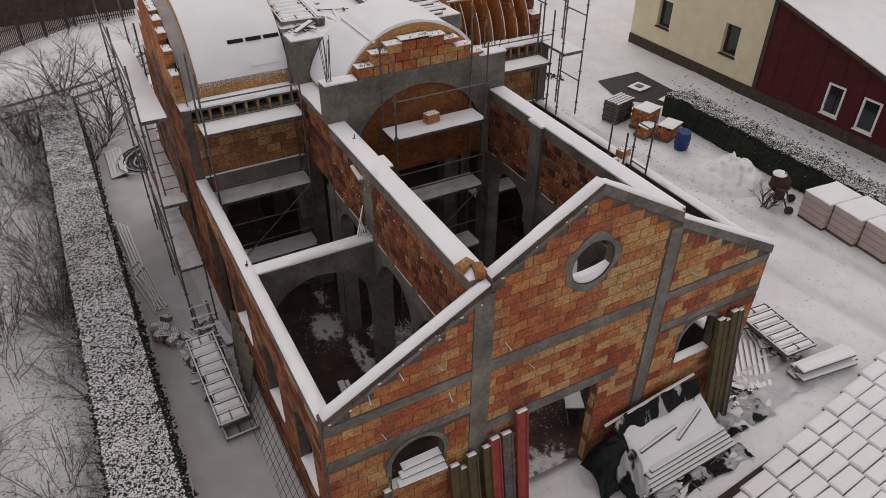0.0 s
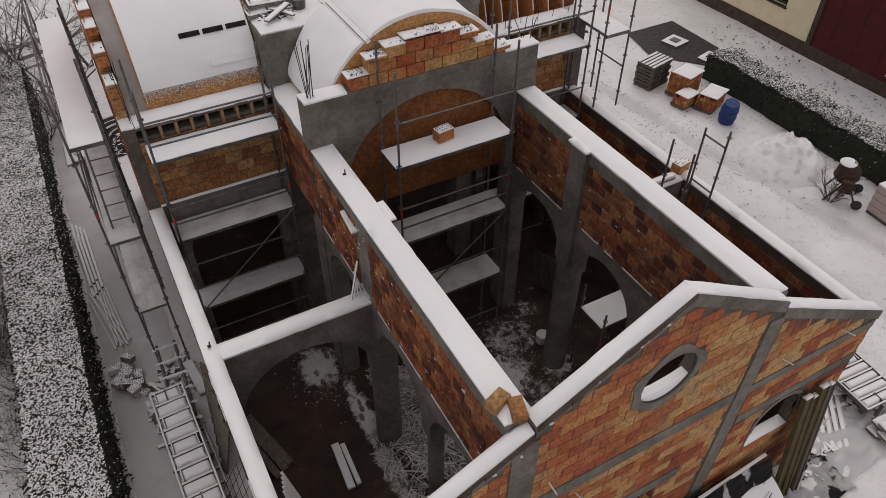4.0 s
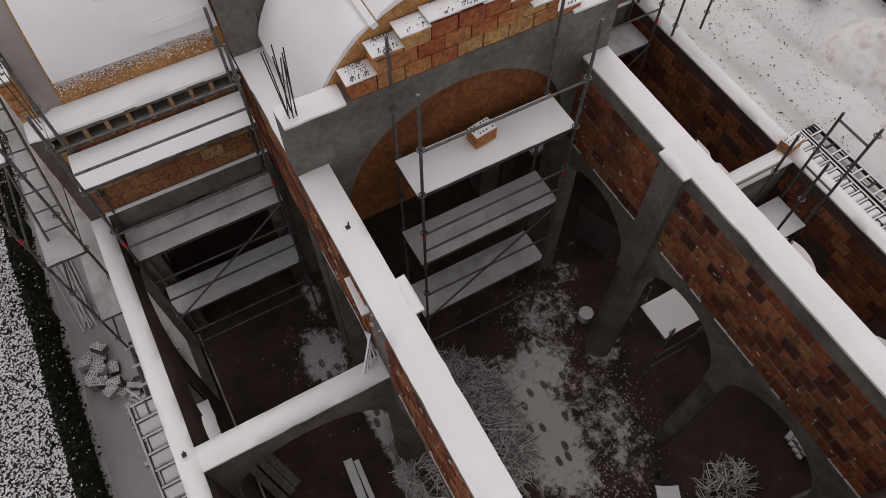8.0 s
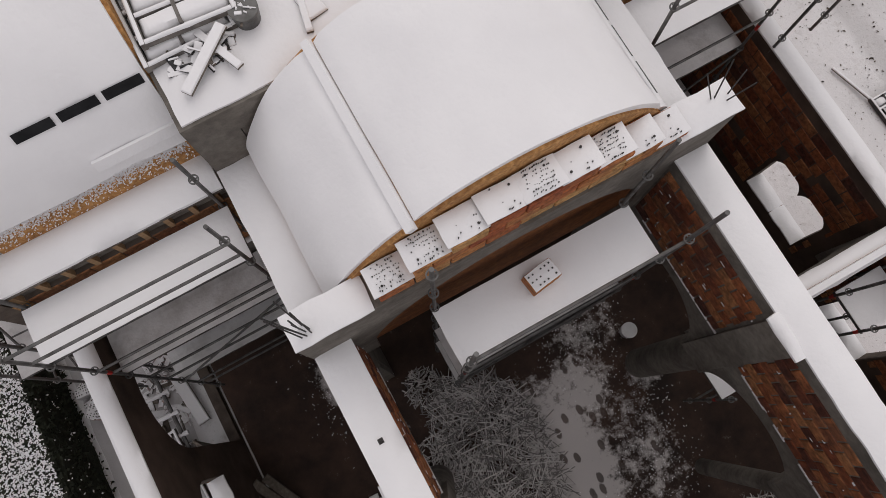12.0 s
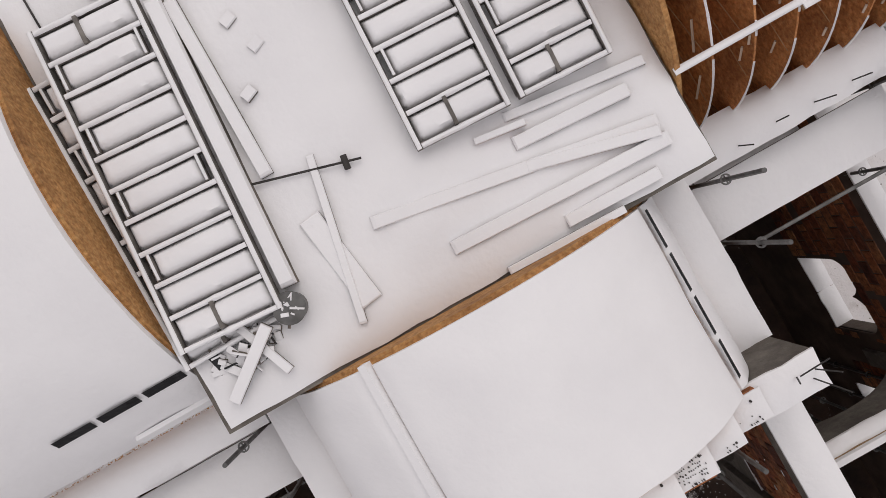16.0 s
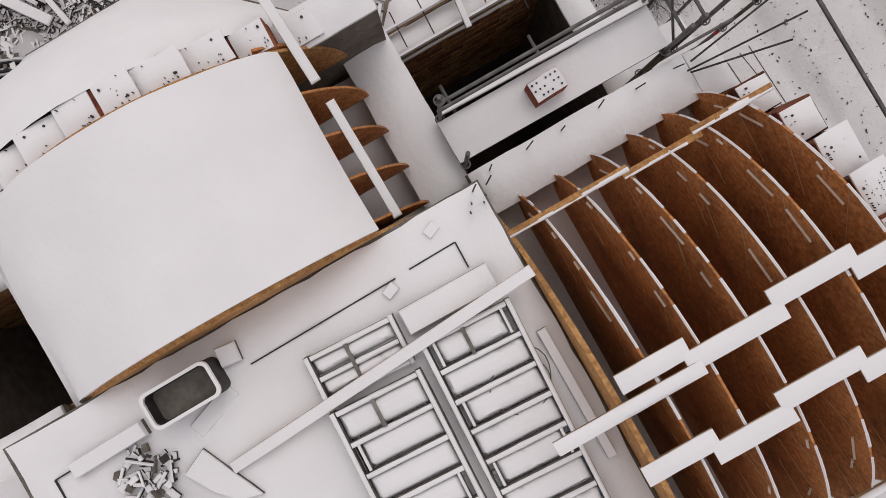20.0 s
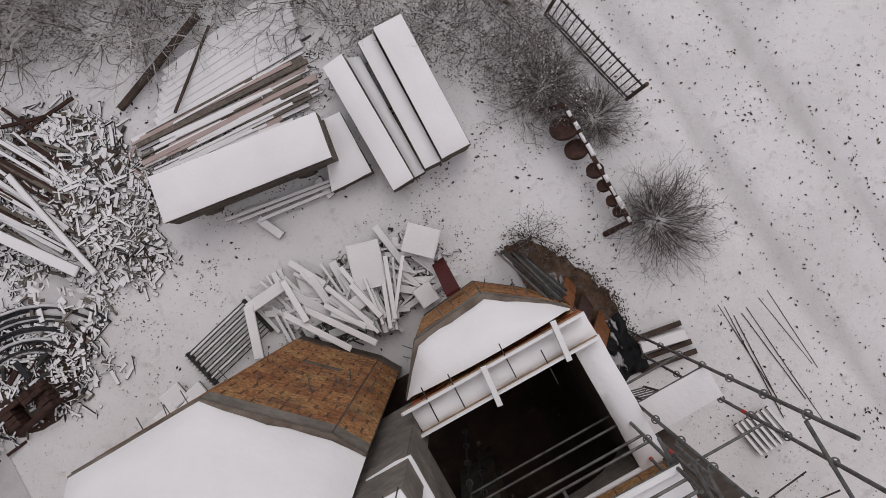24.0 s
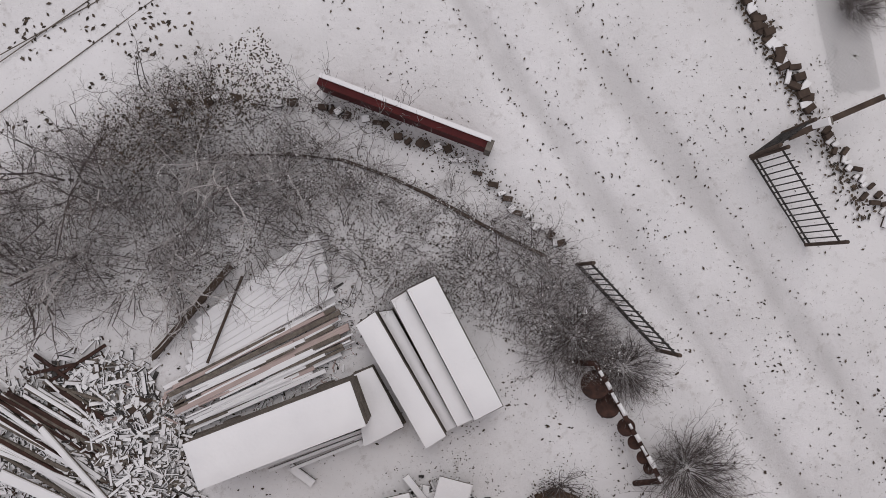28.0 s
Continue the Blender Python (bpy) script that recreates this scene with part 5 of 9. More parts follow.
ring = prism([arc(0, 0, 0.058, 0, 337.5, 15), arc(0, 0, 0.042, 0, 337.5, 15)[::-1]], "z", 0, 0.012)
for dx, dy in ((0.044, 0.007), (0.007, 0.044)):
    box(ring, -dx, dx, -dy, dy, 0.002, 0.01)
ROSETTE = mesh_of("rosette", ring, STEEL)


# thin stained deck snow, its grey also holding the upper deck's shade
SHADED_THIN_SNOW = material("shaded_thin_deck_snow", [(0.3, (0.60, 0.585, 0.58)), (0.7, (0.78, 0.765, 0.76))], 1.8, 0.85, 0.3, 30, stain=(0.36, 0.335, 0.32), stain_scale=2.4, stain_amount=0.55)


def scaffold(label, x0, x1, y0, y1, z0, z1, decks, rails=(), group="scaffolds", along="x", braces=True, couplers=True, posts=None, deck_snow=True, skip=()):
    """A tube scaffold: standards with cups, ledgers, decks with snow, guard rails and braces."""
    t = thing("scaffold", label, "scaffold", (0, 0, 0), 0, group)
    n = posts or 2
    if along == "x":
        spots = [(x0 + (x1 - x0) * i / (n - 1), y) for i in range(n) for y in (y0, y1)]
    else:
        spots = [(x, y0 + (y1 - y0) * i / (n - 1)) for i in range(n) for x in (x0, x1)]
    for k, (x, y) in enumerate(spots):
        if k in skip:
            continue
        ztop = z1 + (0.25 if k % 3 == 1 else 0)
        s = part("standard", tube(bmesh.new(), (x, y, z0), (x, y, ztop), 0.024, 8), STEEL, t)
        z = z0 + 0.4
        while z < ztop - 0.05:
            cup = new("rosette", ROSETTE)
            cup.parent = s
            cup.matrix_basis = Matrix.Translation((x, y, z))
            z += 1.0
        if couplers and k % 2 == 0:
            for zz in (z0 + (ztop - z0) * 0.62,):
                part("coupling_mark", tube(bmesh.new(), (x, y, zz), (x, y, zz + 0.13), 0.027, 8), RED_PAINT, s, "red marked pipe joint")
    for z in decks:
        # lower decks get the greyer snow with shade in its colour
        deck_cover = SNOW if z > 5 or z == max(decks) else SHADED_THIN_SNOW
        if along == "x":
            part("deck", cube(x0 - 0.05, x1 + 0.05, y0 + 0.03, y1 - 0.03, z - 0.07, z), STEEL, t, "steel scaffold deck")
            if deck_snow:
                part("deck_snow", snow_rect(x0 - 0.05, x1 + 0.05, y0 + 0.03, y1 - 0.03, z, 0.035, wobble=0.01, round_=0.03), deck_cover, t, "snow on the deck")
        else:
            part("deck", cube(x0 + 0.03, x1 - 0.03, y0 - 0.05, y1 + 0.05, z - 0.07, z), STEEL, t, "steel scaffold deck")
            if deck_snow:
                part("deck_snow", snow_rect(x0 + 0.03, x1 - 0.03, y0 - 0.05, y1 + 0.05, z, 0.035, wobble=0.01, round_=0.03), deck_cover, t, "snow on the deck")
        for x, y in (spots[0], spots[-2]):
            other = (x, y1) if along == "x" else (x1, y)
            part("transom", tube(bmesh.new(), (x, y, z - 0.09), (*other, z - 0.09), 0.022, 8), STEEL, t)
    for z, side in rails:
        if along == "x":
            y = y0 if side == 0 else y1
            part("guard_rail", tube(bmesh.new(), (x0, y, z), (x1, y, z), 0.02, 8), STEEL, t)
        else:
            x = x0 if side == 0 else x1
            part("guard_rail", tube(bmesh.new(), (x, y0, z), (x, y1, z), 0.02, 8), STEEL, t)
    if braces and len(decks) > 1:
        zs = sorted(decks)
        for k, (za, zb) in enumerate(list(zip(zs, zs[1:]))[:1]):
            if along == "x":
                p, q = (x0, y0 - 0.03, za), (x1, y0 - 0.03, zb)
            else:
                p, q = (x0 - 0.03, y0, za), (x0 - 0.03, y0 + (y1 - y0) / (n - 1), zb)
            part("brace", tube(bmesh.new(), p, q, 0.019, 8), STEEL, t)
    return t


def ladder(label, a, b, width=0.42, rungs=9, mat=STEEL):
    a, b = Vector(a), Vector(b)
    t = thing("ladder", label, "ladder")
    side = (b - a).cross(Vector((0, 0, 1)))
    side = (side.normalized() if side.length > 0.1 else Vector((1, 0, 0))) * width / 2
    for s in (-1, 1):
        part("stile", tube(bmesh.new(), a + side * s, b + side * s, 0.022, 6), mat, t)
    for i in range(rungs):
        p = a + (b - a) * ((i + 0.5) / rungs)
        part("rung", tube(bmesh.new(), p - side, p + side, 0.014, 6), mat, t)
    return t


def hollow_block(at, rz, label="perforated clay block with snow on its top", l=0.37, w=0.24, h=0.23, rx=0, mat=None):
    t = thing("clay_block", label, "brick", at, rz, "loose clay blocks")
    if rx:
        t.matrix_world = pose(*at, rx, 0, rz)
    part("body", cube(-l / 2, l / 2, -w / 2, w / 2, 0, h, 0.008), mat or BRICK, t)
    part("snow", snow_rect(-l / 2 + 0.008, l / 2 - 0.008, -w / 2 + 0.008, w / 2 - 0.008, h, 0.03, cell=0.06, wobble=0.012, round_=0.03), SNOW, t, "snow on the block")
    # core holes are dark pegs, their shade put into the colour
    hb = bmesh.new()
    for i in range(6):
        for j in range(3):
            if (i * 7 + j * 3) % 4:
                x, y = -l / 2 + l * (i + 0.7) / 6.6, -w / 2 + w * (j + 0.7) / 3.4
                tube(hb, (x, y, h + 0.01), (x, y, h + 0.035), 0.011, 6)
    tagged(part("core_pegs", hb, DARK_STEEL, t, "dark pegs drawn as shaded core holes"), kind="stuff")
    return t


def rods(label, spots, z0, z1, lean=0.12, r=0.008, seed=1):
    rb = random.Random(seed)
    t = thing("starter_bars", label, "rebar", group="starter bars")
    for x, y in spots:
        part("bar", tube(bmesh.new(), (x, y, z0), (x + (rb.random() - 0.5) * lean, y + (rb.random() - 0.5) * lean, z1 + rb.random() * 0.15), r, 5), DARK_STEEL, t)
    return t


class Twigs:
    """Collects thin three-sided shoots into one mesh."""

    def __init__(self):
        self.v, self.f = [], []

    def shoot(self, a, b, ra, rb_):
        d = (b - a)
        if d.length < 1e-4:
            return
        q = d.to_track_quat("Z", "Y")
        i = len(self.v)
        for p, r in ((a, ra), (b, rb_)):
            for k in range(3):
                an = k * 2.0944
                w = p + q @ Vector((r * math.cos(an), r * math.sin(an), 0))
                self.v.append((w.x, w.y, w.z))
        self.f += [(i, i + 1, i + 4, i + 3), (i + 1, i + 2, i + 5, i + 4), (i + 2, i, i + 3, i + 5)]

    def mesh(self, name, mat):
        me = bpy.data.meshes.new(name)
        me.from_pydata(self.v, [], self.f)
        me.materials.append(mat)
        return me


def grow(tw, pale, rb, p, d, length, r, depth, spread, pale_share):
    n = 3
    for k in range(n):
        d = (d + Vector((rb.gauss(0, 0.16), rb.gauss(0, 0.16), rb.gauss(0, 0.1)))).normalized()
        q = p + d * (length / n)
        (pale if rb.random() < pale_share else tw).shoot(p, q, r * (1 - 0.25 * k / n), r * (1 - 0.25 * (k + 1) / n))
        p = q
        if depth > 0:
            for _ in range(1 if depth > 1 else 2):
                if rb.random() < 0.85:
                    side = Vector((rb.gauss(0, 1), rb.gauss(0, 1), rb.gauss(0.15, 0.5))).normalized()
                    grow(tw, pale, rb, p, (d + side * spread).normalized(), length * (0.45 + 0.25 * rb.random()), r * 0.55, depth - 1, spread, pale_share)


def shrub(name, label, category, at, height, stems, depth, seed, spread=0.9, open_=0.55, pale_share=0.12, r=0.02, base=0.12, group=""):
    rb = random.Random(seed)
    tw, pale = Twigs(), Twigs()
    t = thing(name, label, category, at, 0, group)
    for i in range(stems):
        a = rb.random() * 6.283
        o = Vector((math.cos(a), math.sin(a), 0))
        grow(tw, pale, rb, o * base * math.sqrt(rb.random()), (o * open_ * (0.3 + rb.random()) + Vector((0, 0, 1))).normalized(), height * (0.5 + 0.35 * rb.random()), r, depth, spread, pale_share)
    trunk = tube(bmesh.new(), (0, 0, -0.1), (0, 0, 0.1), min(0.05, base * 0.4), 8, 0.02)
    part("trunk", trunk, TWIG, t)
    for data, nm in ((tw.mesh("crown", TWIG), "crown"), (pale.mesh("frosted_crown", PALE_TWIG), "frosted_crown")):
        ob = new(nm, data)
        ob.parent = t
    return t


def leaf_cloud(count, seed, place, size, mat, name, parent=None, label=""):
    """Many small leaf flakes: place(rng) gives a point and its lean."""
    rb = random.Random(seed)
    v, f = [], []
    for _ in range(count):
        p, flat = place(rb)
        s = size * (0.6 + 0.8 * rb.random())
        a = rb.random() * 6.283
        u = Vector((math.cos(a), math.sin(a), rb.gauss(0, 1 - flat) * 0.6)).normalized()
        w = Vector((-math.sin(a), math.cos(a), rb.gauss(0, 1 - flat) * 0.6)).normalized()
        i = len(v)
        c = Vector(p)
        for q in (c - u * s, c - w * s * 0.5 + u * s * 0.1, c + u * s, c + w * s * 0.55):
            v.append(tuple(q))
        f.append((i, i + 1, i + 2, i + 3))
    me = bpy.data.meshes.new(name)
    me.from_pydata(v, [], f)
    me.materials.append(mat)
    ob = new(name, me)
    if parent is not None:
        ob.parent = parent
    if label:
        tagged(ob, label)
    return ob


def hedge(name, label, x0, x1, y0, y1, height, seed, leaves, rz=0.0, at=(0, 0), snow_count=0):
    t = thing(name, label, "hedge", (at[0], at[1], G), rz)
    bm = bmesh.new()
    nx, ny = max(4, int((x1 - x0) / 0.22)), max(4, int((y1 - y0) / 0.22))
    ring = []
    g = [[None] * (nx + 1) for _ in range(ny + 1)]
    for j in range(ny + 1):
        for i in range(nx + 1):
            x, y = x0 + (x1 - x0) * i / nx, y0 + (y1 - y0) * j / ny
            e = min(i, nx - i) / nx * 2
            z = height * (0.86 + 0.14 * min(1, e * 2)) + 0.13 * noise.noise(Vector((x * 1.3, y * 1.3, seed))) + 0.06 * noise.noise(Vector((x * 5, y * 5, seed)))
            if i in (0, nx):
                x += 0.12 * noise.noise(Vector((y * 1.5, i, seed)))
            g[j][i] = bm.verts.new((x, y, z))
    for j in range(ny):
        for i in range(nx):
            bm.faces.new((g[j][i], g[j][i + 1], g[j + 1][i + 1], g[j + 1][i]))
    rim = [g[0][i] for i in range(nx + 1)] + [g[j][nx] for j in range(1, ny + 1)] + [g[ny][i] for i in range(nx - 1, -1, -1)] + [g[j][0] for j in range(ny - 1, 0, -1)]
    low = [bm.verts.new((v.co.x, v.co.y, -0.05)) for v in rim]
    for i in range(len(rim)):
        j = (i + 1) % len(rim)
        bm.faces.new((rim[j], rim[i], low[i], low[j]))
    part("hedge_body", bm, FOLIAGE, t, "dark evergreen mass")

    def spot(rb):
        x, y = x0 + (x1 - x0) * rb.random(), y0 + (y1 - y0) * rb.random()
        k = rb.random()
        if k < 0.62:
            return (x, y, height * 0.97 + 0.13 * noise.noise(Vector((x * 1.3, y * 1.3, seed))) + rb.gauss(0.02, 0.05)), 0.6
        if k < 0.96:
            return ((x1 if rb.random() < 0.6 else x0) + rb.gauss(0, 0.06), y, height * rb.random()), 0.1
        return (x, y0 if rb.random() < 0.5 else y1, height * rb.random()), 0.1

    tagged(leaf_cloud(int(1.5 * leaves), seed, spot, 0.047, FOLIAGE, "leaves", t, "dark green leaves"), kind="")

    def top(rb):
        x, y = x0 + (x1 - x0) * (0.02 + 0.96 * rb.random()), y0 + (y1 - y0) * rb.random()
        if rb.random() < 0.025:
            return ((x1 if rb.random() < 0.6 else x0) + rb.gauss(0.03, 0.03), y, height * (0.3 + 0.7 * rb.random())), 0.9
        return (x, y, height + 0.03 + 0.13 * noise.noise(Vector((x * 1.3, y * 1.3, seed))) + rb.gauss(0.02, 0.03)), 0.85

    leaf_cloud(int(1.6 * (snow_count or leaves // 2)), seed + 5, top, 0.027, SNOW, "leaf_snow", t, "snow caught on the leaves")
    return t


# ---- on the crossing slab ----
S = SLAB_Z + 0.07
frame_panel("steel formwork panel filled with snow on the roof slab", (6.06, 18.12, S + 0.12), 86.1, 3.07, 0.98, 10, "formwork panels")
frame_panel("steel formwork panel jutting out under another one", (5.98, 18.05, S - 0.02), 90.2, 2.85, 0.98, 9, "formwork panels")
frame_panel("steel formwork panel filled with snow on the roof slab", (8.64, 18.68, S + 0.07), 87.3, 2.52, 0.91, 8, "formwork panels")
frame_panel("short steel formwork panel with two snowy bays", (8.75, 21.27, S + 0.0), 87.3, 0.47, 0.9, 2, "formwork panels")
frame_panel("bare steel formwork panel under a snowy one", (8.64, 18.72, S - 0.05), 87.3, 2.44, 0.9, 5, "formwork panels", fill=False)
frame_panel("steel formwork panel filled with snow beside its twin", (9.63, 18.64, S + 0.07), 87.3, 2.72, 0.9, 9, "formwork panels")
frame_panel("bare steel formwork panel under a snowy one", (9.63, 18.68, S - 0.05), 87.3, 2.64, 0.9, 6, "formwork panels", fill=False)


def lone(name, label, category, a, b, w, h, mat=OLD_TIMBER, group="", snow=0.45, roll=0.0, top=None):
    return tagged(board(None, a, b, w, h, mat, name, roll, snow, top), label, category, group)


lone("plank", "snow-covered plank lying beside the steel panel", "plank", (6.18, 18.25, S), (6.36, 21.02, S), 0.14, 0.2, group="planks on the slab")
lone("plank", "thin snow-covered board tapering on the roof slab", "plank", (6.47, 19.2, S), (6.47, 20.98, S), 0.12, 0.1, group="planks on the slab")
lone("plank", "long snow-topped board laid across the panels", "plank", (6.82, 21.23, S + 0.02), (10.05, 21.48, S + 0.26), 0.11, 0.06, TIMBER, group="planks on the slab")
lone("plank", "narrow snow-topped board lying askew on the slab", "plank", (6.88, 19.18, S), (6.57, 17.64, S + 0.02), 0.07, 0.06, group="planks on the slab")
lone("board_offcut", "flat board offcut almost hidden by snow", "board", (6.6, 18.7, S - 0.02), (6.73, 17.77, S), 0.21, 0.06, group="planks on the slab")
for k, (a, b, w) in enumerate((((7.06, 18.38), (9.72, 17.93), 0.12), ((7.58, 17.83), (9.73, 17.75), 0.13), ((8.5, 18.14), (9.68, 17.84), 0.1), ((8.58, 17.54), (9.51, 17.52), 0.12),
                               ((7.92, 17.41), (9.08, 17.39), 0.07), ((8.22, 18.56), (8.69, 18.49), 0.06), ((8.54, 18.62), (9.88, 18.46), 0.09), ((8.51, 18.37), (9.62, 18.3), 0.13))):
    lone("plank", "snow-covered plank in a loose fan on the slab", "plank", (*a, S - 0.03), (*b, S + 0.02 * (k % 3)), w, 0.07 + 0.01 * (k % 3), PINK_BOARD if k % 3 == 2 else OLD_TIMBER, group="planks on the slab")
lone("plank", "short thick plank under snow near the slab edge", "plank", (5.56, 21.92, S), (6.32, 21.95, S), 0.15, 0.12, group="planks on the slab")
lone("board_offcut", "snow-covered board leaning by the mortar tub", "board", (6.69, 21.68, S - 0.02), (7.17, 21.86, S), 0.16, 0.05)
lone("plank", "snow-covered board close to the rib formwork", "plank", (9.87, 19.63, S), (9.87, 20.95, S), 0.09, 0.08, group="planks on the slab")
lone("plank", "low timber block under snow on the slab", "plank", (8.83, 21.61, S), (9.73, 21.6, S), 0.25, 0.16, group="planks on the slab")
for p, r in (((6.84, 20.56), 70), ((6.68, 19.9), 30), ((8.86, 21.9), 85), ((9.45, 22.2), 80), ((6.95, 20.25), 20)):
    lone("wood_block", "small timber offcut under snow", "wood block", (p[0] - 0.06, p[1], S - 0.01), (p[0] + 0.06, p[1] + 0.05, S - 0.01), 0.1, 0.06, group="small offcuts")

tub = thing("mortar_tub", "rectangular mortar tub with grey ice and snowy rim", "tub", (6.85, 22.04, S), 1)


def rounded(w, h, r):
    out = []
    for cx_, cy_, a0_ in ((w - r, h - r, 0), (r - w, h - r, 90), (r - w, r - h, 180), (w - r, r - h, 270)):
        out += arc(cx_, cy_, r, a0_, a0_ + 90, 5)
    return out


outer_l, inner_l = rounded(0.335, 0.17, 0.07), rounded(0.305, 0.14, 0.05)
part("tub_wall", prism([outer_l, inner_l[::-1]], "z", 0, 0.3), DARK_STEEL, tub, "dark plastic side")
part("tub_ice", prism([rounded(0.304, 0.139, 0.05)], "z", 0.02, 0.14), CONCRETE, tub, "grey frozen mortar water")
bms = prism([rounded(0.34, 0.175, 0.075), rounded(0.31, 0.145, 0.055)[::-1]], "z", 0.301, 0.335)
part("rim_snow", bms, SNOW, tub, "snow on the rim")
lone("lid_board", "small square lid under snow beside the tub", "board", (7.22, 22.16, S), (7.4, 22.14, S), 0.19, 0.12)

bucket = thing("bucket", "round metal bucket with crumpled scrap and snow", "bucket", (6.1, 18.08, S))
part("bucket_wall", tube(bmesh.new(), (0, 0, 0), (0, 0, 0.22), 0.125, 20, 0.15), STEEL, bucket)
rb = random.Random(3)


def scrap_heap(name, label, cx, cy, z, rx, ry, count, size, seed, mats, snow=0.5, height=0.15, group="", bare=0.25):
    t = thing(name, label, "debris", (cx, cy, z), 0, group)
    r_ = random.Random(seed)
    for i in range(count):
        a, d = r_.random() * 6.283, math.sqrt(r_.random())
        x, y = rx * d * math.cos(a), ry * d * math.sin(a)
        zz = height * (1 - d) * r_.random() + 0.005
        an, l = r_.random() * 6.283, size * (0.35 + 1.6 * r_.random() ** 2)
        dz = r_.gauss(0, 0.25) * l
        dx, dy = math.cos(an) * l / 2, math.sin(an) * l / 2
        board(t, (x - dx, y - dy, max(0, zz - dz / 2)), (x + dx, y + dy, max(0, zz + dz / 2)), size * (0.12 + 0.5 * r_.random() ** 2), 0.02 + 0.04 * r_.random(), mats[r_.randrange(len(mats))], "scrap_piece", r_.gauss(0, 14), 0.1 if r_.random() < bare else snow)
    return t


def fine_rubble(name, label, cx, cy, z, rx, ry, count, size, seed, mats, height):
    """A heap of splinters and crumbs too small to pick apart: dark bodies, many with a snowy top."""
    r_ = random.Random(seed)
    v, f, mi = [], [], []
    for _ in range(count):
        a, d = r_.random() * 6.283, r_.random() ** 0.6 * (1.0 if r_.random() < 0.8 else 1.18)
        wob = 1 + 0.45 * noise.noise(Vector((math.cos(a) * 2, math.sin(a) * 2, seed)))
        x, y = cx + rx * d * wob * math.cos(a), cy + ry * d * wob * math.sin(a)
        l, w, h = size * (0.3 + 2.6 * r_.random() ** 2.5), size * (0.1 + 0.42 * r_.random() ** 2), 0.015 + 0.03 * r_.random()
        m = Matrix.Translation((x, y, z + height * max(0.0, 1 - d * d) * (0.5 + 0.5 * r_.random()))) @ Matrix.Rotation(r_.random() * 6.283, 4, "Z") @ Matrix.Rotation(r_.gauss(0, 0.25), 4, "Y") @ Matrix.Rotation(r_.gauss(0, 0.25), 4, "X")
        i = len(v)
        for sz in (0, 1):
            for sx, sy in ((-1, -1), (1, -1), (1, 1), (-1, 1)):
                p = m @ Vector((sx * l / 2 * (1 - 0.1 * sz), sy * w / 2 * (1 - 0.1 * sz), sz * h))
                v.append(tuple(p))
        f += [(i, i + 3, i + 2, i + 1), (i + 4, i + 5, i + 6, i + 7)] + [(i + k, i + (k + 1) % 4, i + 4 + (k + 1) % 4, i + 4 + k) for k in range(4)]
        k_ = r_.randrange(len(mats))
        snowy = r_.random() < 0.86
        mi += [k_, len(mats) if snowy else k_, k_, k_, k_, k_]
    me = bpy.data.meshes.new(name)
    me.from_pydata(v, [], f)
    for m_ in mats + [SNOW]:
        me.materials.append(m_)
    me.polygons.foreach_set("material_index", mi)
    return tagged(new(name, me), label, "rubble", kind="stuff")


scrap_heap("scrap_pile", "pile of curled black scrap and snow on the slab", 6.12, 21.55, S, 0.3, 0.3, 60, 0.13, 5, [TARP, DARK_STEEL, OLD_TIMBER], 0.35, 0.18)
scrap_heap("scrap_pile", "small pile of dark wet scrap at the slab corner", 5.55, 17.95, S, 0.35, 0.16, 40, 0.14, 6, [TARP, DARK_STEEL, OLD_TIMBER], 0.35, 0.15)
scrap_heap("bucket_scrap", "crumpled scrap heaped in the bucket", 6.1, 18.08, S + 0.16, 0.11, 0.11, 22, 0.1, 7, [TARP, OLD_TIMBER], 0.5, 0.08)
lone("plank", "snow-topped board lying over the corner scrap", "plank", (5.25, 17.6, S + 0.08), (5.85, 18.05, S + 0.15), 0.11, 0.06, group="planks on the slab")
lone("plank", "short snow-topped board crossing another", "plank", (5.6, 18.15, S + 0.06), (5.82, 17.6, S + 0.09), 0.08, 0.05, group="planks on the slab")
sheet = thing("board_offcut", "triangular sheet offcut covered by snow", "board", (6.62, 21.25, S))
part("sheet", prism([[(-0.2, 0.15), (0.05, 0.27), (0.34, -0.36), (0.12, -0.3), (-0.05, -0.12)]], "z", 0.0, 0.04), OLD_TIMBER, sheet)
part("sheet_snow", prism([[(-0.195, 0.145), (0.05, 0.262), (0.33, -0.35), (0.12, -0.295), (-0.045, -0.115)]], "z", 0.04, 0.07), SNOW, sheet, "snow on the sheet")
bar = thing("threaded_rod", "dark steel rod with a nut lying on the snow", "rod")
part("rod", tube(bmesh.new(), (6.27, 19.21, S + 0.07), (7.27, 18.93, S + 0.05), 0.011, 6), DARK_STEEL, bar)
part("nut", tube(bmesh.new(), (7.12, 18.9, S + 0.05), (7.14, 19.03, S + 0.05), 0.03, 6), DARK_STEEL, bar)
hose = thing("wire_loop", "thin wire coil lying on the snowy panel", "wire", (9.47, 20.67, S + 0.12))
pts = [Vector((0.31 * math.cos(a) + 0.02 * math.sin(3 * a), 0.31 * math.sin(a), 0.01 * math.sin(2 * a))) for a in [i * 0.26 for i in range(45)]]
part("wire", sweep(pts, 0.005, 5), STEEL, hose)

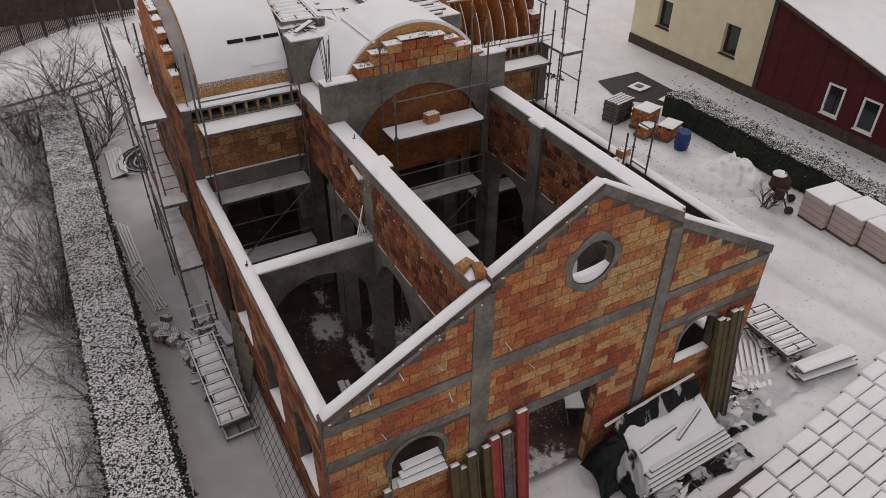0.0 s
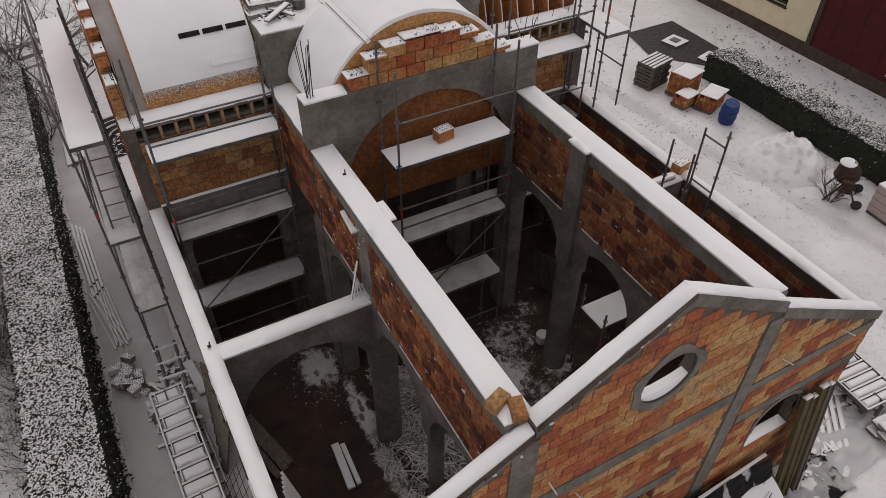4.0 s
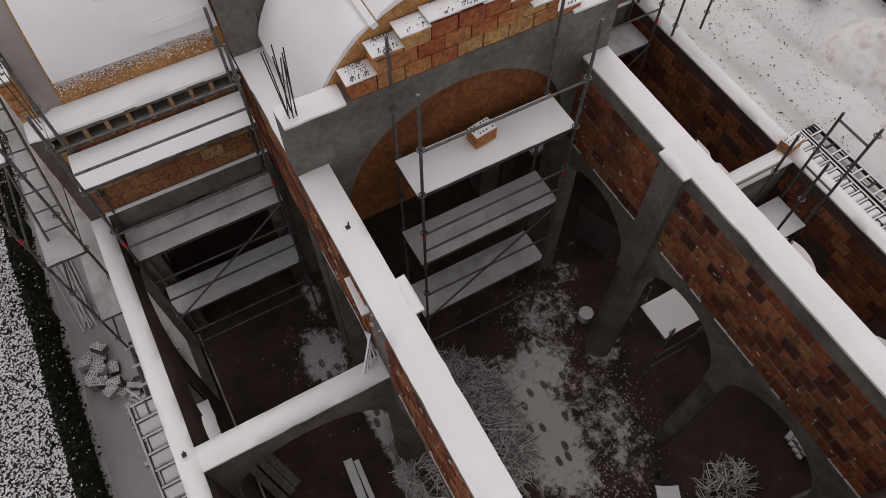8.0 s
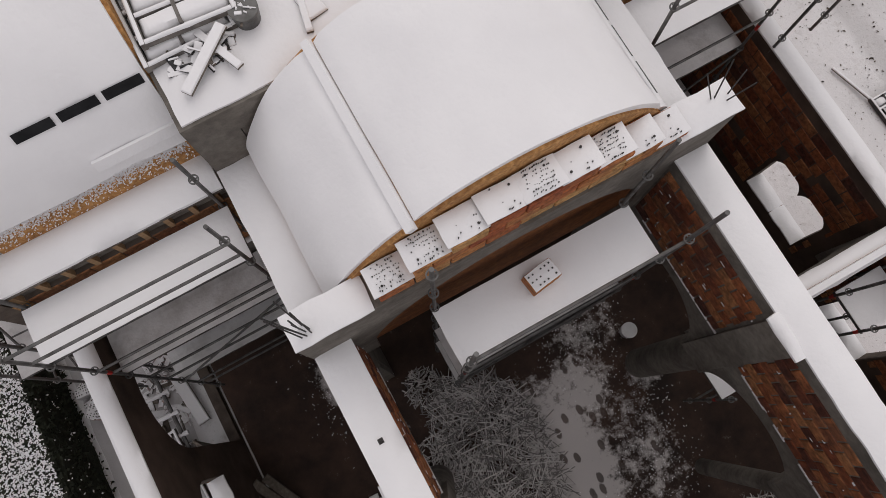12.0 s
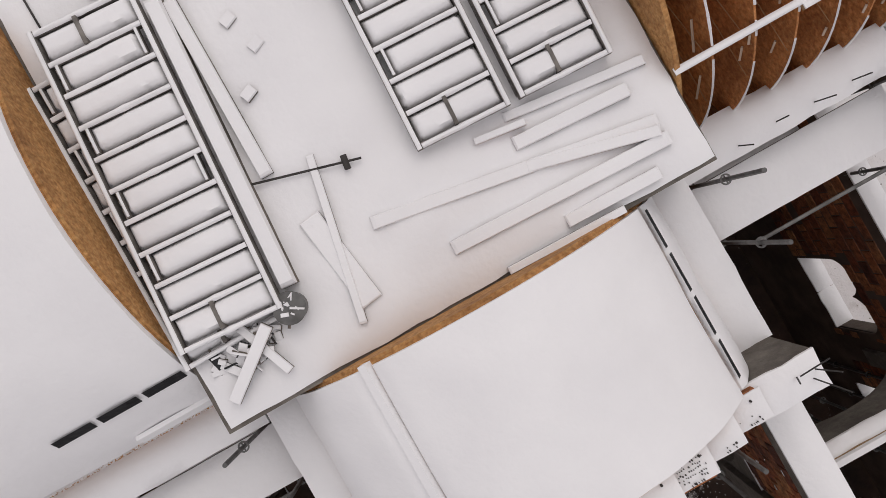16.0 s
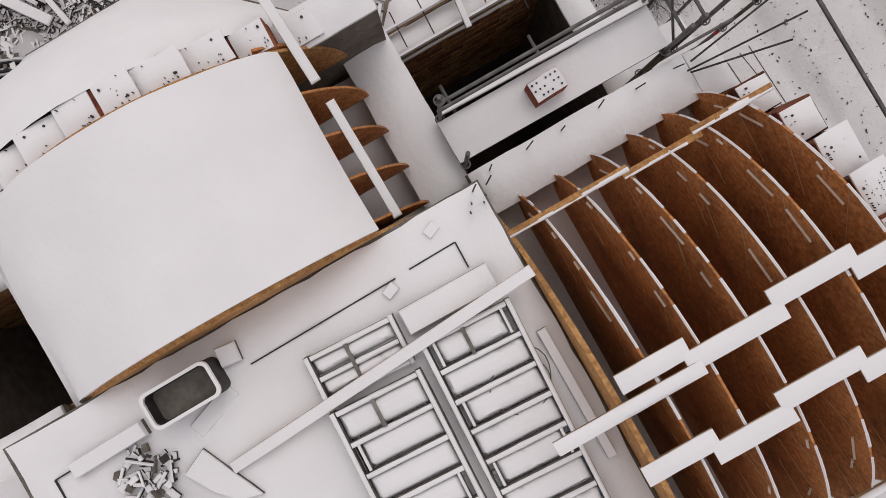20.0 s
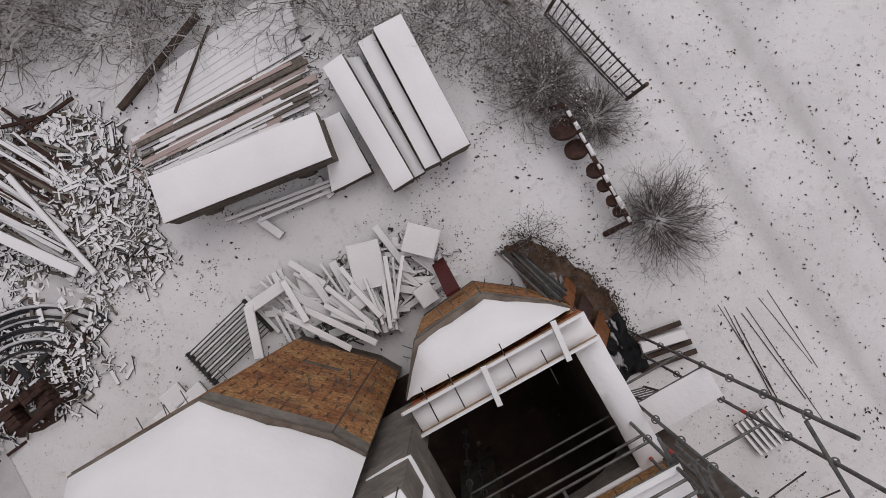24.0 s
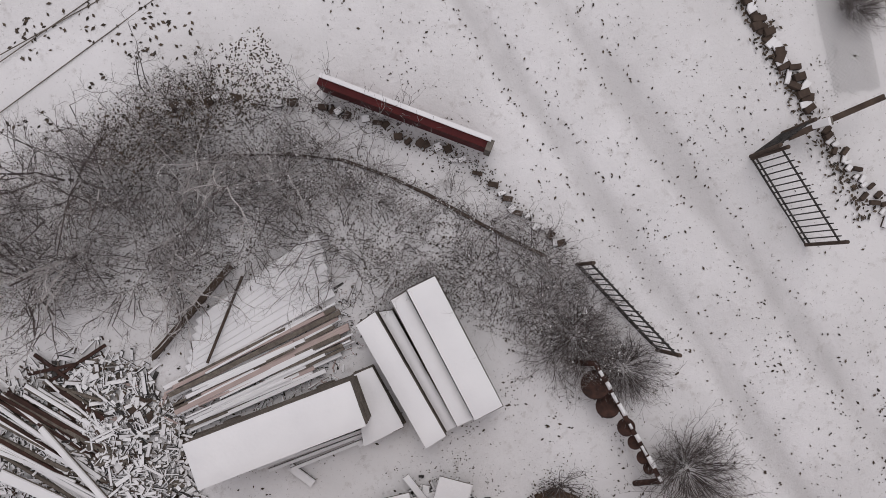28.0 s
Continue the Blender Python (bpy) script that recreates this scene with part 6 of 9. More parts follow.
# edge lines of sheets under the snow, and black plates for slots in the vaults
loop = thing("wire_loop", "thin steel wire loop lying on the snowy panels", "wire")
part("wire", sweep([Vector((9.46 + 0.28 * math.cos(radians(a)), 20.62 + 0.25 * math.sin(radians(a)), S + 0.155 + 0.012 * math.sin(radians(3 * a)))) for a in range(0, 361, 12)], 0.005, 5), STEEL, loop)
for a, b in (((5.34, 21.93), (5.62, 21.94)), ((7.42, 21.97), (8.95, 22.0)), ((9.1, 22.01), (9.58, 22.02)), ((9.585, 22.02), (9.58, 21.76)), ((5.34, 21.93), (5.35, 21.29))):
    lone("sheet_edge", "dark edge of a board showing through the snow", "board", (*a, S + 0.004), (*b, S + 0.004), 0.014, 0.02, DARK_STEEL, "board edges", 0.02)


# vault slots: thin black plates paint the dark of openings between cross pieces
def slots(parent, axis, c0, lo, hi, n, ang, r, c, w):
    bm = bmesh.new()
    step = (hi - lo) / n
    for k in range(n):
        a0, a1 = lo + k * step + 0.03, lo + (k + 1) * step - 0.03
        v = []
        for a, dd in ((a0, -w), (a1, -w), (a1, w), (a0, w)):
            an = radians(ang) + dd / r
            u, z = c0 + (r + 0.115) * math.cos(an), c + (r + 0.115) * math.sin(an)
            v.append(bm.verts.new((u, a, z) if axis == "y" else (a, u, z)))
        bm.faces.new(v)
    bmesh.ops.solidify(bm, geom=bm.faces[:], thickness=0.01)
    part("slot", bm, TARP, parent, "black plate standing in for a dark slot in the boarding")


slots(west, "x", YC, 3.56, 4.96, 3, 140.4, RW, CW, 0.05)
slots(south, "y", XC, SY1 + 0.12, SLAB[2] - 0.06, 4, 35.4, RS, CS, 0.035)

# ---- starter bars and loose blocks on the walls ----
rods("cluster of dark steel starter bars rising from the wall corner", [(5.13 + 0.045 * (i % 3), 15.07 + 0.05 * (i // 3)) for i in range(8)], 7.25, 8.32, 0.2)
rods("short steel starter bars bent over the wall corner", [(9.75 + 0.07 * i, 15.15 + 0.03 * (i % 2)) for i in range(4)], 7.25, 7.75, 0.5, seed=2)
rods("row of steel starter bars along the stepped gable", [(2.22, 17.35 + 0.12 * i) for i in range(8)], 6.3, 7.4, 0.15, seed=3)
rods("steel starter bars at the slab corner", [(9.85 + 0.05 * i, 22.2 + 0.07 * (i % 3)) for i in range(6)], 7.55, 7.85, 0.08, seed=4)
rods("short steel bars standing along the crossing edge", [(10.3 + 0.45 * i, 22.5) for i in range(6)], 6.3, 6.75, 0.1, seed=5)
rods("short steel bars standing along the snowy eaves", [(10.3 + 0.45 * i, 17.3) for i in range(6)], 6.3, 6.75, 0.1, seed=6)
rods("bent steel starter bars on the north wall corner", [(9.75 + 0.09 * i, 24.7 + 0.04 * (i % 2)) for i in range(4)], 7.25, 7.7, 0.5, seed=8)
for (x, y), z in zip(((2.13, 12.88), (5.24, 13.9)), (AISLE, TOP)):
    b = thing("wall_bolt", "small steel bolt sticking out of the snowy wall", "bolt", (x, y, z), 0, "wall bolts")
    part("shaft", tube(bmesh.new(), (0, 0, 0), (0.02, 0.01, 0.2), 0.012, 6), DARK_STEEL, b)
    part("plate", cube(-0.03, 0.03, -0.03, 0.03, 0.1, 0.115), DARK_STEEL, b)
hollow_block((7.63, 14.6, 6.0), 8)
hollow_block((12.8, 12.95, AISLE + 0.05), 10)
hollow_block((11.24, 22.97, 6.49), 3)
lone("plank", "snow-topped timber lying beside the cross beam", "plank", (12.5, 12.8, AISLE + 0.03), (10.35, 12.8, AISLE + 0.03), 0.1, 0.14, TIMBER)
lone("board_offcut", "short snow-topped board on the nave wall", "board", (5.02, 13.5, 5.9), (5.0, 12.95, 5.82), 0.16, 0.09, TIMBER)
for k in range(4):
    lone("prop_tube", "thin steel tube leaning at the nave wall", "tube", (4.72 + 0.08 * k, 12.78 + 0.04 * k, 4.46), (5.0, 13.0 + 0.1 * k, 5.15 - 0.18 * k), 0.03, 0.03, STEEL, "tubes at the wall")

for x, y, rz in ((5.1, 8.5, 20), (5.25, 8.28, 75)):
    b = thing("clay_block", "broken orange clay block lying on the wall end", "brick", (x, y, TOP + 0.02), rz, "broken blocks")
    part("body", cube(-0.17, 0.15, -0.1, 0.1, 0, 0.16, 0.01), BRICK_TAN, b)

# ---- scaffolds ----
scaffold("tube scaffold in the nave with three snowy decks", 6.42, 8.95, 14.13, 14.9, G, 8.0, (5.95, 4.0, 2.0), ((6.95, 0), (4.95, 0), (4.45, 0), (2.9, 0), (0.8, 0)))
scaffold("tube scaffold in the west aisle with snowy decks", 2.37, 4.83, 16.39, 17.14, G, 7.6, (6.03, 4.02, 1.93), ((6.9, 0), (6.4, 0), (4.9, 0), (4.5, 0), (3.3, 0), (2.6, 0), (0.7, 0), (1.2, 0)))
scaffold("tube scaffold in the east aisle with snowy decks", 10.25, 12.6, 16.39, 17.1, G, 7.6, (6.03, 4.02, 1.93), ((6.9, 0), (4.9, 0), (2.6, 0), (0.7, 0)))
scaffold("low tube scaffold under the east arcade with one deck", 10.2, 11.3, 11.68, 12.5, G, 2.2, (1.75,), ((0.2, 0), (0.9, 0)))
scaffold("tube scaffold at the east aisle wall with one deck", 11.8, 12.68, 11.88, 12.48, G, 5.9, (3.64,), ((4.6, 1), (5.75, 1)), along="y")
scaffold("slender tube scaffold on the east wall head", 12.75, 13.5, 16.05, 17.1, 4.3, 8.6, (6.4,), ((5.4, 1), (7.4, 1), (7.9, 0)), along="y")
scaffold("long tube scaffold along the west wall with snowy decks", 1.02, 1.68, 17.1, 23.1, G, 7.8, (6.4, 4.0, 1.9), ((7.4, 0), (5.0, 0), (3.0, 0), (0.9, 0), (6.9, 0), (4.5, 0)), along="y", posts=3)
scaffold("tube scaffold over the open corner room with snowy deck", 10.12, 12.6, 22.7, 23.26, 0, 7.3, (6.45,), ((7.25, 1), (6.9, 1), (5.2, 1), (5.5, 1), (4.4, 1), (3.9, 1)), braces=False)
scaffold("tube scaffold outside the corner room, mostly bare", 12.86, 13.96, 22.72, 23.28, G, 7.9, (4.0,), ((5.4, 0), (3.0, 1)), along="x")
t = thing("guard_frame", "steel end guard frame closing the scaffold deck", "guard rail")
for y in (22.72, 23.38):
    part("post", tube(bmesh.new(), (12.74, y, 6.3), (12.74, y, 7.35), 0.022, 8), STEEL, t)
for z in (6.75, 7.3):
    part("rail", tube(bmesh.new(), (12.74, 22.72, z), (12.74, 23.38, z), 0.02, 8), STEEL, t)
part("brace", tube(bmesh.new(), (12.74, 22.75, 6.4), (12.74, 23.35, 7.25), 0.016, 8), STEEL, t)
lone("plank", "snow-topped steel toe board along the scaffold", "plank", (10.12, 23.3, 6.49), (12.65, 23.25, 6.49), 0.07, 0.09, STEEL)
for x in (10.3, 11.4, 12.6):
    t = thing("scaffold_bracket", "short steel bracket at the deck edge", "bracket", group="scaffold brackets")
    part("arm", tube(bmesh.new(), (x, 23.2, 6.395), (x, 23.58, 6.395), 0.02, 8), STEEL, t)
t = thing("scaffold_tube", "long loose scaffold tube stretching past the east gable", "tube")
part("tube", tube(bmesh.new(), (13.9, 23.25, 7.05), (14.08, 18.8, 6.9), 0.024, 8), STEEL, t)
for k, (a, b) in enumerate((((12.7, 22.45, 6.62), (13.75, 22.62, 6.7)), ((12.62, 22.38, 6.62), (13.95, 22.3, 6.75)), ((12.65, 22.35, 6.6), (13.7, 22.12, 6.7)))):
    t = thing("scaffold_tube", "thin steel bar jutting out past the gable shoulder", "rebar", group="loose bars")
    part("bar", tube(bmesh.new(), a, b, 0.011, 6), DARK_STEEL, t)
ladder("steel ladder leaning between two scaffold decks", (1.4, 17.5, 4.03), (1.45, 19.3, 6.4))
ladder("steel ladder standing in the open scaffold bay", (13.3, 22.55, 1.0), (13.4, 22.95, 4.0), 0.42, 10)
t = thing("ladder_stack", "stacked snowy scaffold frames lying below the scaffold", "frames", (1.0, 14.9, G), 88)
for k, off in enumerate((0.0, 0.42)):
    part("rail", tube(bmesh.new(), (0, -off, 0.5), (2.3, -off, 0.9), 0.04, 8), STEEL, t)
for i in range(6):
    part("cross_tube", tube(bmesh.new(), (0.1 + 0.42 * i, 0.12, 0.52 + 0.073 * i), (0.1 + 0.42 * i, -0.54, 0.52 + 0.073 * i), 0.045, 8), THIN_SNOW, t, "snow-coated cross tube")
scrap_heap("frame_rubble", "rubble and snow heaped under the frames", 0.85, 15.9, G, 0.5, 1.0, 50, 0.2, 15, [CONCRETE, OLD_TIMBER], 0.5, 0.2)
scrap_heap("frame_support", "stacked offcuts holding up the frames", 0.8, 16.0, G, 0.25, 0.9, 30, 0.35, 16, [OLD_TIMBER], 0.4, 0.8)
# props of the coping boards on the north-east corner wall
for k, (x0, x1, y) in enumerate(((9.95, 12.78, 24.72), (9.95, 12.75, 25.1))):
    lone("form_board", "snow-topped form board along the wall head", "board", (x0, y - 0.2, 4.55), (x1, y - 0.2, 4.6), 0.035, 0.2, TIMBER, "form boards")
for x, y in ((11.18, 24.38), (12.28, 24.45)):
    lone("clamp", "snow-coated clamp across the wall head", "clamp", (x, y, 4.76), (x + 0.06, y + 0.58, 4.8), 0.08, 0.07, OLD_TIMBER, "wall clamps")
for x, y in ((10.35, 24.9), (10.75, 24.88), (11.55, 24.9), (12.0, 24.55)):
    lone("tie_rod", "thin steel tie rod through the form boards", "rod", (x, y - 0.32, 4.7), (x + 0.02, y + 0.2, 4.72), 0.016, 0.016, DARK_STEEL, "tie rods", 0.05)
# north vault: loose boards over the bare ribs
lone("plank", "snow-topped board lying on the bare ribs", "plank", (9.24, 22.5, 7.33), (9.22, 23.75, 7.45), 0.09, 0.06, TIMBER, "boards on ribs")
lone("plank", "snow-topped board reaching over the block gable", "plank", (9.2, 23.95, 7.5), (9.15, 25.0, 7.6), 0.1, 0.06, TIMBER, "boards on ribs")


# ---- inside, on the floor ----
FLOOR = -0.345


def stick_heap(label, cx, cy, z, rx, ry, count, length, seed, r=0.011):
    """Offcuts of thin bars lying crosswise in a heap."""
    rb_ = random.Random(seed)
    tw = Twigs()
    for _ in range(count):
        a, d = rb_.random() * 6.283, math.sqrt(rb_.random())
        x, y = cx + rx * d * math.cos(a), cy + ry * d * math.sin(a)
        zz = z + 0.03 + 0.3 * (1 - d) * rb_.random()
        an, l = rb_.random() * 3.1416, length * (0.5 + rb_.random())
        dv = Vector((math.cos(an), math.sin(an), rb_.gauss(0, 0.12))) * l / 2
        c = Vector((x, y, zz))
        tw.shoot(c - dv, c + dv, r, r)
    ob = new("stick_heap", tw.mesh("stick_heap", STICK))
    return tagged(ob, label, "debris", kind="stuff")


PATH_SNOW = material("trodden_snow", [(0.3, (0.50, 0.485, 0.485)), (0.7, (0.61, 0.595, 0.595))], 1.5, 0.85, 0.35, 25, stain=(0.42, 0.40, 0.395), stain_scale=3.0, stain_amount=0.5)
STICK = material("grey_sticks", [(0.3, (0.2, 0.185, 0.178)), (0.7, (0.66, 0.63, 0.615))], 3, 0.9, 0.2, 30, "island", 0.2)
stick_heap("heap of grey lath and bar offcuts on the nave floor", 6.45, 12.6, FLOOR, 1.1, 1.75, 1500, 0.5, 11)
stick_heap("small heap of short offcuts by the scaffold foot", 5.85, 14.35, FLOOR, 0.4, 0.45, 220, 0.16, 14)
stick_heap("bar offcuts around the column foot", 5.25, 12.0, FLOOR, 0.5, 1.5, 300, 0.35, 12)
stick_heap("short bar offcuts near the east arcade", 10.3, 9.1, FLOOR, 0.6, 0.4, 160, 0.35, 13)
def floor_crumbs(r_):
    k = r_.randrange(4)
    cx, cy, rx, ry = ((8.9, 13.9, 0.8, 0.9), (9.3, 11.6, 0.7, 1.2), (8.2, 10.0, 0.9, 0.8), (4.5, 15.2, 0.6, 0.8))[k]
    return (cx + rx * r_.gauss(0, 0.6), cy + ry * r_.gauss(0, 0.6), FLOOR + 0.03), 0.85


tagged(leaf_cloud(1500, 505, floor_crumbs, 0.016, SNOW, "floor_crumbs"), "crumbs of frozen snow scattered over the earth floor", "snow", kind="stuff")
for k, (x, y) in enumerate(((2.95, 13.15), (2.8, 13.05), (2.62, 12.95))):
    lone("plank", "dark weathered plank leaning in the aisle corner", "plank", (x, y, FLOOR), (x - 0.5 - 0.03 * k, y + 1.25 + 0.1 * k, 0.2 + 0.14 * k), 0.16, 0.06, OLD_TIMBER, "leaning planks", 0.0, 0.0, OLD_TIMBER)
b = thing("white_bucket", "white plastic bucket standing on the dark floor", "bucket", (9.92, 13.4, FLOOR))
part("bucket_wall", tube(bmesh.new(), (0, 0, 0), (0, 0, 0.3), 0.13, 18, 0.16), THIN_SNOW, b)
scrap_heap("wall_rubble", "plaster rubble and offcuts outside the arched doorway", 1.35, 16.9, G, 0.45, 0.8, 90, 0.2, 19, [CONCRETE, OLD_TIMBER, PINK_BOARD], 0.4, 0.2)
lone("plank", "snow-covered plank lying outside the arched doorway", "plank", (1.62, 17.05, G + 0.1), (1.76, 15.9, G + 0.1), 0.24, 0.1, OLD_TIMBER)
lone("plank", "pale plank lying on the aisle floor", "plank", (3.92, 11.9, FLOOR), (4.0, 13.1, FLOOR), 0.18, 0.1)
lone("plank", "second pale plank beside it on the floor", "plank", (4.1, 11.9, FLOOR), (4.15, 13.0, FLOOR), 0.11, 0.14)
for k in range(5):
    lone("pipe", "grey pipe leaning against the west wall inside", "pipe", (2.75 + 0.1 * k, 10.2 + 0.1 * k, FLOOR), (2.52 + 0.02 * k, 11.7 + 0.1 * k, 1.2), 0.06, 0.06, OLD_TIMBER, "leaning pipes")
t = thing("mesh_panel", "grey mesh panel leaning upright in the east aisle", "mesh")
for i in range(15):
    f = i / 14
    x, y = 11.32 - 0.36 * f, 14.35 + 0.95 * f
    part("wire", tube(bmesh.new(), (x, y, FLOOR), (x - 0.12, y - 0.02, 1.0), 0.013, 4), STEEL, t)
    part("wire", tube(bmesh.new(), (11.32 - 0.12 * f, 14.35, FLOOR + 1.34 * f), (10.96 - 0.12 * f, 15.3, FLOOR + 1.34 * f), 0.013, 4), STEEL, t)
for k in range(7):
    lone("log", "short round log stacked by the east wall", "log", (11.9 + 0.02 * k, 8.8 + 0.13 * (k % 4), FLOOR + 0.12 * (k // 4)), (12.35, 8.9 + 0.13 * (k % 4), FLOOR + 0.12 * (k // 4)), 0.11, 0.11, OLD_TIMBER, "stacked logs")
barrow = thing("wheelbarrow", "steel wheelbarrow with snow lying in its tray", "wheelbarrow", (8.95, 9.3, FLOOR), 62)
bm = bmesh.new()
rim = [bm.verts.new(v) for v in ((-0.42, -0.3, 0.62), (0.46, -0.26, 0.58), (0.46, 0.26, 0.58), (-0.42, 0.3, 0.62))]
pan = [bm.verts.new(v) for v in ((-0.25, -0.2, 0.36), (0.2, -0.18, 0.34), (0.2, 0.18, 0.34), (-0.25, 0.2, 0.36))]
bm.faces.new(pan)
for i in range(4):
    bm.faces.new((rim[i], rim[(i + 1) % 4], pan[(i + 1) % 4], pan[i]))
bmesh.ops.solidify(bm, geom=bm.faces[:], thickness=0.012)
part("tray", bm, STEEL, barrow)
part("tray_snow", snow_patch((-0.34, -0.24, 0.5), (0.36, -0.22, 0.48), (0.36, 0.22, 0.48), (-0.34, 0.24, 0.5), 0.07), SNOW, barrow, "snow lying in the tray")
part("wheel", tube(bmesh.new(), (0.52, -0.045, 0.19), (0.52, 0.045, 0.19), 0.19, 18), DARK_STEEL, barrow)
for sy in (-1, 1):
    part("handle", tube(bmesh.new(), (0.52, 0.09 * sy, 0.19), (-0.95, 0.29 * sy, 0.62), 0.02, 8), STEEL, barrow)
    part("leg", tube(bmesh.new(), (-0.3, 0.2 * sy, 0.42), (-0.38, 0.22 * sy, 0.0), 0.018, 8), STEEL, barrow)

# ---- west yard ----
hedge("hedge", "long clipped evergreen hedge dusted with snow", -1.85, -0.4, 2.0, 33.0, 1.5, 21, 34000, snow_count=29000)
frame_panel("snowy steel wall panel leaning on others by the scaffold", (1.47, 12.75, 0.02), 91.5, 3.25, 0.78, 9, "formwork panels", tilt=-4)
frame_panel("steel wall panel lying under another in the yard", (1.62, 12.6, G + 0.04), 92.5, 3.1, 0.85, 8, "formwork panels", tilt=-2, fill=False)
scrap_heap("panel_support", "offcuts holding up the leaning panel", 0.95, 14.7, G, 0.4, 1.2, 24, 0.4, 22, [OLD_TIMBER], 0.4, 0.32)
for k in range(7):
    lone("steel_beam", "snow-dusted steel bar in a bundle by the hedge", "bar", (-0.1 + 0.09 * (k % 4), 20.6 + 0.1 * k, G + 0.04 + 0.07 * (k // 4)), (-0.22 + 0.1 * (k % 4), 24.2 - 0.15 * k, G + 0.04 + 0.07 * (k // 4)), 0.07, 0.07, STEEL, "bar bundle", 0.4)
for k in range(9):
    lone("steel_bar", "thin steel bar of a tangled bundle by the hedge", "bar", (0.1 + 0.05 * k, 18.4 + 0.1 * (k % 3), G + 0.05 + 0.02 * (k % 4)), (-0.25 + 0.06 * ((k * 5) % 9), 20.6 + 0.1 * (k % 4), G + 0.06), 0.03, 0.03, STEEL, "thin bars", 0.4)
for k in range(20):
    rbk = random.Random(50 + k)
    hollow_block((0.05 + 0.5 * rbk.random() - 0.1, 16.6 + 1.2 * rbk.random(), G + 0.0 + (0.2 if k > 9 else 0)), 180 * rbk.random(), "broken grey snow-covered block in a heap by the hedge", 0.3, 0.2, 0.16, 20 * rbk.random(), (CONCRETE, PINK_BOARD, THIN_SNOW)[k % 3])
for k in range(5):
    lone("sheet_metal", "curved sheet under snow beside the hedge", "sheet", (0.15 + 0.13 * k, 27.5, G + 0.02 + 0.03 * k), (0.2 + 0.13 * k, 30.0, G + 0.02 + 0.03 * k), 0.13, 0.08, STEEL, "sheets by the hedge", 0.5)
mesh = thing("reinforcing_mesh", "steel reinforcing mesh leaning along the west wall", "mesh")
for i in range(22):
    y = 8.0 + 0.25 * i
    part("wire", tube(bmesh.new(), (1.45, y, G + 0.02), (1.98, y + 0.05, 0.5), 0.007, 4), DARK_STEEL, mesh)
for i in range(6):
    f = i / 5
    part("wire", tube(bmesh.new(), (1.45 + 0.53 * f, 8.0, G + 0.02 + 0.88 * f), (1.45 + 0.53 * f, 13.3, G + 0.02 + 0.88 * f), 0.007, 4), DARK_STEEL, mesh)
for k in range(6):
    lone("leaning_board", "weathered board leaning against the west wall", "board", (1.62 + 0.04 * k, 13.7 + 0.32 * k, G), (1.98, 13.8 + 0.32 * k, 1.0 + 0.15 * (k % 3)), 0.24, 0.05, OLD_TIMBER, "leaning boards", 0.1)

bm = bmesh.new()
prev = None
for i in range(120):
    y = 1.0 + 0.27 * i
    xs_ = [-0.25 + 1.75 * k / 6 + 0.08 * noise.noise(Vector((k * 3, y, 1))) for k in range(7)]
    row = [bm.verts.new((x, y, ground_height(x, y) + 0.015)) for x in xs_]
    if prev:
        for k in range(6):
            bm.faces.new((prev[k], prev[k + 1], row[k + 1], row[k]))
    prev = row
tagged(part("path", bm, PATH_SNOW, smooth=True), "trodden grey snow path between hedge and wall", "path", kind="structure")
rb = random.Random(77)
proto = [shrub("bare_shrub", "bare dark shrub in the snowy meadow", "shrub", (-3.0, 13.0, G), 1.7, 26, 3, 100, r=0.010, base=0.6, pale_share=0.1, group="meadow shrubs"),
         shrub("bare_shrub", "bare dark shrub in the snowy meadow", "shrub", (-4.2, 17.5, G), 2.1, 22, 3, 101, r=0.012, base=0.6, pale_share=0.1, group="meadow shrubs"),
         shrub("bare_shrub", "low tangled shrub beside the hedge", "shrub", (-2.5, 20.5, G), 1.3, 30, 3, 102, open_=0.9, r=0.011, base=0.8, pale_share=0.1, group="meadow shrubs")]
for k in range(46):
    x, y = -2.2 - 6.5 * rb.random() ** 1.3, 8 + 25 * rb.random()
    copy_thing(proto[k % 3], pose(x, y, G, 0, 0, 360 * rb.random()) @ Matrix.Scale(0.6 + 0.6 * rb.random(), 4))
for k in range(22):
    copy_thing(proto[2], pose(-1.85 + 0.2 * rb.random(), 7.5 + 1.15 * k + 0.5 * rb.random(), G, 0, 0, 360 * rb.random()) @ Matrix.Scale(0.5 + 0.3 * rb.random(), 4))
tree = shrub("bare_tree", "small bare tree with dark spreading branches", "tree", (0.6, 32.0, G), 3.6, 10, 4, 103, open_=0.8, r=0.034, base=0.2, group="roadside trees")
copy_thing(tree, pose(-0.9, 36.5, G, 0, 0, 70) @ Matrix.Scale(0.9, 4))
copy_thing(tree, pose(-1.6, 33.4, G, 0, 0, 200) @ Matrix.Scale(0.75, 4))
for x, y, rz, k in ((1.9, 34.5, 130, 0.8), (-0.3, 29.6, 20, 0.6), (-1.2, 31.0, 310, 0.7), (0.2, 30.6, 95, 0.55), (-2.4, 32.2, 45, 0.7), (-1.0, 28.2, 160, 0.5)):
    copy_thing(tree, pose(x, y, G, 0, 0, rz) @ Matrix.Scale(k, 4))


def grass_spot(x0, x1, y0, y1):
    def f(r_):
        return (x0 + (x1 - x0) * r_.random(), y0 + (y1 - y0) * r_.random(), G + 0.04 + 0.05 * r_.random()), 0.3
    return f


tagged(leaf_cloud(9000, 61, grass_spot(-9, -1.8, 4, 33), 0.03, LITTER, "meadow_grass"), "dead grass tufts poking through the meadow snow", "grass", kind="stuff")

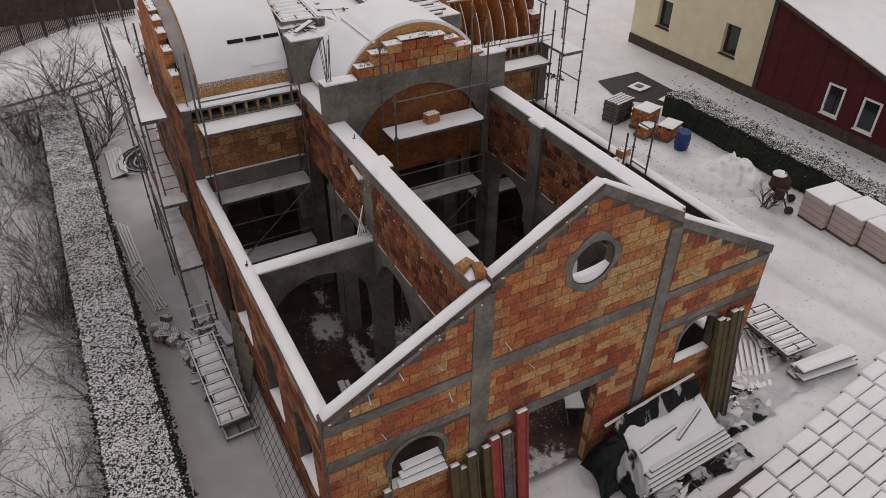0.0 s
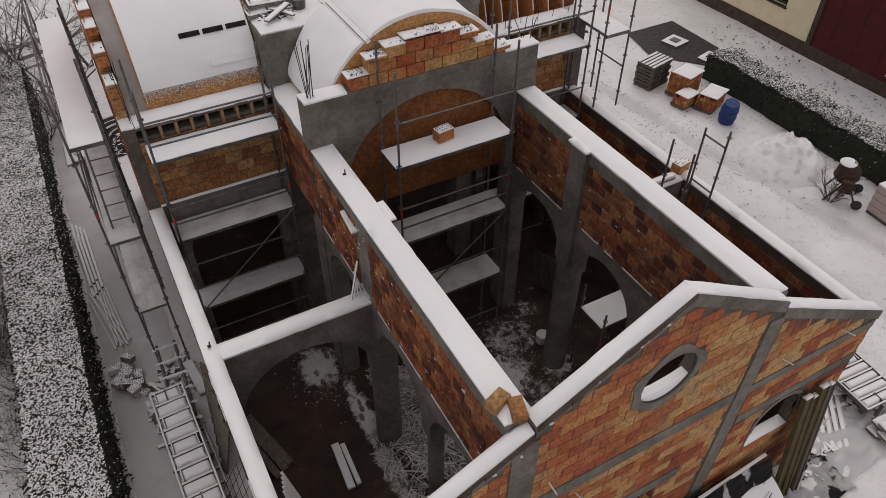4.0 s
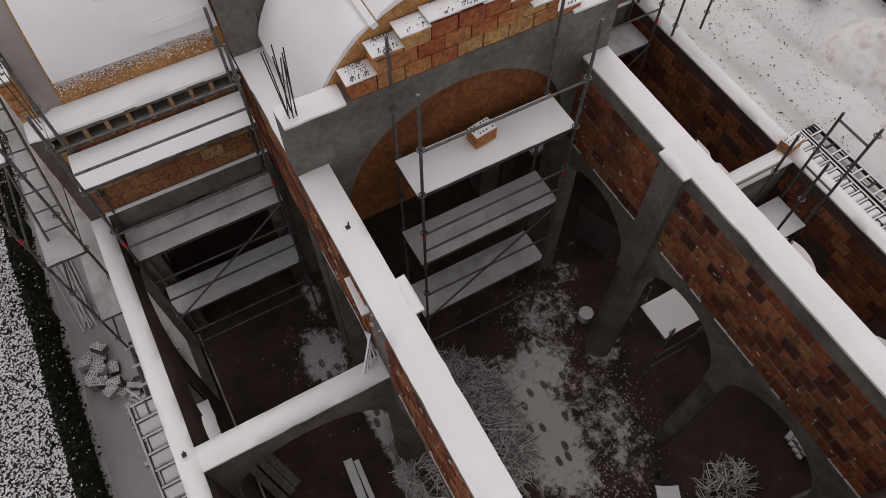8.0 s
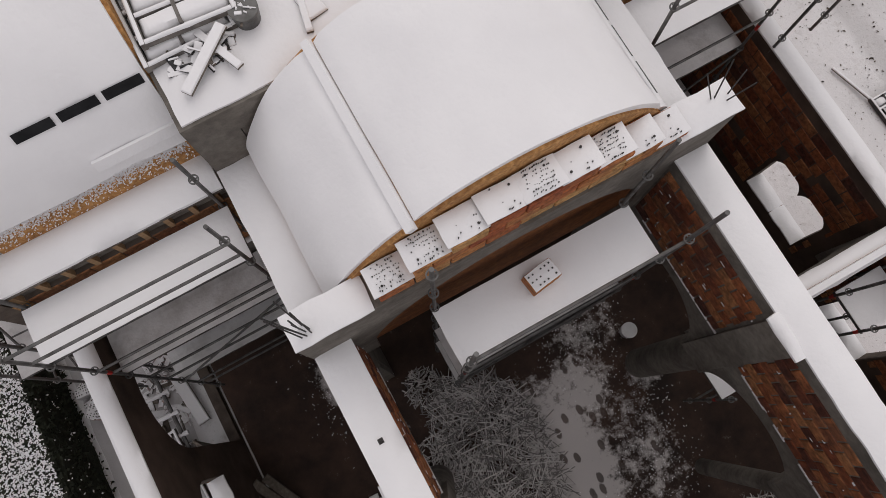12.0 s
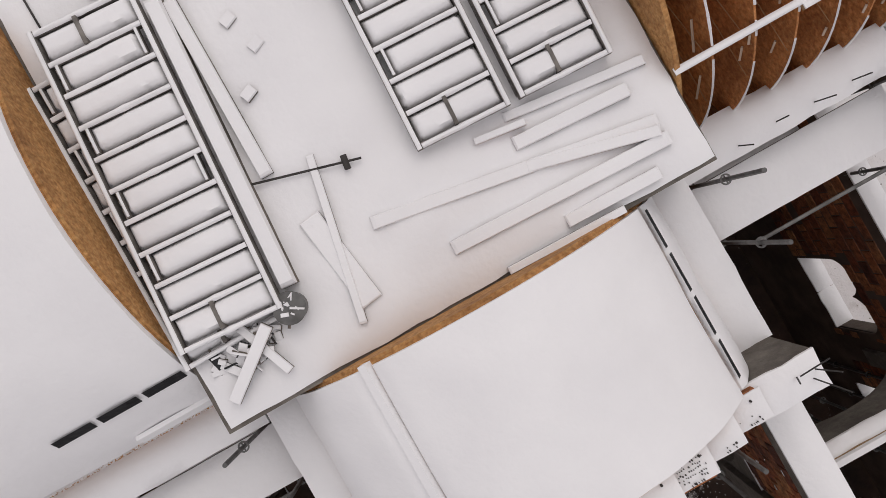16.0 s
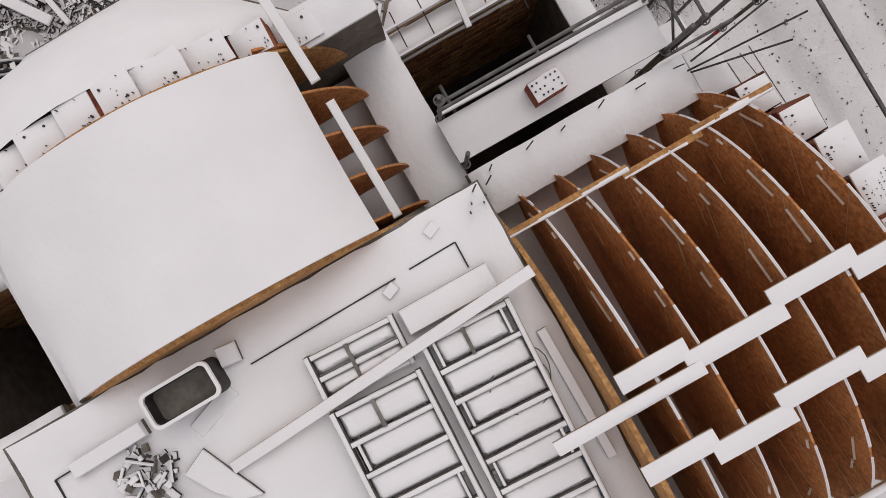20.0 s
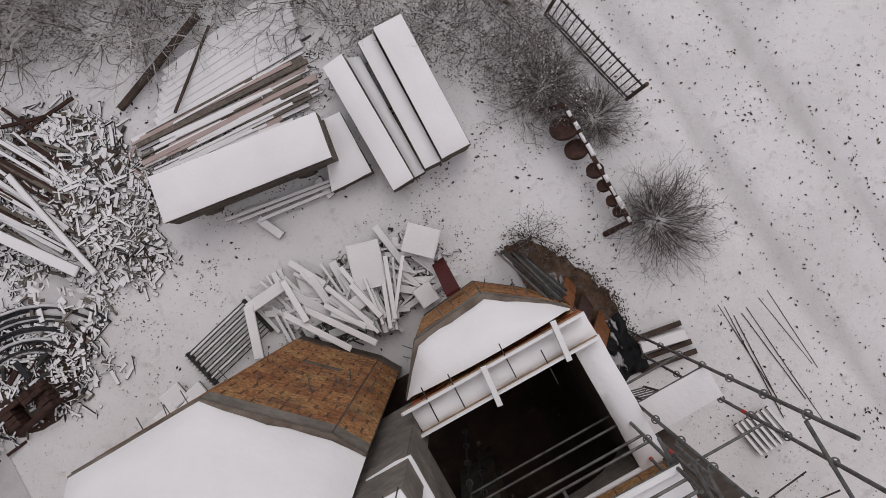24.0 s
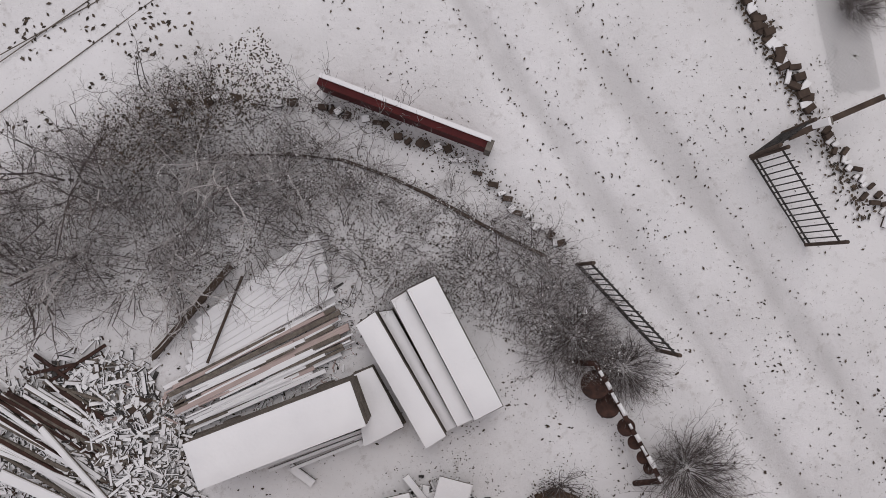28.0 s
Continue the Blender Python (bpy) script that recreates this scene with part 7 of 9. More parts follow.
# lane in the north-west and its picket fence
lane = prism([[(-30, 30.0), (-6, 33.6), (0.9, 36.0), (6.5, 41.5), (6.0, 43.0), (0.5, 38.6), (-6, 36.5), (-30, 33.5)]], "z", G + 0.06, G + 0.085)
tagged(part("road", lane, THIN_SNOW), "narrow slushy lane with wheel tracks", "road", kind="structure")
for k, off in enumerate((0.0, 1.5)):
    rut = bmesh.new()
    for (xa, ya), (xb, yb) in zip(((-30, 30.8), (-6, 34.3), (0.8, 36.7)), ((-6, 34.3), (0.8, 36.7), (6.0, 41.7))):
        q = [rut.verts.new(v) for v in ((xa, ya + off, G + 0.09), (xb, yb + off * 0.8, G + 0.09), (xb, yb + off * 0.8 + 0.35, G + 0.09), (xa, ya + off + 0.35, G + 0.09))]
        rut.faces.new(q)
    tagged(part("wheel_track", rut, OLD_TIMBER), "dark wet wheel track on the lane", "track", kind="structure")


def picket_fence(label, points, height, gap, mat, group="picket fences"):
    t = thing("picket_fence", label, "fence", group=group)
    for (xa, ya), (xb, yb) in zip(points, points[1:]):
        ln = math.hypot(xb - xa, yb - ya)
        n = int(ln / gap)
        for i in range(n + 1):
            x, y = xa + (xb - xa) * i / n, ya + (yb - ya) * i / n
            part("picket", cube(x - 0.035, x + 0.035, y - 0.015, y + 0.015, G + 0.08, G + height), mat, t)
            if i % 14 == 0:
                part("post", cube(x - 0.06, x + 0.06, y - 0.06, y + 0.06, G - 0.1, G + height + 0.1), mat, t)
        for z in (0.3, height - 0.2):
            part("fence_rail", tube(bmesh.new(), (xa, ya, G + z), (xb, yb, G + z), 0.03, 6), mat, t)
    return t


picket_fence("dark brown picket fence along the lane", [(-9, 42.0), (-3.4, 44.5), (0.7, 47.6)], 1.3, 0.11, BROWN_PLINTH)
picket_fence("dark picket fence beyond the lane", [(0.8, 47.7), (4.2, 47.9)], 1.2, 0.13, BROWN_PLINTH)
t = thing("far_shed", "low dark shed beyond the fence", "shed")
part("wall", cube(-14, 4.5, 49.5, 53, G, 2.0), BROWN_PLINTH, t)
part("roof", cube(-14.2, 4.7, 49.3, 53.2, 2.0, 2.2), DARK_STEEL, t)

# ---- east yard ----
house = thing("house", "two-tone house, pale yellow and dark red walls", "house")
HX = 28.75


def wall_piece(name, y0, y1, z0, z1, mat, windows, label=""):
    lp = [(y0, z0), (y1, z0), (y1, z1), (y0, z1)]
    hs = [[(a, b), (a, d), (c, d), (c, b)] for a, b, c, d in windows]
    w = part(name, prism([lp] + hs, "x", HX, HX + 0.35), mat, house, label)
    for a, b, c, d in windows:
        win = part("window", prism([[(a, b), (c, b), (c, d), (a, d)], [(a + 0.09, b + 0.09), (a + 0.09, d - 0.09), (c - 0.09, d - 0.09), (c - 0.09, b + 0.09)]], "x", HX + 0.04 if mat is RED_BOARD else HX + 0.2, HX + 0.28), WHITE_FRAME if mat is RED_BOARD else BROWN_PLINTH, house, "white window frame" if mat is RED_BOARD else "brown window frame")
        part("pane", cube(HX + 0.25, HX + 0.27, a + 0.05, c - 0.05, b + 0.05, d - 0.05), GLASS, win)
        part("sill", cube(HX - 0.08, HX + 0.1, a - 0.05, c + 0.05, b - 0.06, b), BROWN_PLINTH, win)
    return w


wall_piece("wall", 21.2, 30.2, 0.15, 6.5, YELLOW_RENDER, [(22.75, 1.12, 23.7, 2.62), (27.35, 1.12, 28.3, 2.55)], "pale yellow rendered wall")
def eave(y):
    return 4.6 - 0.275 * (21.2 - y)


wins = [(16.68, 0.46, 17.52, 1.84), (14.97, 0.4, 15.82, 1.82)]
lp = [(12.0, 0.15), (21.2, 0.15), (21.2, eave(21.2)), (12.0, eave(12.0))]
part("wall", prism([lp] + [[(a, b), (a, d), (c, d), (c, b)] for a, b, c, d in wins], "x", HX, HX + 0.35), RED_BOARD, house, "dark red boarded wall")
for a, b, c, d in wins:
    win = part("window", prism([[(a, b), (c, b), (c, d), (a, d)], [(a + 0.09, b + 0.09), (a + 0.09, d - 0.09), (c - 0.09, d - 0.09), (c - 0.09, b + 0.09)]], "x", HX - 0.03, HX + 0.12), WHITE_FRAME, house, "white window frame")
    part("pane", cube(HX + 0.03, HX + 0.05, a + 0.05, c - 0.05, b + 0.05, d - 0.05), GLASS, win)
    part("sill", cube(HX - 0.08, HX - 0.03, a - 0.05, c + 0.05, b - 0.05, b), WHITE_FRAME, win)
part("plinth", cube(HX - 0.03, HX + 0.3, 12.0, 30.23, G - 0.1, 0.15), BROWN_PLINTH, house, "dark brown plinth")
part("wall", cube(HX + 0.352, HX + 9, 21.2, 30.2, G, 6.5), YELLOW_RENDER, house)
for k in range(8):
    y = 12.6 + 1.1 * k
    part("batten", cube(HX - 0.015, HX + 0.02, y, y + 0.03, 0.2, eave(y) - 0.02), RED_BOARD, house)
lp = [(21.3, eave(21.3)), (11.2, eave(11.2)), (11.2, eave(11.2) + 0.18), (21.3, eave(21.3) + 0.18)]
part("roof", prism([lp], "x", HX - 0.5, HX + 10), BROWN_PLINTH, house, "low roof slope with dark verge")
part("roof_snow", snow_patch((HX - 0.5, 11.2, eave(11.2) + 0.18), (HX + 10, 11.2, eave(11.2) + 0.18), (HX + 10, 21.3, eave(21.3) + 0.18), (HX - 0.5, 21.3, eave(21.3) + 0.18), 0.12, cell=0.5), SNOW, house, "smooth snow on the roof")
part("corner_board", cube(HX - 0.06, HX + 0.02, 21.06, 21.28, 0.1, 6.4), BROWN_PLINTH, house, "dark corner strip")

hedge("hedge", "low dark hedge with snow on its leaves", 0, 1.3, 0, 13.2, 1.1, 33, 11000, rz=0.5, at=(23.65, 8.6), snow_count=7500)
tagged(leaf_cloud(260, 66, lambda r_: ((26.2 + 2.3 * r_.random(), 11 + 14 * r_.random(), G + 0.06), 0.6), 0.06, LITTER, "verge_leaves"), "dead leaves on the snowy verge by the house", "leaves", kind="stuff")
patch = prism([[(23.4, 26.3), (26.0, 26.3), (25.95, 23.3), (24.5, 22.3), (22.9, 24.2)]], "z", G + 0.05, G + 0.075)
tagged(part("asphalt_patch", patch, DARK_STEEL), "dark wet paved patch with two manhole covers", "pavement", kind="structure")
for x, y in ((24.6, 24.6), (24.9, 22.7)):
    m_ = thing("manhole_cover", "square manhole cover on a snowy slab", "manhole", (x, y, G + 0.08), 12, "manhole covers")
    part("slab", cube(-0.45, 0.45, -0.4, 0.4, 0, 0.08), CONCRETE, m_)
    part("slab_snow", snow_rect(-0.45, 0.45, -0.4, 0.4, 0.08, 0.03, cell=0.12), SNOW, m_, "snow on the slab")
    part("cover", cube(-0.18, 0.18, -0.18, 0.18, 0.1, 0.14), CONCRETE, m_, "grey square cover")
for k in range(7):
    p_ = thing("pallet", "weathered wooden pallet in a snow-topped stack", "pallet", (20.95, 22.0, G + 0.145 * k), 12 + 3 * (k % 2), "stacked pallets")
    for j in range(5):
        part("top_slat", cube(0, 1.2, 0.17 * j, 0.17 * j + 0.1, 0.11, 0.135), OLD_TIMBER, p_)
    for j in range(3):
        part("bearer", cube(0.55 * j, 0.55 * j + 0.1, 0, 0.78, 0.022, 0.11), OLD_TIMBER, p_)
        part("bottom_slat", cube(0, 1.2, 0.34 * j, 0.34 * j + 0.1, 0, 0.022), OLD_TIMBER, p_)
    if k == 6:
        for j in range(5):
            part("slat_snow", snow_rect(0, 1.2, 0.17 * j, 0.17 * j + 0.1, 0.135, 0.04, cell=0.12, wobble=0.015, round_=0.03), SNOW, p_, "snow on the slat")


def brick_pack(label, x, y, nx, ny, nz, rz, snow=True, ragged=0, seed=1, mat=None):
    t = thing("brick_pack", label, "bricks", (x, y, G), rz, "brick packs")
    r_ = random.Random(seed)
    mat = mat or BRICK
    if mat.name not in UNITS:
        UNITS[mat.name] = unit_meshes(mat)
    bw, bd, bh = 0.25, 0.12, 0.14
    top = bmesh.new()
    for k in range(nz):
        for j in range(ny):
            for i in range(nx):
                if not (i in (0, nx - 1) or j in (0, ny - 1) or k == nz - 1):
                    continue
                if k == nz - 1 and r_.random() < ragged:
                    continue
                b_ = new("brick", UNITS[mat.name][r_.randrange(4)])
                b_.parent = t
                b_.matrix_basis = Matrix.Translation((i * bw + r_.gauss(0, 0.004), j * bd + bd / 2 + r_.gauss(0, 0.004), 0.12 + k * bh + bh / 2)) @ Matrix.Diagonal((bw - 0.01, bd - 0.008, bh - 0.008, 1))
    part("pallet_base", cube(-0.13, nx * bw - 0.12, 0, ny * bd, 0, 0.115), OLD_TIMBER, t)
    if snow:
        part("pack_snow", snow_rect(-0.12, nx * bw - 0.13, -0.1, ny * bd - 0.1, 0.12 + nz * bh, 0.06), SNOW, t, "snow on the pack")
    return t


brick_pack("pallet of red bricks with snow on top", 21.75, 20.85, 4, 7, 6, 15)
brick_pack("half-used pallet of red bricks, ragged and snowy", 21.95, 19.6, 4, 6, 4, 20, True, 0.5, 4)
brick_pack("low remainder of red bricks under snow", 21.25, 20.3, 3, 5, 3, 10, True, 0.2, 5)
barrel = thing("barrel", "blue plastic barrel leaning by the brick pallets", "barrel", (22.0, 18.95, G), 0)
barrel.matrix_world = pose(22.0, 18.95, G, 8, -6, 0)
bm = bmesh.new()
prof = [(0.0, 0.26), (0.08, 0.29), (0.3, 0.31), (0.55, 0.31), (0.8, 0.29), (0.9, 0.26)]
for (z0, r0), (z1, r1) in zip(prof, prof[1:]):
    tube(bm, (0, 0, z0), (0, 0, z1), r0, 22, r1)
part("barrel_wall", bm, BLUE, barrel)
for z in (0.28, 0.58):
    part("hoop", tube(bmesh.new(), (0, 0, z), (0, 0, z + 0.04), 0.325, 22), BLUE, barrel)

SNOWY_SAND = material("snow_covered_sand", [(0.25, (0.52, 0.48, 0.45)), (0.5, (0.80, 0.785, 0.785))], 3.0, 0.85, 0.6, 14)
heap = bmesh.new()
N = 34
rings = []
for j in range(N + 1):
    row = []
    for i in range(N + 1):
        u, v = -1 + 2 * i / N, -1 + 2 * j / N
        d = math.hypot(u, v)
        h = 1.15 * max(0.0, 1 - d) ** 0.8 + (0.3 * noise.noise(Vector((u * 3, v * 3, 4))) + 0.2 * noise.noise(Vector((u * 9, v * 9, 4)))) * max(0, 1.1 - d) - 0.1
        row.append(heap.verts.new((21.9 + 1.6 * u, 16.1 + 1.5 * v, G + h)))
    rings.append(row)
for j in range(N):
    for i in range(N):
        heap.faces.new((rings[j][i], rings[j][i + 1], rings[j + 1][i + 1], rings[j + 1][i]))
tagged(part("sand_mound", heap, SNOWY_SAND, smooth=True), "heap of sand covered by patchy snow", "sand heap")

mx = thing("concrete_mixer", "rusty concrete mixer with snow on its drum", "mixer", (22.0, 13.85, G), 35)
bm = bmesh.new()
prof = [(0.0, 0.2), (0.12, 0.34), (0.35, 0.38), (0.55, 0.3), (0.72, 0.19)]
for (z0, r0), (z1, r1) in zip(prof, prof[1:]):
    tube(bm, (0, 0.3 * z0, 0.62 + z0), (0, 0.3 * z1, 0.62 + z1), r0, 20, r1)
part("drum", bm, RUST, mx, "rusty orange drum")
part("ring_gear", tube(bmesh.new(), (0, 0.1, 0.92), (0, 0.115, 0.96), 0.4, 24), RUST, mx)
for sx in (-1, 1):
    part("leg", tube(bmesh.new(), (0.42 * sx, -0.45, 0), (0.4 * sx, 0.05, 0.95), 0.03, 8), DARK_STEEL, mx)
    part("leg", tube(bmesh.new(), (0.42 * sx, 0.5, 0), (0.4 * sx, 0.05, 0.95), 0.03, 8), DARK_STEEL, mx)
    part("wheel", tube(bmesh.new(), (0.46 * sx, -0.45, 0.16), (0.52 * sx, -0.45, 0.16), 0.16, 16), DARK_STEEL, mx)
part("motor_box", cube(-0.62, -0.4, -0.15, 0.2, 0.55, 0.95, 0.02), RUST, mx)
bm = bmesh.new()
for k in range(5):
    tube(bm, (0, 0.2, 1.28 + 0.035 * k), (0, 0.2, 1.315 + 0.035 * k), 0.26 * math.cos(k / 5 * 1.5), 18, 0.26 * math.cos((k + 1) / 5 * 1.5) + 0.01)
part("drum_snow", bm, SNOW, mx, "cap of snow on the drum")
shrub("bare_shrub", "tangle of dry stalks behind the mixer", "shrub", (21.5, 13.9, G), 0.8, 14, 2, 105, open_=0.9)
for k in range(4):
    t = thing("brick_bale", "large wrapped bale of blocks with snow on top", "bale", (21.95 + 0.09 * k, 11.85 - 1.17 * k, G), -5, "brick bales")
    part("bale_body", cube(0, 1.55, 0, 1.12, 0.1, 1.1, 0.03), PINK_BOARD, t, "pinkish wrapped blocks")
    part("pallet_base", cube(0.02, 1.53, 0.02, 1.1, 0, 0.1), OLD_TIMBER, t)
    for z in (0.35, 0.6, 0.85):
        part("layer_joint", cube(-0.004, 1.554, -0.004, 1.124, z, z + 0.012), OLD_TIMBER, t)
    part("bale_snow", snow_rect(0, 1.55, 0, 1.12, 1.1, 0.1), SNOW, t, "thick snow on the bale")
frame_panel("dark steel lattice panel lying on the snow of the yard", (18.42, 12.0, G + 0.02), 91, 3.1, 0.46, 13, "lattice panels", fill=False, mat=DARK_STEEL)
frame_panel("dark steel lattice panel beside its twin, partly snowed in", (17.86, 11.9, G + 0.02), 90, 3.2, 0.62, 12, "lattice panels", fill=True, mat=DARK_STEEL)
lone("plank", "thin batten sticking out past the lattice panels", "plank", (17.3, 15.0, G + 0.05), (17.0, 16.1, G + 0.03), 0.05, 0.06, OLD_TIMBER)

# ---- in front of the facade ----
frame_panel("grey pallet-like rack lying on the snow", (16.3, 7.7, G + 0.42), 86, 2.0, 1.15, 7, "formwork panels", mat=OLD_TIMBER)
for k in range(7):
    lone("plank", "snow-topped plank in a stack beyond the corner", "plank", (15.1 + 0.06 * (k % 3), 7.45 - 0.08 * (k % 4), G + 0.04 + 0.12 * (k // 2)), (17.0 + 0.09 * (k % 3), 7.3 - 0.12 * (k % 4), G + 0.05 + 0.12 * (k // 2)), 0.3, 0.11, OLD_TIMBER, "planks beyond the corner")
scrap_heap("rack_support", "offcuts and pallets stacked under the rack", 15.7, 8.6, G, 0.5, 0.9, 40, 0.5, 27, [OLD_TIMBER, BROWN_PLINTH], 0.4, 0.4)
scrap_heap("lath_heap", "snowy laths and rags heaped at the facade corner", 13.4, 7.7, G, 0.7, 0.5, 70, 0.3, 28, [OLD_TIMBER, TARP, CONCRETE], 0.5, 0.15)
for k in range(6):
    lone("plank", "thin plank lying in the snow by the corner", "plank", (13.5 + 0.16 * k, 7.75 - 0.06 * k, G + 0.02), (14.85 + 0.13 * k, 9.3 - 0.1 * k, G + 0.03), 0.1, 0.05, OLD_TIMBER, "planks by the corner")
for k, (x, w, h, mat) in enumerate(((2.62, 0.2, 2.3, OLIVE_TIMBER), (2.85, 0.22, 2.2, OLIVE_TIMBER), (3.05, 0.14, 2.5, OLD_TIMBER), (4.55, 0.2, 2.35, OLIVE_TIMBER), (4.75, 0.16, 2.15, OLIVE_TIMBER), (4.95, 0.2, 2.45, OLIVE_TIMBER),
                                  (5.3, 0.16, 2.5, OLIVE_TIMBER), (5.5, 0.2, 2.65, RED_PLANK), (5.78, 0.22, 2.65, OLD_TIMBER), (6.12, 0.24, 3.15, RED_PLANK),
                                  (11.75, 0.2, 3.3, OLIVE_TIMBER), (11.95, 0.18, 3.2, OLIVE_TIMBER), (12.15, 0.2, 3.4, OLIVE_TIMBER), (12.35, 0.14, 3.35, OLD_TIMBER))):
    t = thing("formwork_plank", {"red_plank": "red painted plank leaning on the facade, snowy tip", "olive_plank": "olive brown steel-edged plank leaning on the facade"}.get(mat.name, "weathered plank leaning on the facade with snowy tip"), "plank", group="planks on the facade")
    foot, head = Vector((x + 0.02, 7.35 - 0.03 * (k % 3), G)), Vector((x, 7.79, G + h))
    d = (head - foot)
    m = Matrix.Translation(foot) @ d.to_track_quat("Z", "Y").to_matrix().to_4x4()
    body = part("body", cube(-w / 2, w / 2, -0.03, 0.03, 0, d.length), mat, t)
    edge = [part("edge_rail", cube(s * w / 2 - 0.018, s * w / 2 + 0.018, -0.055, 0.045, 0, d.length), mat, t) for s in (-1, 1)]
    sn = part("tip_snow", snow_rect(-w / 2, w / 2, -0.05, 0.05, d.length, 0.05, cell=0.05, wobble=0.01, round_=0.03), SNOW, t, "snow on the tip")
    for ob in [body, sn] + edge:
        ob.matrix_basis = Matrix.Translation(foot) @ Matrix.Rotation(-math.atan2(d.y, d.z), 4, "X")
for k in range(3):
    lone("plank", "snowy board stacked in the low arched window", "plank", (3.35 + 0.1 * k, 7.9 + 0.12 * k, 1.93 + 0.07 * k), (4.4, 7.82 + 0.14 * k, 2.0 + 0.07 * k), 0.18, 0.08, OLD_TIMBER, "boards in the window")


def draped(name, label, x0, x1, y0, y1, fn, mat, n=34, kind=""):
    bm_ = bmesh.new()
    g = []
    for j in range(n + 1):
        row = []
        for i in range(n + 1):
            u, v = i / n, j / n
            x, y = x0 + (x1 - x0) * u, y0 + (y1 - y0) * v
            dx = 0.12 * noise.noise(Vector((x * 2, y * 2, 8)))
            row.append(bm_.verts.new((x + dx, y + 0.1 * noise.noise(Vector((x * 2, y * 2, 18))), fn(u, v) + 0.05 * noise.noise(Vector((x * 4, y * 4, 3))))))
        g.append(row)
    for j in range(n):
        for i in range(n):
            bm_.faces.new((g[j][i], g[j][i + 1], g[j + 1][i + 1], g[j + 1][i]))
    bmesh.ops.solidify(bm_, geom=bm_.faces[:], thickness=0.012)
    return tagged(part(name, bm_, mat, smooth=True), label, "sheeting", kind=kind)


def fold(u, v, k):
    return 0.06 * math.sin(9 * u + 3 * noise.noise(Vector((u * 4, v * 4, k)))) + 0.07 * noise.noise(Vector((u * 7, v * 5, k)))


pile = thing("timber_stack", "sloping stack of planks under snow before the facade", "stack")
part("stack_body", prism([[(6.75, G), (7.72, G), (7.72, 0.75), (6.75, 0.02)]], "x", 9.0, 11.6), OLD_TIMBER, pile)
part("stack_snow", snow_patch((8.98, 6.72, 0.02), (11.62, 6.72, 0.02), (11.5, 7.6, 0.72), (8.98, 7.6, 0.72), 0.08, wobble=0.05), SNOW, pile, "smooth snow on the sloping stack")
for k in range(5):
    board(pile, (8.85 + 0.1 * k, 6.45 + 0.07 * k, G + 0.06 + 0.09 * k), (11.9 - 0.06 * k, 6.55 + 0.07 * k, G + 0.08 + 0.1 * k), 0.2, 0.1, OLD_TIMBER, "plank", -6)
for a, b in (((9.2, 7.05, 0.33), (10.4, 7.18, 0.43)), ((10.3, 6.95, 0.27), (11.3, 7.3, 0.5))):
    board(pile, a, b, 0.1, 0.1, OLD_TIMBER, "plank", -30)
draped("tarpaulin", "black sheeting hung over the back of the stack", 8.75, 11.35, 7.45, 7.7, lambda u, v: 0.55 + 0.35 * u + 0.45 * v + 0.5 * fold(u * 1.5, v, 1), FOLDED_DARK)
lone("plank", "snow-topped rail along the hung sheeting", "plank", (8.6, 7.74, 0.88), (11.3, 7.74, 1.3), 0.06, 0.07, OLD_TIMBER, snow=0.6)
draped("tarpaulin", "sheeting end hanging in snowy folds", 11.2, 11.6, 7.2, 7.72, lambda u, v: G + 0.2 + (1.35 - 1.1 * u) * (0.3 + 0.7 * v) + 1.2 * fold(u, v, 9), FOLDED)
draped("tarpaulin", "bulging black sheeting beside the doorway", 8.0, 9.05, 6.75, 7.65, lambda u, v: G + 0.05 + 1.15 * math.exp(-((u - 0.62) ** 2 * 3.2 + (v - 0.75) ** 2 * 2.6)) + 0.8 * fold(u, v, 2), TARP)
draped("tarpaulin", "crumpled snow-streaked sheeting falling to the ground", 8.45, 9.1, 6.3, 7.1, lambda u, v: G + 0.06 + 1.0 * math.exp(-((u - 0.6) ** 2 * 2 + (v - 1.1) ** 2 * 2.2)) + 1.4 * fold(u, v, 5), FOLDED)
draped("tarpaulin", "sheeting spread flat before the stack, mostly snowed in", 8.6, 12.1, 6.0, 6.5, lambda u, v: G + 0.05 + 0.8 * fold(u * 1.4, v, 3), FOLDED)
draped("tarpaulin", "snow-streaked sheeting crumpled at the plank feet", 11.9, 13.6, 6.7, 7.6, lambda u, v: G + 0.04 + 0.3 * abs(noise.noise(Vector((u * 4, v * 3, 14)))) + fold(u, v, 11), FOLDED)
draped("tarpaulin", "dark sheeting bundled at the plank feet", 4.9, 6.2, 6.5, 7.25, lambda u, v: G + 0.05 + 0.6 * math.exp(-((u - 0.5) ** 2 + (v - 0.5) ** 2) * 8) + fold(u, v, 4), FOLDED)
draped("tarpaulin", "pale snow-laden sheeting beyond the corner", 13.3, 17.2, 6.9, 8.2, lambda u, v: G + 0.03 + 0.22 * abs(noise.noise(Vector((u * 5, v * 3, 4)))) + 0.5 * fold(u, v, 8), SNOW)
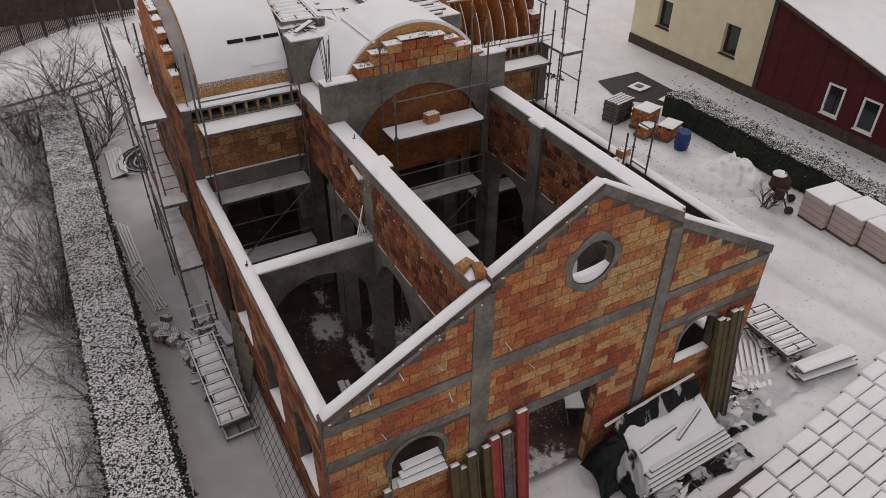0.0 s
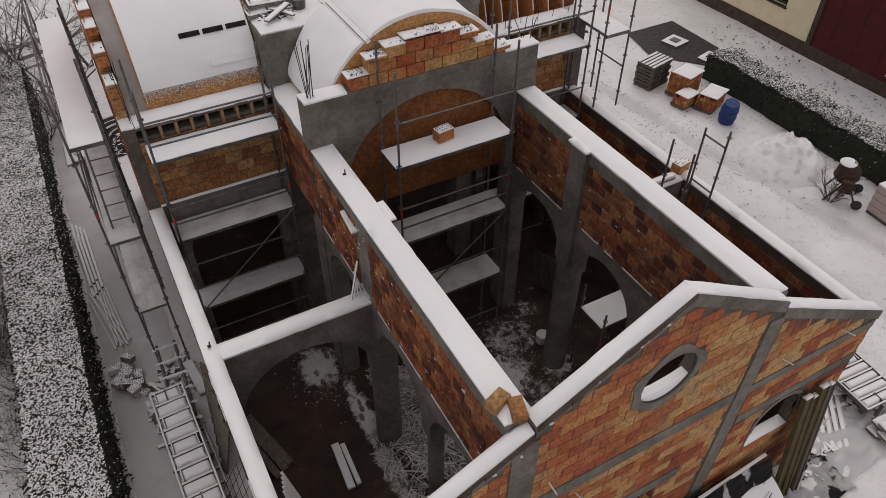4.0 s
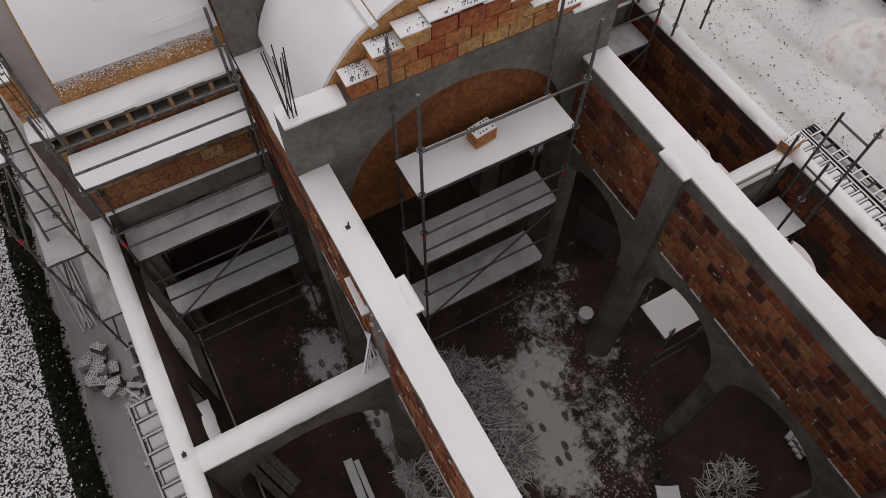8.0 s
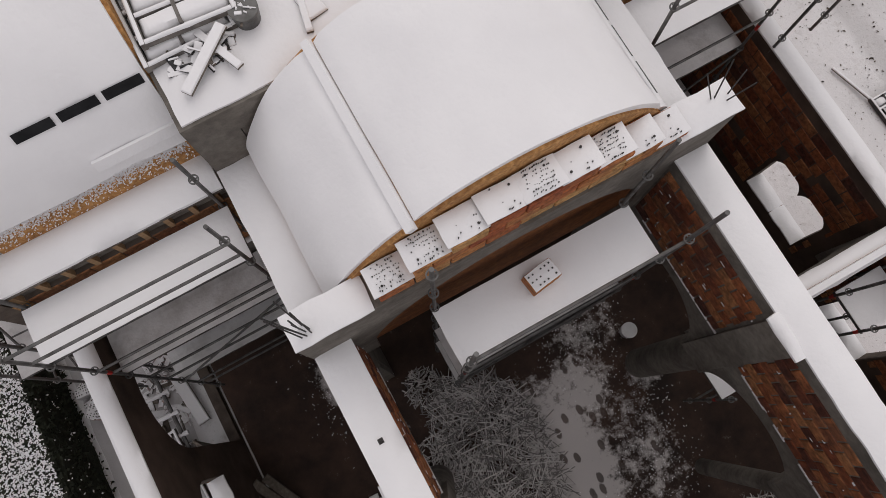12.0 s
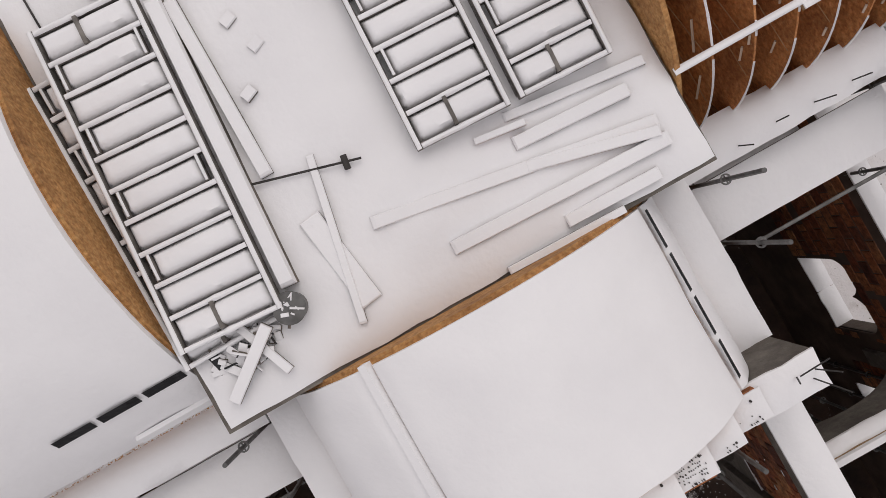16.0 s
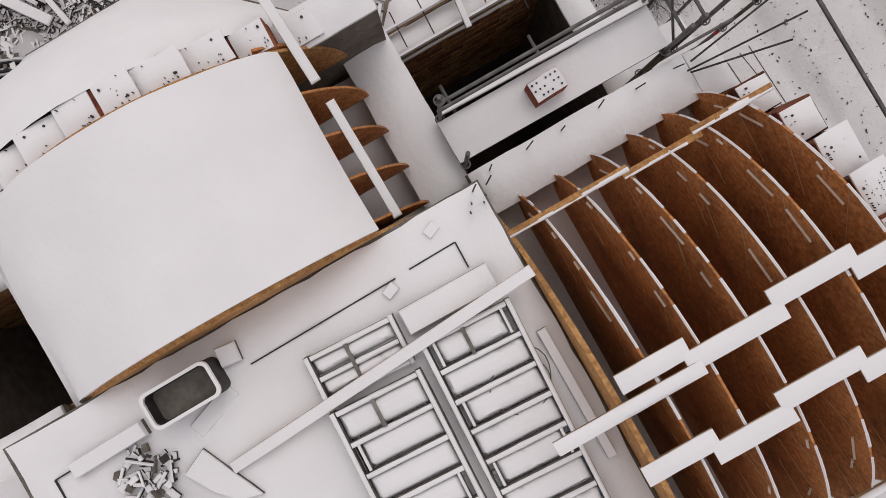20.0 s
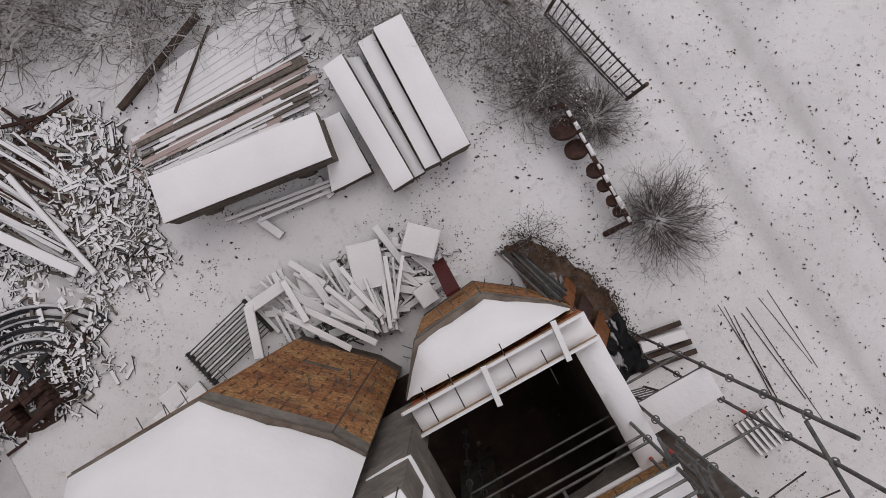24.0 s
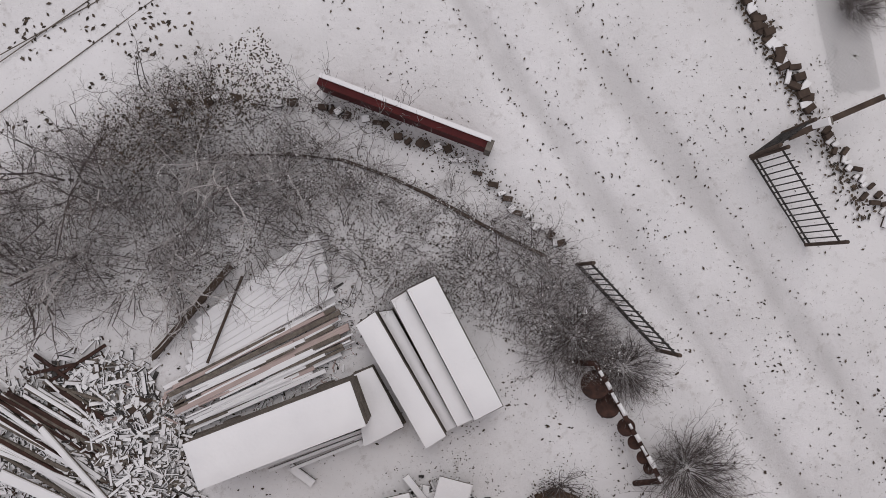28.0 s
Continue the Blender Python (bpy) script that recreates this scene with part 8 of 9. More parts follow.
# concrete paving under snow south-east of the facade
pav = structure("paving", "rows of concrete paving slabs under pillows of snow", "pavement")
SKEW = Matrix(((1, 0, 0, 0), (0.187, 1, 0, 0), (0, 0, 1, 0), (0, 0, 0, 1)))
PAVE = Matrix.Translation((12.95, 5.85, G)) @ SKEW
bed = part("bed", cube(-4.8, 7.0, -6.28, -0.02, -0.15, 0.05), EARTH, pav, "dark joints between slabs")
bed.matrix_basis = PAVE
SLABM = [two_tone("paving_slab", CONCRETE, SNOW, 0.7, c_) for c_ in (0.12, 0.15, 0.18)]
rp = random.Random(9)
for i in range(-5, 7):
    for j in range(15):
        s_ = new("slab", SLABM[rp.randrange(3)])
        s_.parent = pav
        s_.matrix_basis = PAVE @ pose(0.965 * (i + 0.5), -0.42 * (j + 0.5), 0.0, rp.gauss(0, 1.2), rp.gauss(0, 0.8), rp.gauss(0, 0.7)) @ Matrix.Diagonal((0.9, 0.375 + 0.02 * rp.random(), 0.16 + 0.03 * rp.random(), 1))
joint_snow = bmesh.new()
for i in range(-5, 7):
    for j in range(1, 15):
        if rp.random() < 0.5:
            u0 = 0.965 * i + 0.05 + 0.25 * rp.random()
            box(joint_snow, u0, 0.965 * (i + 1) - 0.05 - 0.3 * rp.random(), -0.42 * j - 0.03, -0.42 * j + 0.03, 0.05, 0.115)
js = part("joint_snow", joint_snow, PATH_SNOW, pav, "snow filling some of the joints")
js.matrix_basis = PAVE
apron = thing("apron_joints", "thin joint lines of the snowed-in apron before the door", "joints")
for i in range(9):
    board(apron, (6.6 + 0.6 * i, 5.3 + 0.1 * i, G + 0.045), (6.55 + 0.6 * i, 6.05 + 0.03 * i, G + 0.045), 0.02, 0.02, OLD_TIMBER, "joint", 0, 0.1)
board(apron, (6.4, 5.62, G + 0.045), (11.6, 6.45, G + 0.045), 0.022, 0.02, OLD_TIMBER, "joint", 0, 0.1)

# ---- north yard: stacks of sheets and planks ----
def sheet_stack(label, pts, z0, z1, layers, mat=OLD_TIMBER, group="sheet stacks"):
    t = thing("sheet_stack", label, "stack", group=group)
    h = (z1 - z0) / layers
    r_ = random.Random(int(pts[0][0] * 10))
    for k in range(layers):
        o = [(x + r_.gauss(0, 0.012), y + r_.gauss(0, 0.012)) for x, y in pts]
        part("sheet", prism([o], "z", z0 + k * h, z0 + (k + 1) * h - 0.006), mat, t)
    a, b_, c_, d_ = pts
    part("stack_snow", snow_patch((*a, z1), (*b_, z1), (*c_, z1), (*d_, z1), 0.06, wobble=0.008, round_=0.05), SNOW, t, "flat snow on the stack")
    for f in (0.2, 0.8):
        x0_, y0_ = a[0] + (b_[0] - a[0]) * f, a[1] + (b_[1] - a[1]) * f
        x1_, y1_ = d_[0] + (c_[0] - d_[0]) * f, d_[1] + (c_[1] - d_[1]) * f
        part("bearer", tube(bmesh.new(), (x0_, y0_, G + (z0 - G) / 2), (x1_, y1_, G + (z0 - G) / 2), max(0.03, (z0 - G) / 2 + 0.03), 6), OLD_TIMBER, t)
    return t


sheet_stack("long stack of boards under flat smooth snow", [(7.12, 29.63), (10.53, 29.15), (10.68, 30.05), (7.28, 30.55)], G + 0.35, 0.78, 5)
sheet_stack("stack of square sheets under flat snow", [(10.12, 28.68), (11.02, 28.64), (11.05, 30.0), (10.6, 30.05)], G + 0.08, 0.02, 4)
sheet_stack("stack of long boards under flat snow", [(11.22, 28.08), (11.69, 28.1), (11.66, 30.95), (11.2, 30.9)], G + 0.08, 0.18, 4)
sheet_stack("low grey board stack between the others", [(11.72, 28.12), (11.95, 28.12), (11.95, 30.8), (11.7, 30.9)], G + 0.06, -0.05, 2)
sheet_stack("stack of long boards under flat snow", [(11.98, 28.15), (12.33, 28.13), (12.4, 31.0), (12.05, 31.0)], G + 0.08, 0.16, 4)
sheet_stack("thick stack of wide boards under flat snow", [(12.36, 28.13), (12.98, 28.12), (13.06, 31.0), (12.44, 31.03)], G + 0.08, 0.36, 7)
rb = random.Random(21)
for k in range(40):
    f = k / 39
    sx, ex = 7.0 + 2.2 * rb.random() ** 2, 11.0 - 1.8 * rb.random() ** 2
    ya, yb = 30.7 + 1.0 * f, 30.35 + 1.2 * f
    ta, tb = (sx - 7) / 4, (ex - 7) / 4
    lone("plank", "rough snow-dusted plank in a layered pile", "plank", (sx, ya + (yb - ya) * ta + rb.gauss(0, 0.03), G + 0.03 + 0.14 * rb.random()), (ex, ya + (yb - ya) * tb + rb.gauss(0, 0.05), G + 0.05 + 0.14 * rb.random()), 0.035 + 0.07 * rb.random(), 0.06 + 0.03 * rb.random(), (OLD_TIMBER, PINK_BOARD, OLD_TIMBER, PINK_BOARD)[k % 4], "layered plank pile", rb.choice((0.1, 0.4, 0.5)))
for k in range(7):
    lone("sheet", "wide snow-covered board fanned out on the ground", "board", (7.6 + 0.12 * k, 31.75 + 0.12 * k, G + 0.03 + 0.025 * k), (11.05 + 0.05 * k, 31.75 + 0.18 * k, G + 0.05 + 0.025 * k), 0.25, 0.05, OLD_TIMBER, "fanned boards", 0.5)
lone("beam", "dark squared timber lying over the boards", "beam", (7.15, 32.35, G + 0.1), (9.5, 33.2, G + 0.2), 0.13, 0.12, BROWN_PLINTH, snow=0.1)
lone("beam", "narrow dark gap board between fanned sheets", "beam", (8.1, 31.7, G + 0.2), (9.6, 32.9, G + 0.22), 0.05, 0.05, BROWN_PLINTH, snow=0.1)
for a, b in (((7.9, 29.3), (10.4, 28.9)), ((8.1, 29.15), (10.2, 28.85)), ((8.5, 28.95), (10.1, 28.75))):
    lone("plank", "loose snowy lath beside the long stack", "plank", (*a, G + 0.12), (*b, G + 0.14), 0.07, 0.07, OLD_TIMBER, "loose laths")
for a, b in (((8.5, 29.0), (8.75, 28.45)), ((9.95, 29.1), (10.05, 28.65))):
    lone("plank", "short snowy board sticking out of the stack", "plank", (*a, G + 0.04), (*b, G + 0.05), 0.17, 0.09, OLD_TIMBER, "short boards")
# iron scrap crosses and tubs at the back
for a, b in (((4.7, 33.3), (5.7, 33.0)), ((4.9, 32.95), (6.4, 33.05)), ((5.0, 33.6), (5.4, 32.8))):
    lone("iron_bar", "rusty iron bar crossing others on the snow", "bar", (*a, G + 0.06), (*b, G + 0.1), 0.07, 0.06, RUST, "iron bars", 0.12)
# long beams and rubble in the north-west
rb = random.Random(17)
for k in range(34):
    f = k / 33
    a = (2.3 + 3.0 * f + rb.gauss(0, 0.1), 33.9 - 1.1 * f + rb.gauss(0, 0.12), G + 0.05 + 0.16 * rb.random())
    b = (4.6 + 1.3 * f + rb.gauss(0, 0.15), 30.3 + 0.9 * f + rb.gauss(0, 0.35), G + 0.05 + 0.2 * rb.random())
    lone("plank", "long snow-dusted beam in a row of beams", "beam", a, b, 0.045 + 0.05 * rb.random(), 0.07, (OLD_TIMBER, OLD_TIMBER, BROWN_PLINTH, RUST)[k % 4], "row of beams", 0.1 if k % 2 else 0.35)
lone("plank", "wide snow-covered plank on the rubble", "plank", (3.45, 31.78, G + 0.45), (4.87, 29.8, G + 0.4), 0.22, 0.1, OLD_TIMBER)
lone("plank", "narrow snow-covered plank on the rubble", "plank", (4.6, 32.2, G + 0.4), (5.15, 29.6, G + 0.35), 0.12, 0.1, OLD_TIMBER)
# mounds added under the heaps; their tone paints in the shaded gaps
for cx, cy, rx, ry, h in ((5.7, 31.0, 1.25, 1.7, 0.22), (4.0, 29.5, 0.9, 1.0, 0.18), (2.55, 28.3, 1.3, 1.0, 0.12), (13.15, 24.5, 0.5, 0.9, 0.03), (9.6, 26.2, 1.5, 0.5, 0.06)):
    bm = bmesh.new()
    prev = None
    for k in range(7):
        f = 1 - k / 6
        ring = [bm.verts.new((cx + rx * f * math.cos(a) * (1 + 0.15 * noise.noise(Vector((math.cos(a) * 2, math.sin(a) * 2, cx)))), cy + ry * f * math.sin(a), G - 0.04 + (h + 0.06) * (1 - f * f) + 0.03 * noise.noise(Vector((a * 3, k, cy))))) for a in [i * math.pi / 14 for i in range(28)]]
        if prev:
            for i in range(28):
                bm.faces.new((prev[i], prev[(i + 1) % 28], ring[(i + 1) % 28], ring[i]))
        prev = ring
    tagged(part("gap_mound", bm, EARTH if cx < 3 else (PATH_SNOW if cx < 6 else GAP_BASE), smooth=True), "low mound added under the heaped boards to darken their gaps", "dirt", kind="stuff")
scrap_heap("rubble_heap", "heap of broken boards and rubble under snow", 5.65, 31.0, G, 1.25, 1.8, 150, 0.34, 41, [OLD_TIMBER, OLD_TIMBER, BROWN_PLINTH, PINK_BOARD], 0.4, 0.5)
fine_rubble("rubble", "finely broken lath and plaster under snow", 5.65, 30.95, G + 0.02, 1.35, 2.0, 1900, 0.2, 43, [OLD_TIMBER, DARK_STEEL, CONCRETE, BROWN_PLINTH], 0.3)
fine_rubble("rubble", "splinters and crumbs between the long beams", 4.2, 31.6, G + 0.01, 1.5, 1.8, 1000, 0.2, 45, [OLD_TIMBER, DARK_STEEL, BROWN_PLINTH], 0.12)
fine_rubble("rubble", "black crumbs and rags around the hoops", 3.0, 28.7, G + 0.01, 1.7, 1.3, 1000, 0.18, 46, [TARP, DARK_STEEL, RUST, OLD_TIMBER], 0.18)
fine_rubble("rubble", "splinters under the boards at the apse foot", 9.6, 26.6, G + 0.0, 1.9, 0.9, 900, 0.13, 47, [OLD_TIMBER, DARK_STEEL], 0.08)
fine_rubble("rubble", "splinters and snow crumbs between the plank piles", 9.4, 31.0, G + 0.0, 2.2, 0.9, 900, 0.12, 48, [OLD_TIMBER, DARK_STEEL, PINK_BOARD], 0.05)
scrap_heap("rubble_heap", "black rubber and rags between the hoops", 2.9, 28.6, G + 0.04, 1.3, 0.95, 70, 0.24, 44, [TARP, DARK_STEEL, RUST], 0.12, 0.3)
scrap_heap("rubble_heap", "stones and offcuts heaped beside the beams", 3.9, 29.4, G, 0.85, 0.95, 170, 0.26, 42, [CONCRETE, OLD_TIMBER], 0.5, 0.4)
hoops = thing("hoop_bundle", "bundle of curved plastic hoses and hoops under snow", "hoops", (2.6, 28.2, G))
for k in range(26):
    r_ = 0.8 + 0.05 * k
    a0, a1 = 15 + 7 * (k % 5), 175 + 13 * (k % 5)
    pts = [Vector((r_ * math.cos(radians(a0 + (a1 - a0) * i / 14)) * 1.1, r_ * math.sin(radians(a0 + (a1 - a0) * i / 14)) * 0.85, 0.06 + 0.04 * (k % 5) + 0.03 * math.sin(i))) for i in range(15)]
    part("hoop", sweep(pts, 0.03, 6), THIN_SNOW if k % 3 == 0 else TARP, hoops)
brick_pack("low pile of dark old bricks inside the hoops", 2.3, 27.6, 4, 5, 3, 10, False, 0.4, 8, RUST)
# boards heaped at the apse foot
rb = random.Random(33)
for k in range(74):
    x, y = 7.5 + 3.8 * rb.random(), 25.85 + 1.5 * rb.random()
    if x < 8.9 and y < 27.0:
        y += 0.6
    an = radians(rb.choice((100, 95, 80, 150, 30, 110)) + rb.gauss(0, 14))
    l = 0.4 + 1.1 * rb.random()
    dx, dy = math.cos(an) * l / 2, math.sin(an) * l / 2
    z = G + 0.02 + 0.28 * rb.random() * max(0.1, 1 - abs(x - 9.4) / 2)
    lone("plank", "snow-covered formwork board tossed on a heap", "plank", (x - dx, y - dy, z), (x + dx, y + dy, z + 0.06 * rb.random()), 0.045 + 0.14 * rb.random() ** 1.5, 0.05, OLD_TIMBER, "board heap", 0.5)
for (x, y, w, l, rz) in ((10.0, 27.05, 0.68, 0.95, -16), (11.2, 26.95, 0.7, 0.6, -44), (9.25, 26.45, 0.3, 0.75, -82), (10.75, 25.95, 0.4, 0.42, 5), (7.9, 27.5, 0.24, 0.85, -85), (7.35, 27.0, 0.2, 1.1, -18)):
    c_, s__ = math.cos(radians(90 + rz)) * l / 2, math.sin(radians(90 + rz)) * l / 2
    lone("form_sheet", "flat square form sheet under clean snow", "board", (x - c_, y - s__, G + 0.33), (x + c_, y + s__, G + 0.36), w, 0.08, OLD_TIMBER, "form sheets", 0.5)
rb = random.Random(34)
for k in range(24):
    f = k / 23
    an = radians(62 + 66 * f + rb.gauss(0, 7))
    x, y = 9.72 + 0.45 * (0.5 - f) + rb.gauss(0, 0.08), 25.5 + 0.35 * rb.random() + 0.25 * f
    l = 0.8 + 0.6 * rb.random()
    z = G + 0.14 + 0.3 * rb.random()
    lone("plank", "long narrow formwork board fanned out from the apse corner", "plank", (x, y, z + 0.12), (x + l * math.cos(an), y + l * math.sin(an), z), 0.05 + 0.07 * rb.random(), 0.06, OLD_TIMBER, "fanned boards", 0.4)
for a, b in (((8.95, 25.75), (8.1, 27.0)), ((8.45, 26.65), (8.4, 27.6)), ((9.45, 25.6), (8.5, 26.9))):
    lone("plank", "long board lying from the heap to the apse", "plank", (*a, G + 0.62), (*b, G + 0.5), 0.13, 0.05, OLD_TIMBER, "fanned boards", 0.5)
rack = thing("bar_rack", "dark rack of thin steel bars lying beside the apse", "rack", (6.05, 26.5, G + 0.12), 14)
for y in (0.0, 1.6):
    part("end_bar", cube(y - 0.03, y + 0.03, -0.04, 0.84, -0.12, 0.04), DARK_STEEL, rack)
for k in range(11):
    part("bar", tube(bmesh.new(), (-0.05, 0.08 * k, 0.05 + 0.01 * (k % 3)), (1.66, 0.08 * k + 0.01 * (k % 2), 0.05), 0.012, 6), DARK_STEEL, rack)
    if k % 2:
        part("bar_snow", snow_rect(0.05, 1.0 + 0.05 * k, 0.08 * k + 0.02, 0.08 * k + 0.055, 0.045, 0.02, cell=0.06, wobble=0.02, round_=0.02), SNOW, rack, "snow between the bars")
for (x, y, rz) in ((5.2, 26.6, 10), (4.9, 26.3, 40), (5.6, 26.4, 70), (5.3, 26.2, 20)):
    lone("form_sheet", "flat square form sheet under clean snow", "board", (x - 0.25, y, G + 0.1), (x + 0.25, y + 0.1, G + 0.13), 0.4, 0.1, OLD_TIMBER, "form sheets", 0.5)
# beside the small apse
soil = bmesh.new()
edge_out = [(12.6, 26.0), (13.0, 25.92), (13.35, 25.55), (13.6, 25.2), (13.85, 24.6), (13.98, 24.2), (14.02, 23.7), (13.95, 23.1), (13.85, 22.7)]
prev = None
for k in range(49):
    f = k / 48 * (len(edge_out) - 1)
    (xa, ya), (xb, yb) = edge_out[min(int(f), 7)], edge_out[min(int(f), 7) + 1]
    q = f - min(int(f), 7)
    x, y = xa + (xb - xa) * q, ya + (yb - ya) * q
    row = []
    for j in range(5):
        g = j / 4
        xi, yi = x + (12.6 - x) * g, y + (min(y, 24.9) - 0.1 - y) * g
        wob = 0.16 * noise.noise(Vector((x * 4, y * 4, 3))) + 0.08 * noise.noise(Vector((x * 13, y * 13, 5))) if j == 0 else 0
        row.append(soil.verts.new((xi + wob, yi + wob * 0.6, ground_height(xi, yi) + 0.02 + 0.02 * (j > 0))))
    if prev:
        for j in range(4):
            soil.faces.new((prev[j], prev[j + 1], row[j + 1], row[j]))
    prev = row
tagged(part("bare_soil", soil, SOIL, smooth=True), "bare wet brown soil along the wall foot", "ground", kind="structure")


def soil_rim(r_):
    f = r_.random() * 7.99
    (xa, ya), (xb, yb) = edge_out[int(f)], edge_out[int(f) + 1]
    q = f - int(f)
    return (xa + (xb - xa) * q + r_.gauss(0, 0.13), ya + (yb - ya) * q + r_.gauss(0, 0.13), G + 0.06), 0.7


tagged(leaf_cloud(900, 506, soil_rim, 0.024, LITTER, "soil_crumbs"), "dark leaves and clods along the edge of the soil", "leaves", kind="stuff")
rb = random.Random(58)
for k in range(8):
    lone("leaning_tube", "dark tube leaning at the small apse", "tube", (12.45 + 0.07 * k + rb.gauss(0, 0.03), 26.0 - 0.06 * k + rb.gauss(0, 0.05), G), (12.62 + 0.05 * k, 24.95, 2.4 + 0.9 * rb.random()), 0.04, 0.04, DARK_STEEL if k % 3 else STEEL, "leaning tubes", 0.1)
for k in range(3):
    lone("leaning_board", "wet brown board leaning at the corner wall", "board", (13.45 + 0.12 * k, 24.7 - 0.5 * k, G), (13.0, 24.6 - 0.47 * k, 1.2 + 0.2 * k), 0.32 + 0.05 * k, 0.03, (OSB_DARK, RUST, OSB_DARK)[k], "boards at the corner", 0.08)
draped("tarpaulin", "black sheeting lying under the open scaffold bay", 13.15, 14.0, 22.4, 23.7, lambda u, v: G + 0.12 + 0.3 * math.exp(-((u - 0.4) ** 2 + (v - 0.6) ** 2) * 5) + 0.6 * fold(u, v, 12), FOLDED_DARK)
lone("red_plank", "dark red board across the apse corner", "plank", (11.28, 26.4, G), (11.3, 25.8, 1.75), 0.28, 0.05, RED_BOARD, snow=0.0, top=RED_BOARD)
lone("white_pipe", "white pipe lying beside the scaffold", "pipe", (14.0, 22.85, G + 0.1), (14.95, 22.65, G + 0.1), 0.22, 0.2, WHITE_FRAME)
for k in range(4):
    lone("plank", "dark board under the white pipe", "plank", (13.8, 22.4 + 0.22 * k, G + 0.03), (15.0, 22.2 + 0.22 * k, G + 0.03), 0.1, 0.08, BROWN_PLINTH, "boards by the scaffold", 0.1)
rb = random.Random(55)
for k in range(7):
    x = 15.7 + 0.19 * k
    lone("lath", "long thin lath half buried in snow", "lath", (x + rb.gauss(0, 0.08), 22.9 - 0.7 * rb.random(), G - 0.048), (x + 0.15 + rb.gauss(0, 0.1), 19.6 + 1.4 * rb.random(), G - 0.048), 0.014, 0.05, BROWN_PLINTH, "buried laths", 0.05)
for k in range(7):
    lone("grille_bar", "dark bar in a short stacked rack", "rack", (14.95 + 0.12 * k, 20.5, G + 0.05), (15.1 + 0.12 * k, 19.7, G + 0.05), 0.06, 0.1, BROWN_PLINTH, "rack of bars", 0.4)

# wheel axle frame, fence, gate, wall
ax = thing("wheel_axle", "rusty iron axle with discs, snow on its beam", "axle", group="")
part("beam", tube(bmesh.new(), (15.0, 27.95, 0.15), (15.0, 25.2, 0.15), 0.05, 8), RUST, ax)
for k, (y, r_) in enumerate(((27.5, 0.3), (27.0, 0.24), (26.45, 0.18), (26.1, 0.14), (25.75, 0.13), (25.5, 0.12))):
    part("disc", tube(bmesh.new(), (14.93 - 0.12 * (r_ > 0.2), y - 0.02, 0.0), (14.93 - 0.12 * (r_ > 0.2), y + 0.02, 0.06), r_, 20), RUST, ax, "round rusty disc")
for k in range(9):
    y0_ = 25.22 + 0.3 * k
    part("beam_snow", snow_rect(14.97, 15.03 + 0.03 * (k % 2), y0_, y0_ + 0.12 + 0.05 * (k * 7 % 4), 0.19, 0.05, cell=0.05, wobble=0.03, round_=0.04), SNOW, ax, "lump of snow on the beam")
part("support", tube(bmesh.new(), (14.55, 25.2, G), (15.0, 25.22, 0.15), 0.06, 8), RUST, ax)
part("support", tube(bmesh.new(), (14.6, 28.05, G), (15.0, 27.9, 0.15), 0.06, 8), RUST, ax)


def bar_gate(name, label, a, b, height, bars, lean):
    """A framed grille leaning out from the line a-b."""
    t_ = thing(name, label, "gate", group="iron grilles")
    a, b = Vector((*a, G)), Vector((*b, G))
    up = Vector((*lean, height))
    for p in (Vector((0, 0, 0)), up * 0.12, up * 0.88):
        part("rail", tube(bmesh.new(), a + p, b + p, 0.022, 6), DARK_STEEL, t_)
    for i in range(bars + 1):
        q = a + (b - a) * i / bars
        part("upright", tube(bmesh.new(), q, q + up, 0.014, 5), DARK_STEEL, t_)
    for q in (a, b):
        part("post", tube(bmesh.new(), q, q + up * 1.06, 0.04, 8), BROWN_PLINTH, t_)
    return t_


bar_gate("iron_fence", "dark iron bar fence beside the bushes", (15.72, 29.75), (16.3, 27.4), 1.1, 17, (0.12, 0.0))
bar_gate("iron_gate", "dark iron bar gate standing open", (19.95, 29.9), (20.05, 27.8), 1.3, 15, (0.1, 0.0))
bar_gate("iron_gate", "second dark iron gate leaf by the post", (19.95, 29.95), (20.75, 30.05), 1.3, 8, (0.0, 0.05))
lone("concrete_post", "snowy concrete gate post lying across the fence line", "post", (20.9, 30.0, G), (21.4, 29.85, 0.3), 0.16, 0.16, CONCRETE)
lone("log", "long dark log lying along the fence", "log", (20.6, 29.95, G + 0.4), (22.6, 29.75, G + 0.5), 0.12, 0.1, BROWN_PLINTH, snow=0.1)
rb = random.Random(71)
for k in range(58):
    y = 33.7 - 0.112 * k
    if 29.7 < y < 30.15:
        continue
    x = 21.45 + rb.gauss(0, 0.05) + (0.1 * (k % 2) if y < 31.2 else 0) + max(0, 29.7 - y) * 0.13
    l = (0.07 + 0.06 * rb.random()) * (1 if y > 29.7 else 0.7)
    q = rb.gauss(0, 0.05)
    lone("edge_stone", "dark mossy edging stone beside the lane", "stone", (x - l, y + q, G), (x + l, y - q, G), (0.1 + 0.08 * rb.random()) * (1 if y > 29.7 else 0.6), 0.09 + 0.07 * rb.random(), BROWN_PLINTH, "edging stones", 0.04 if rb.random() < 0.7 else 0.4)
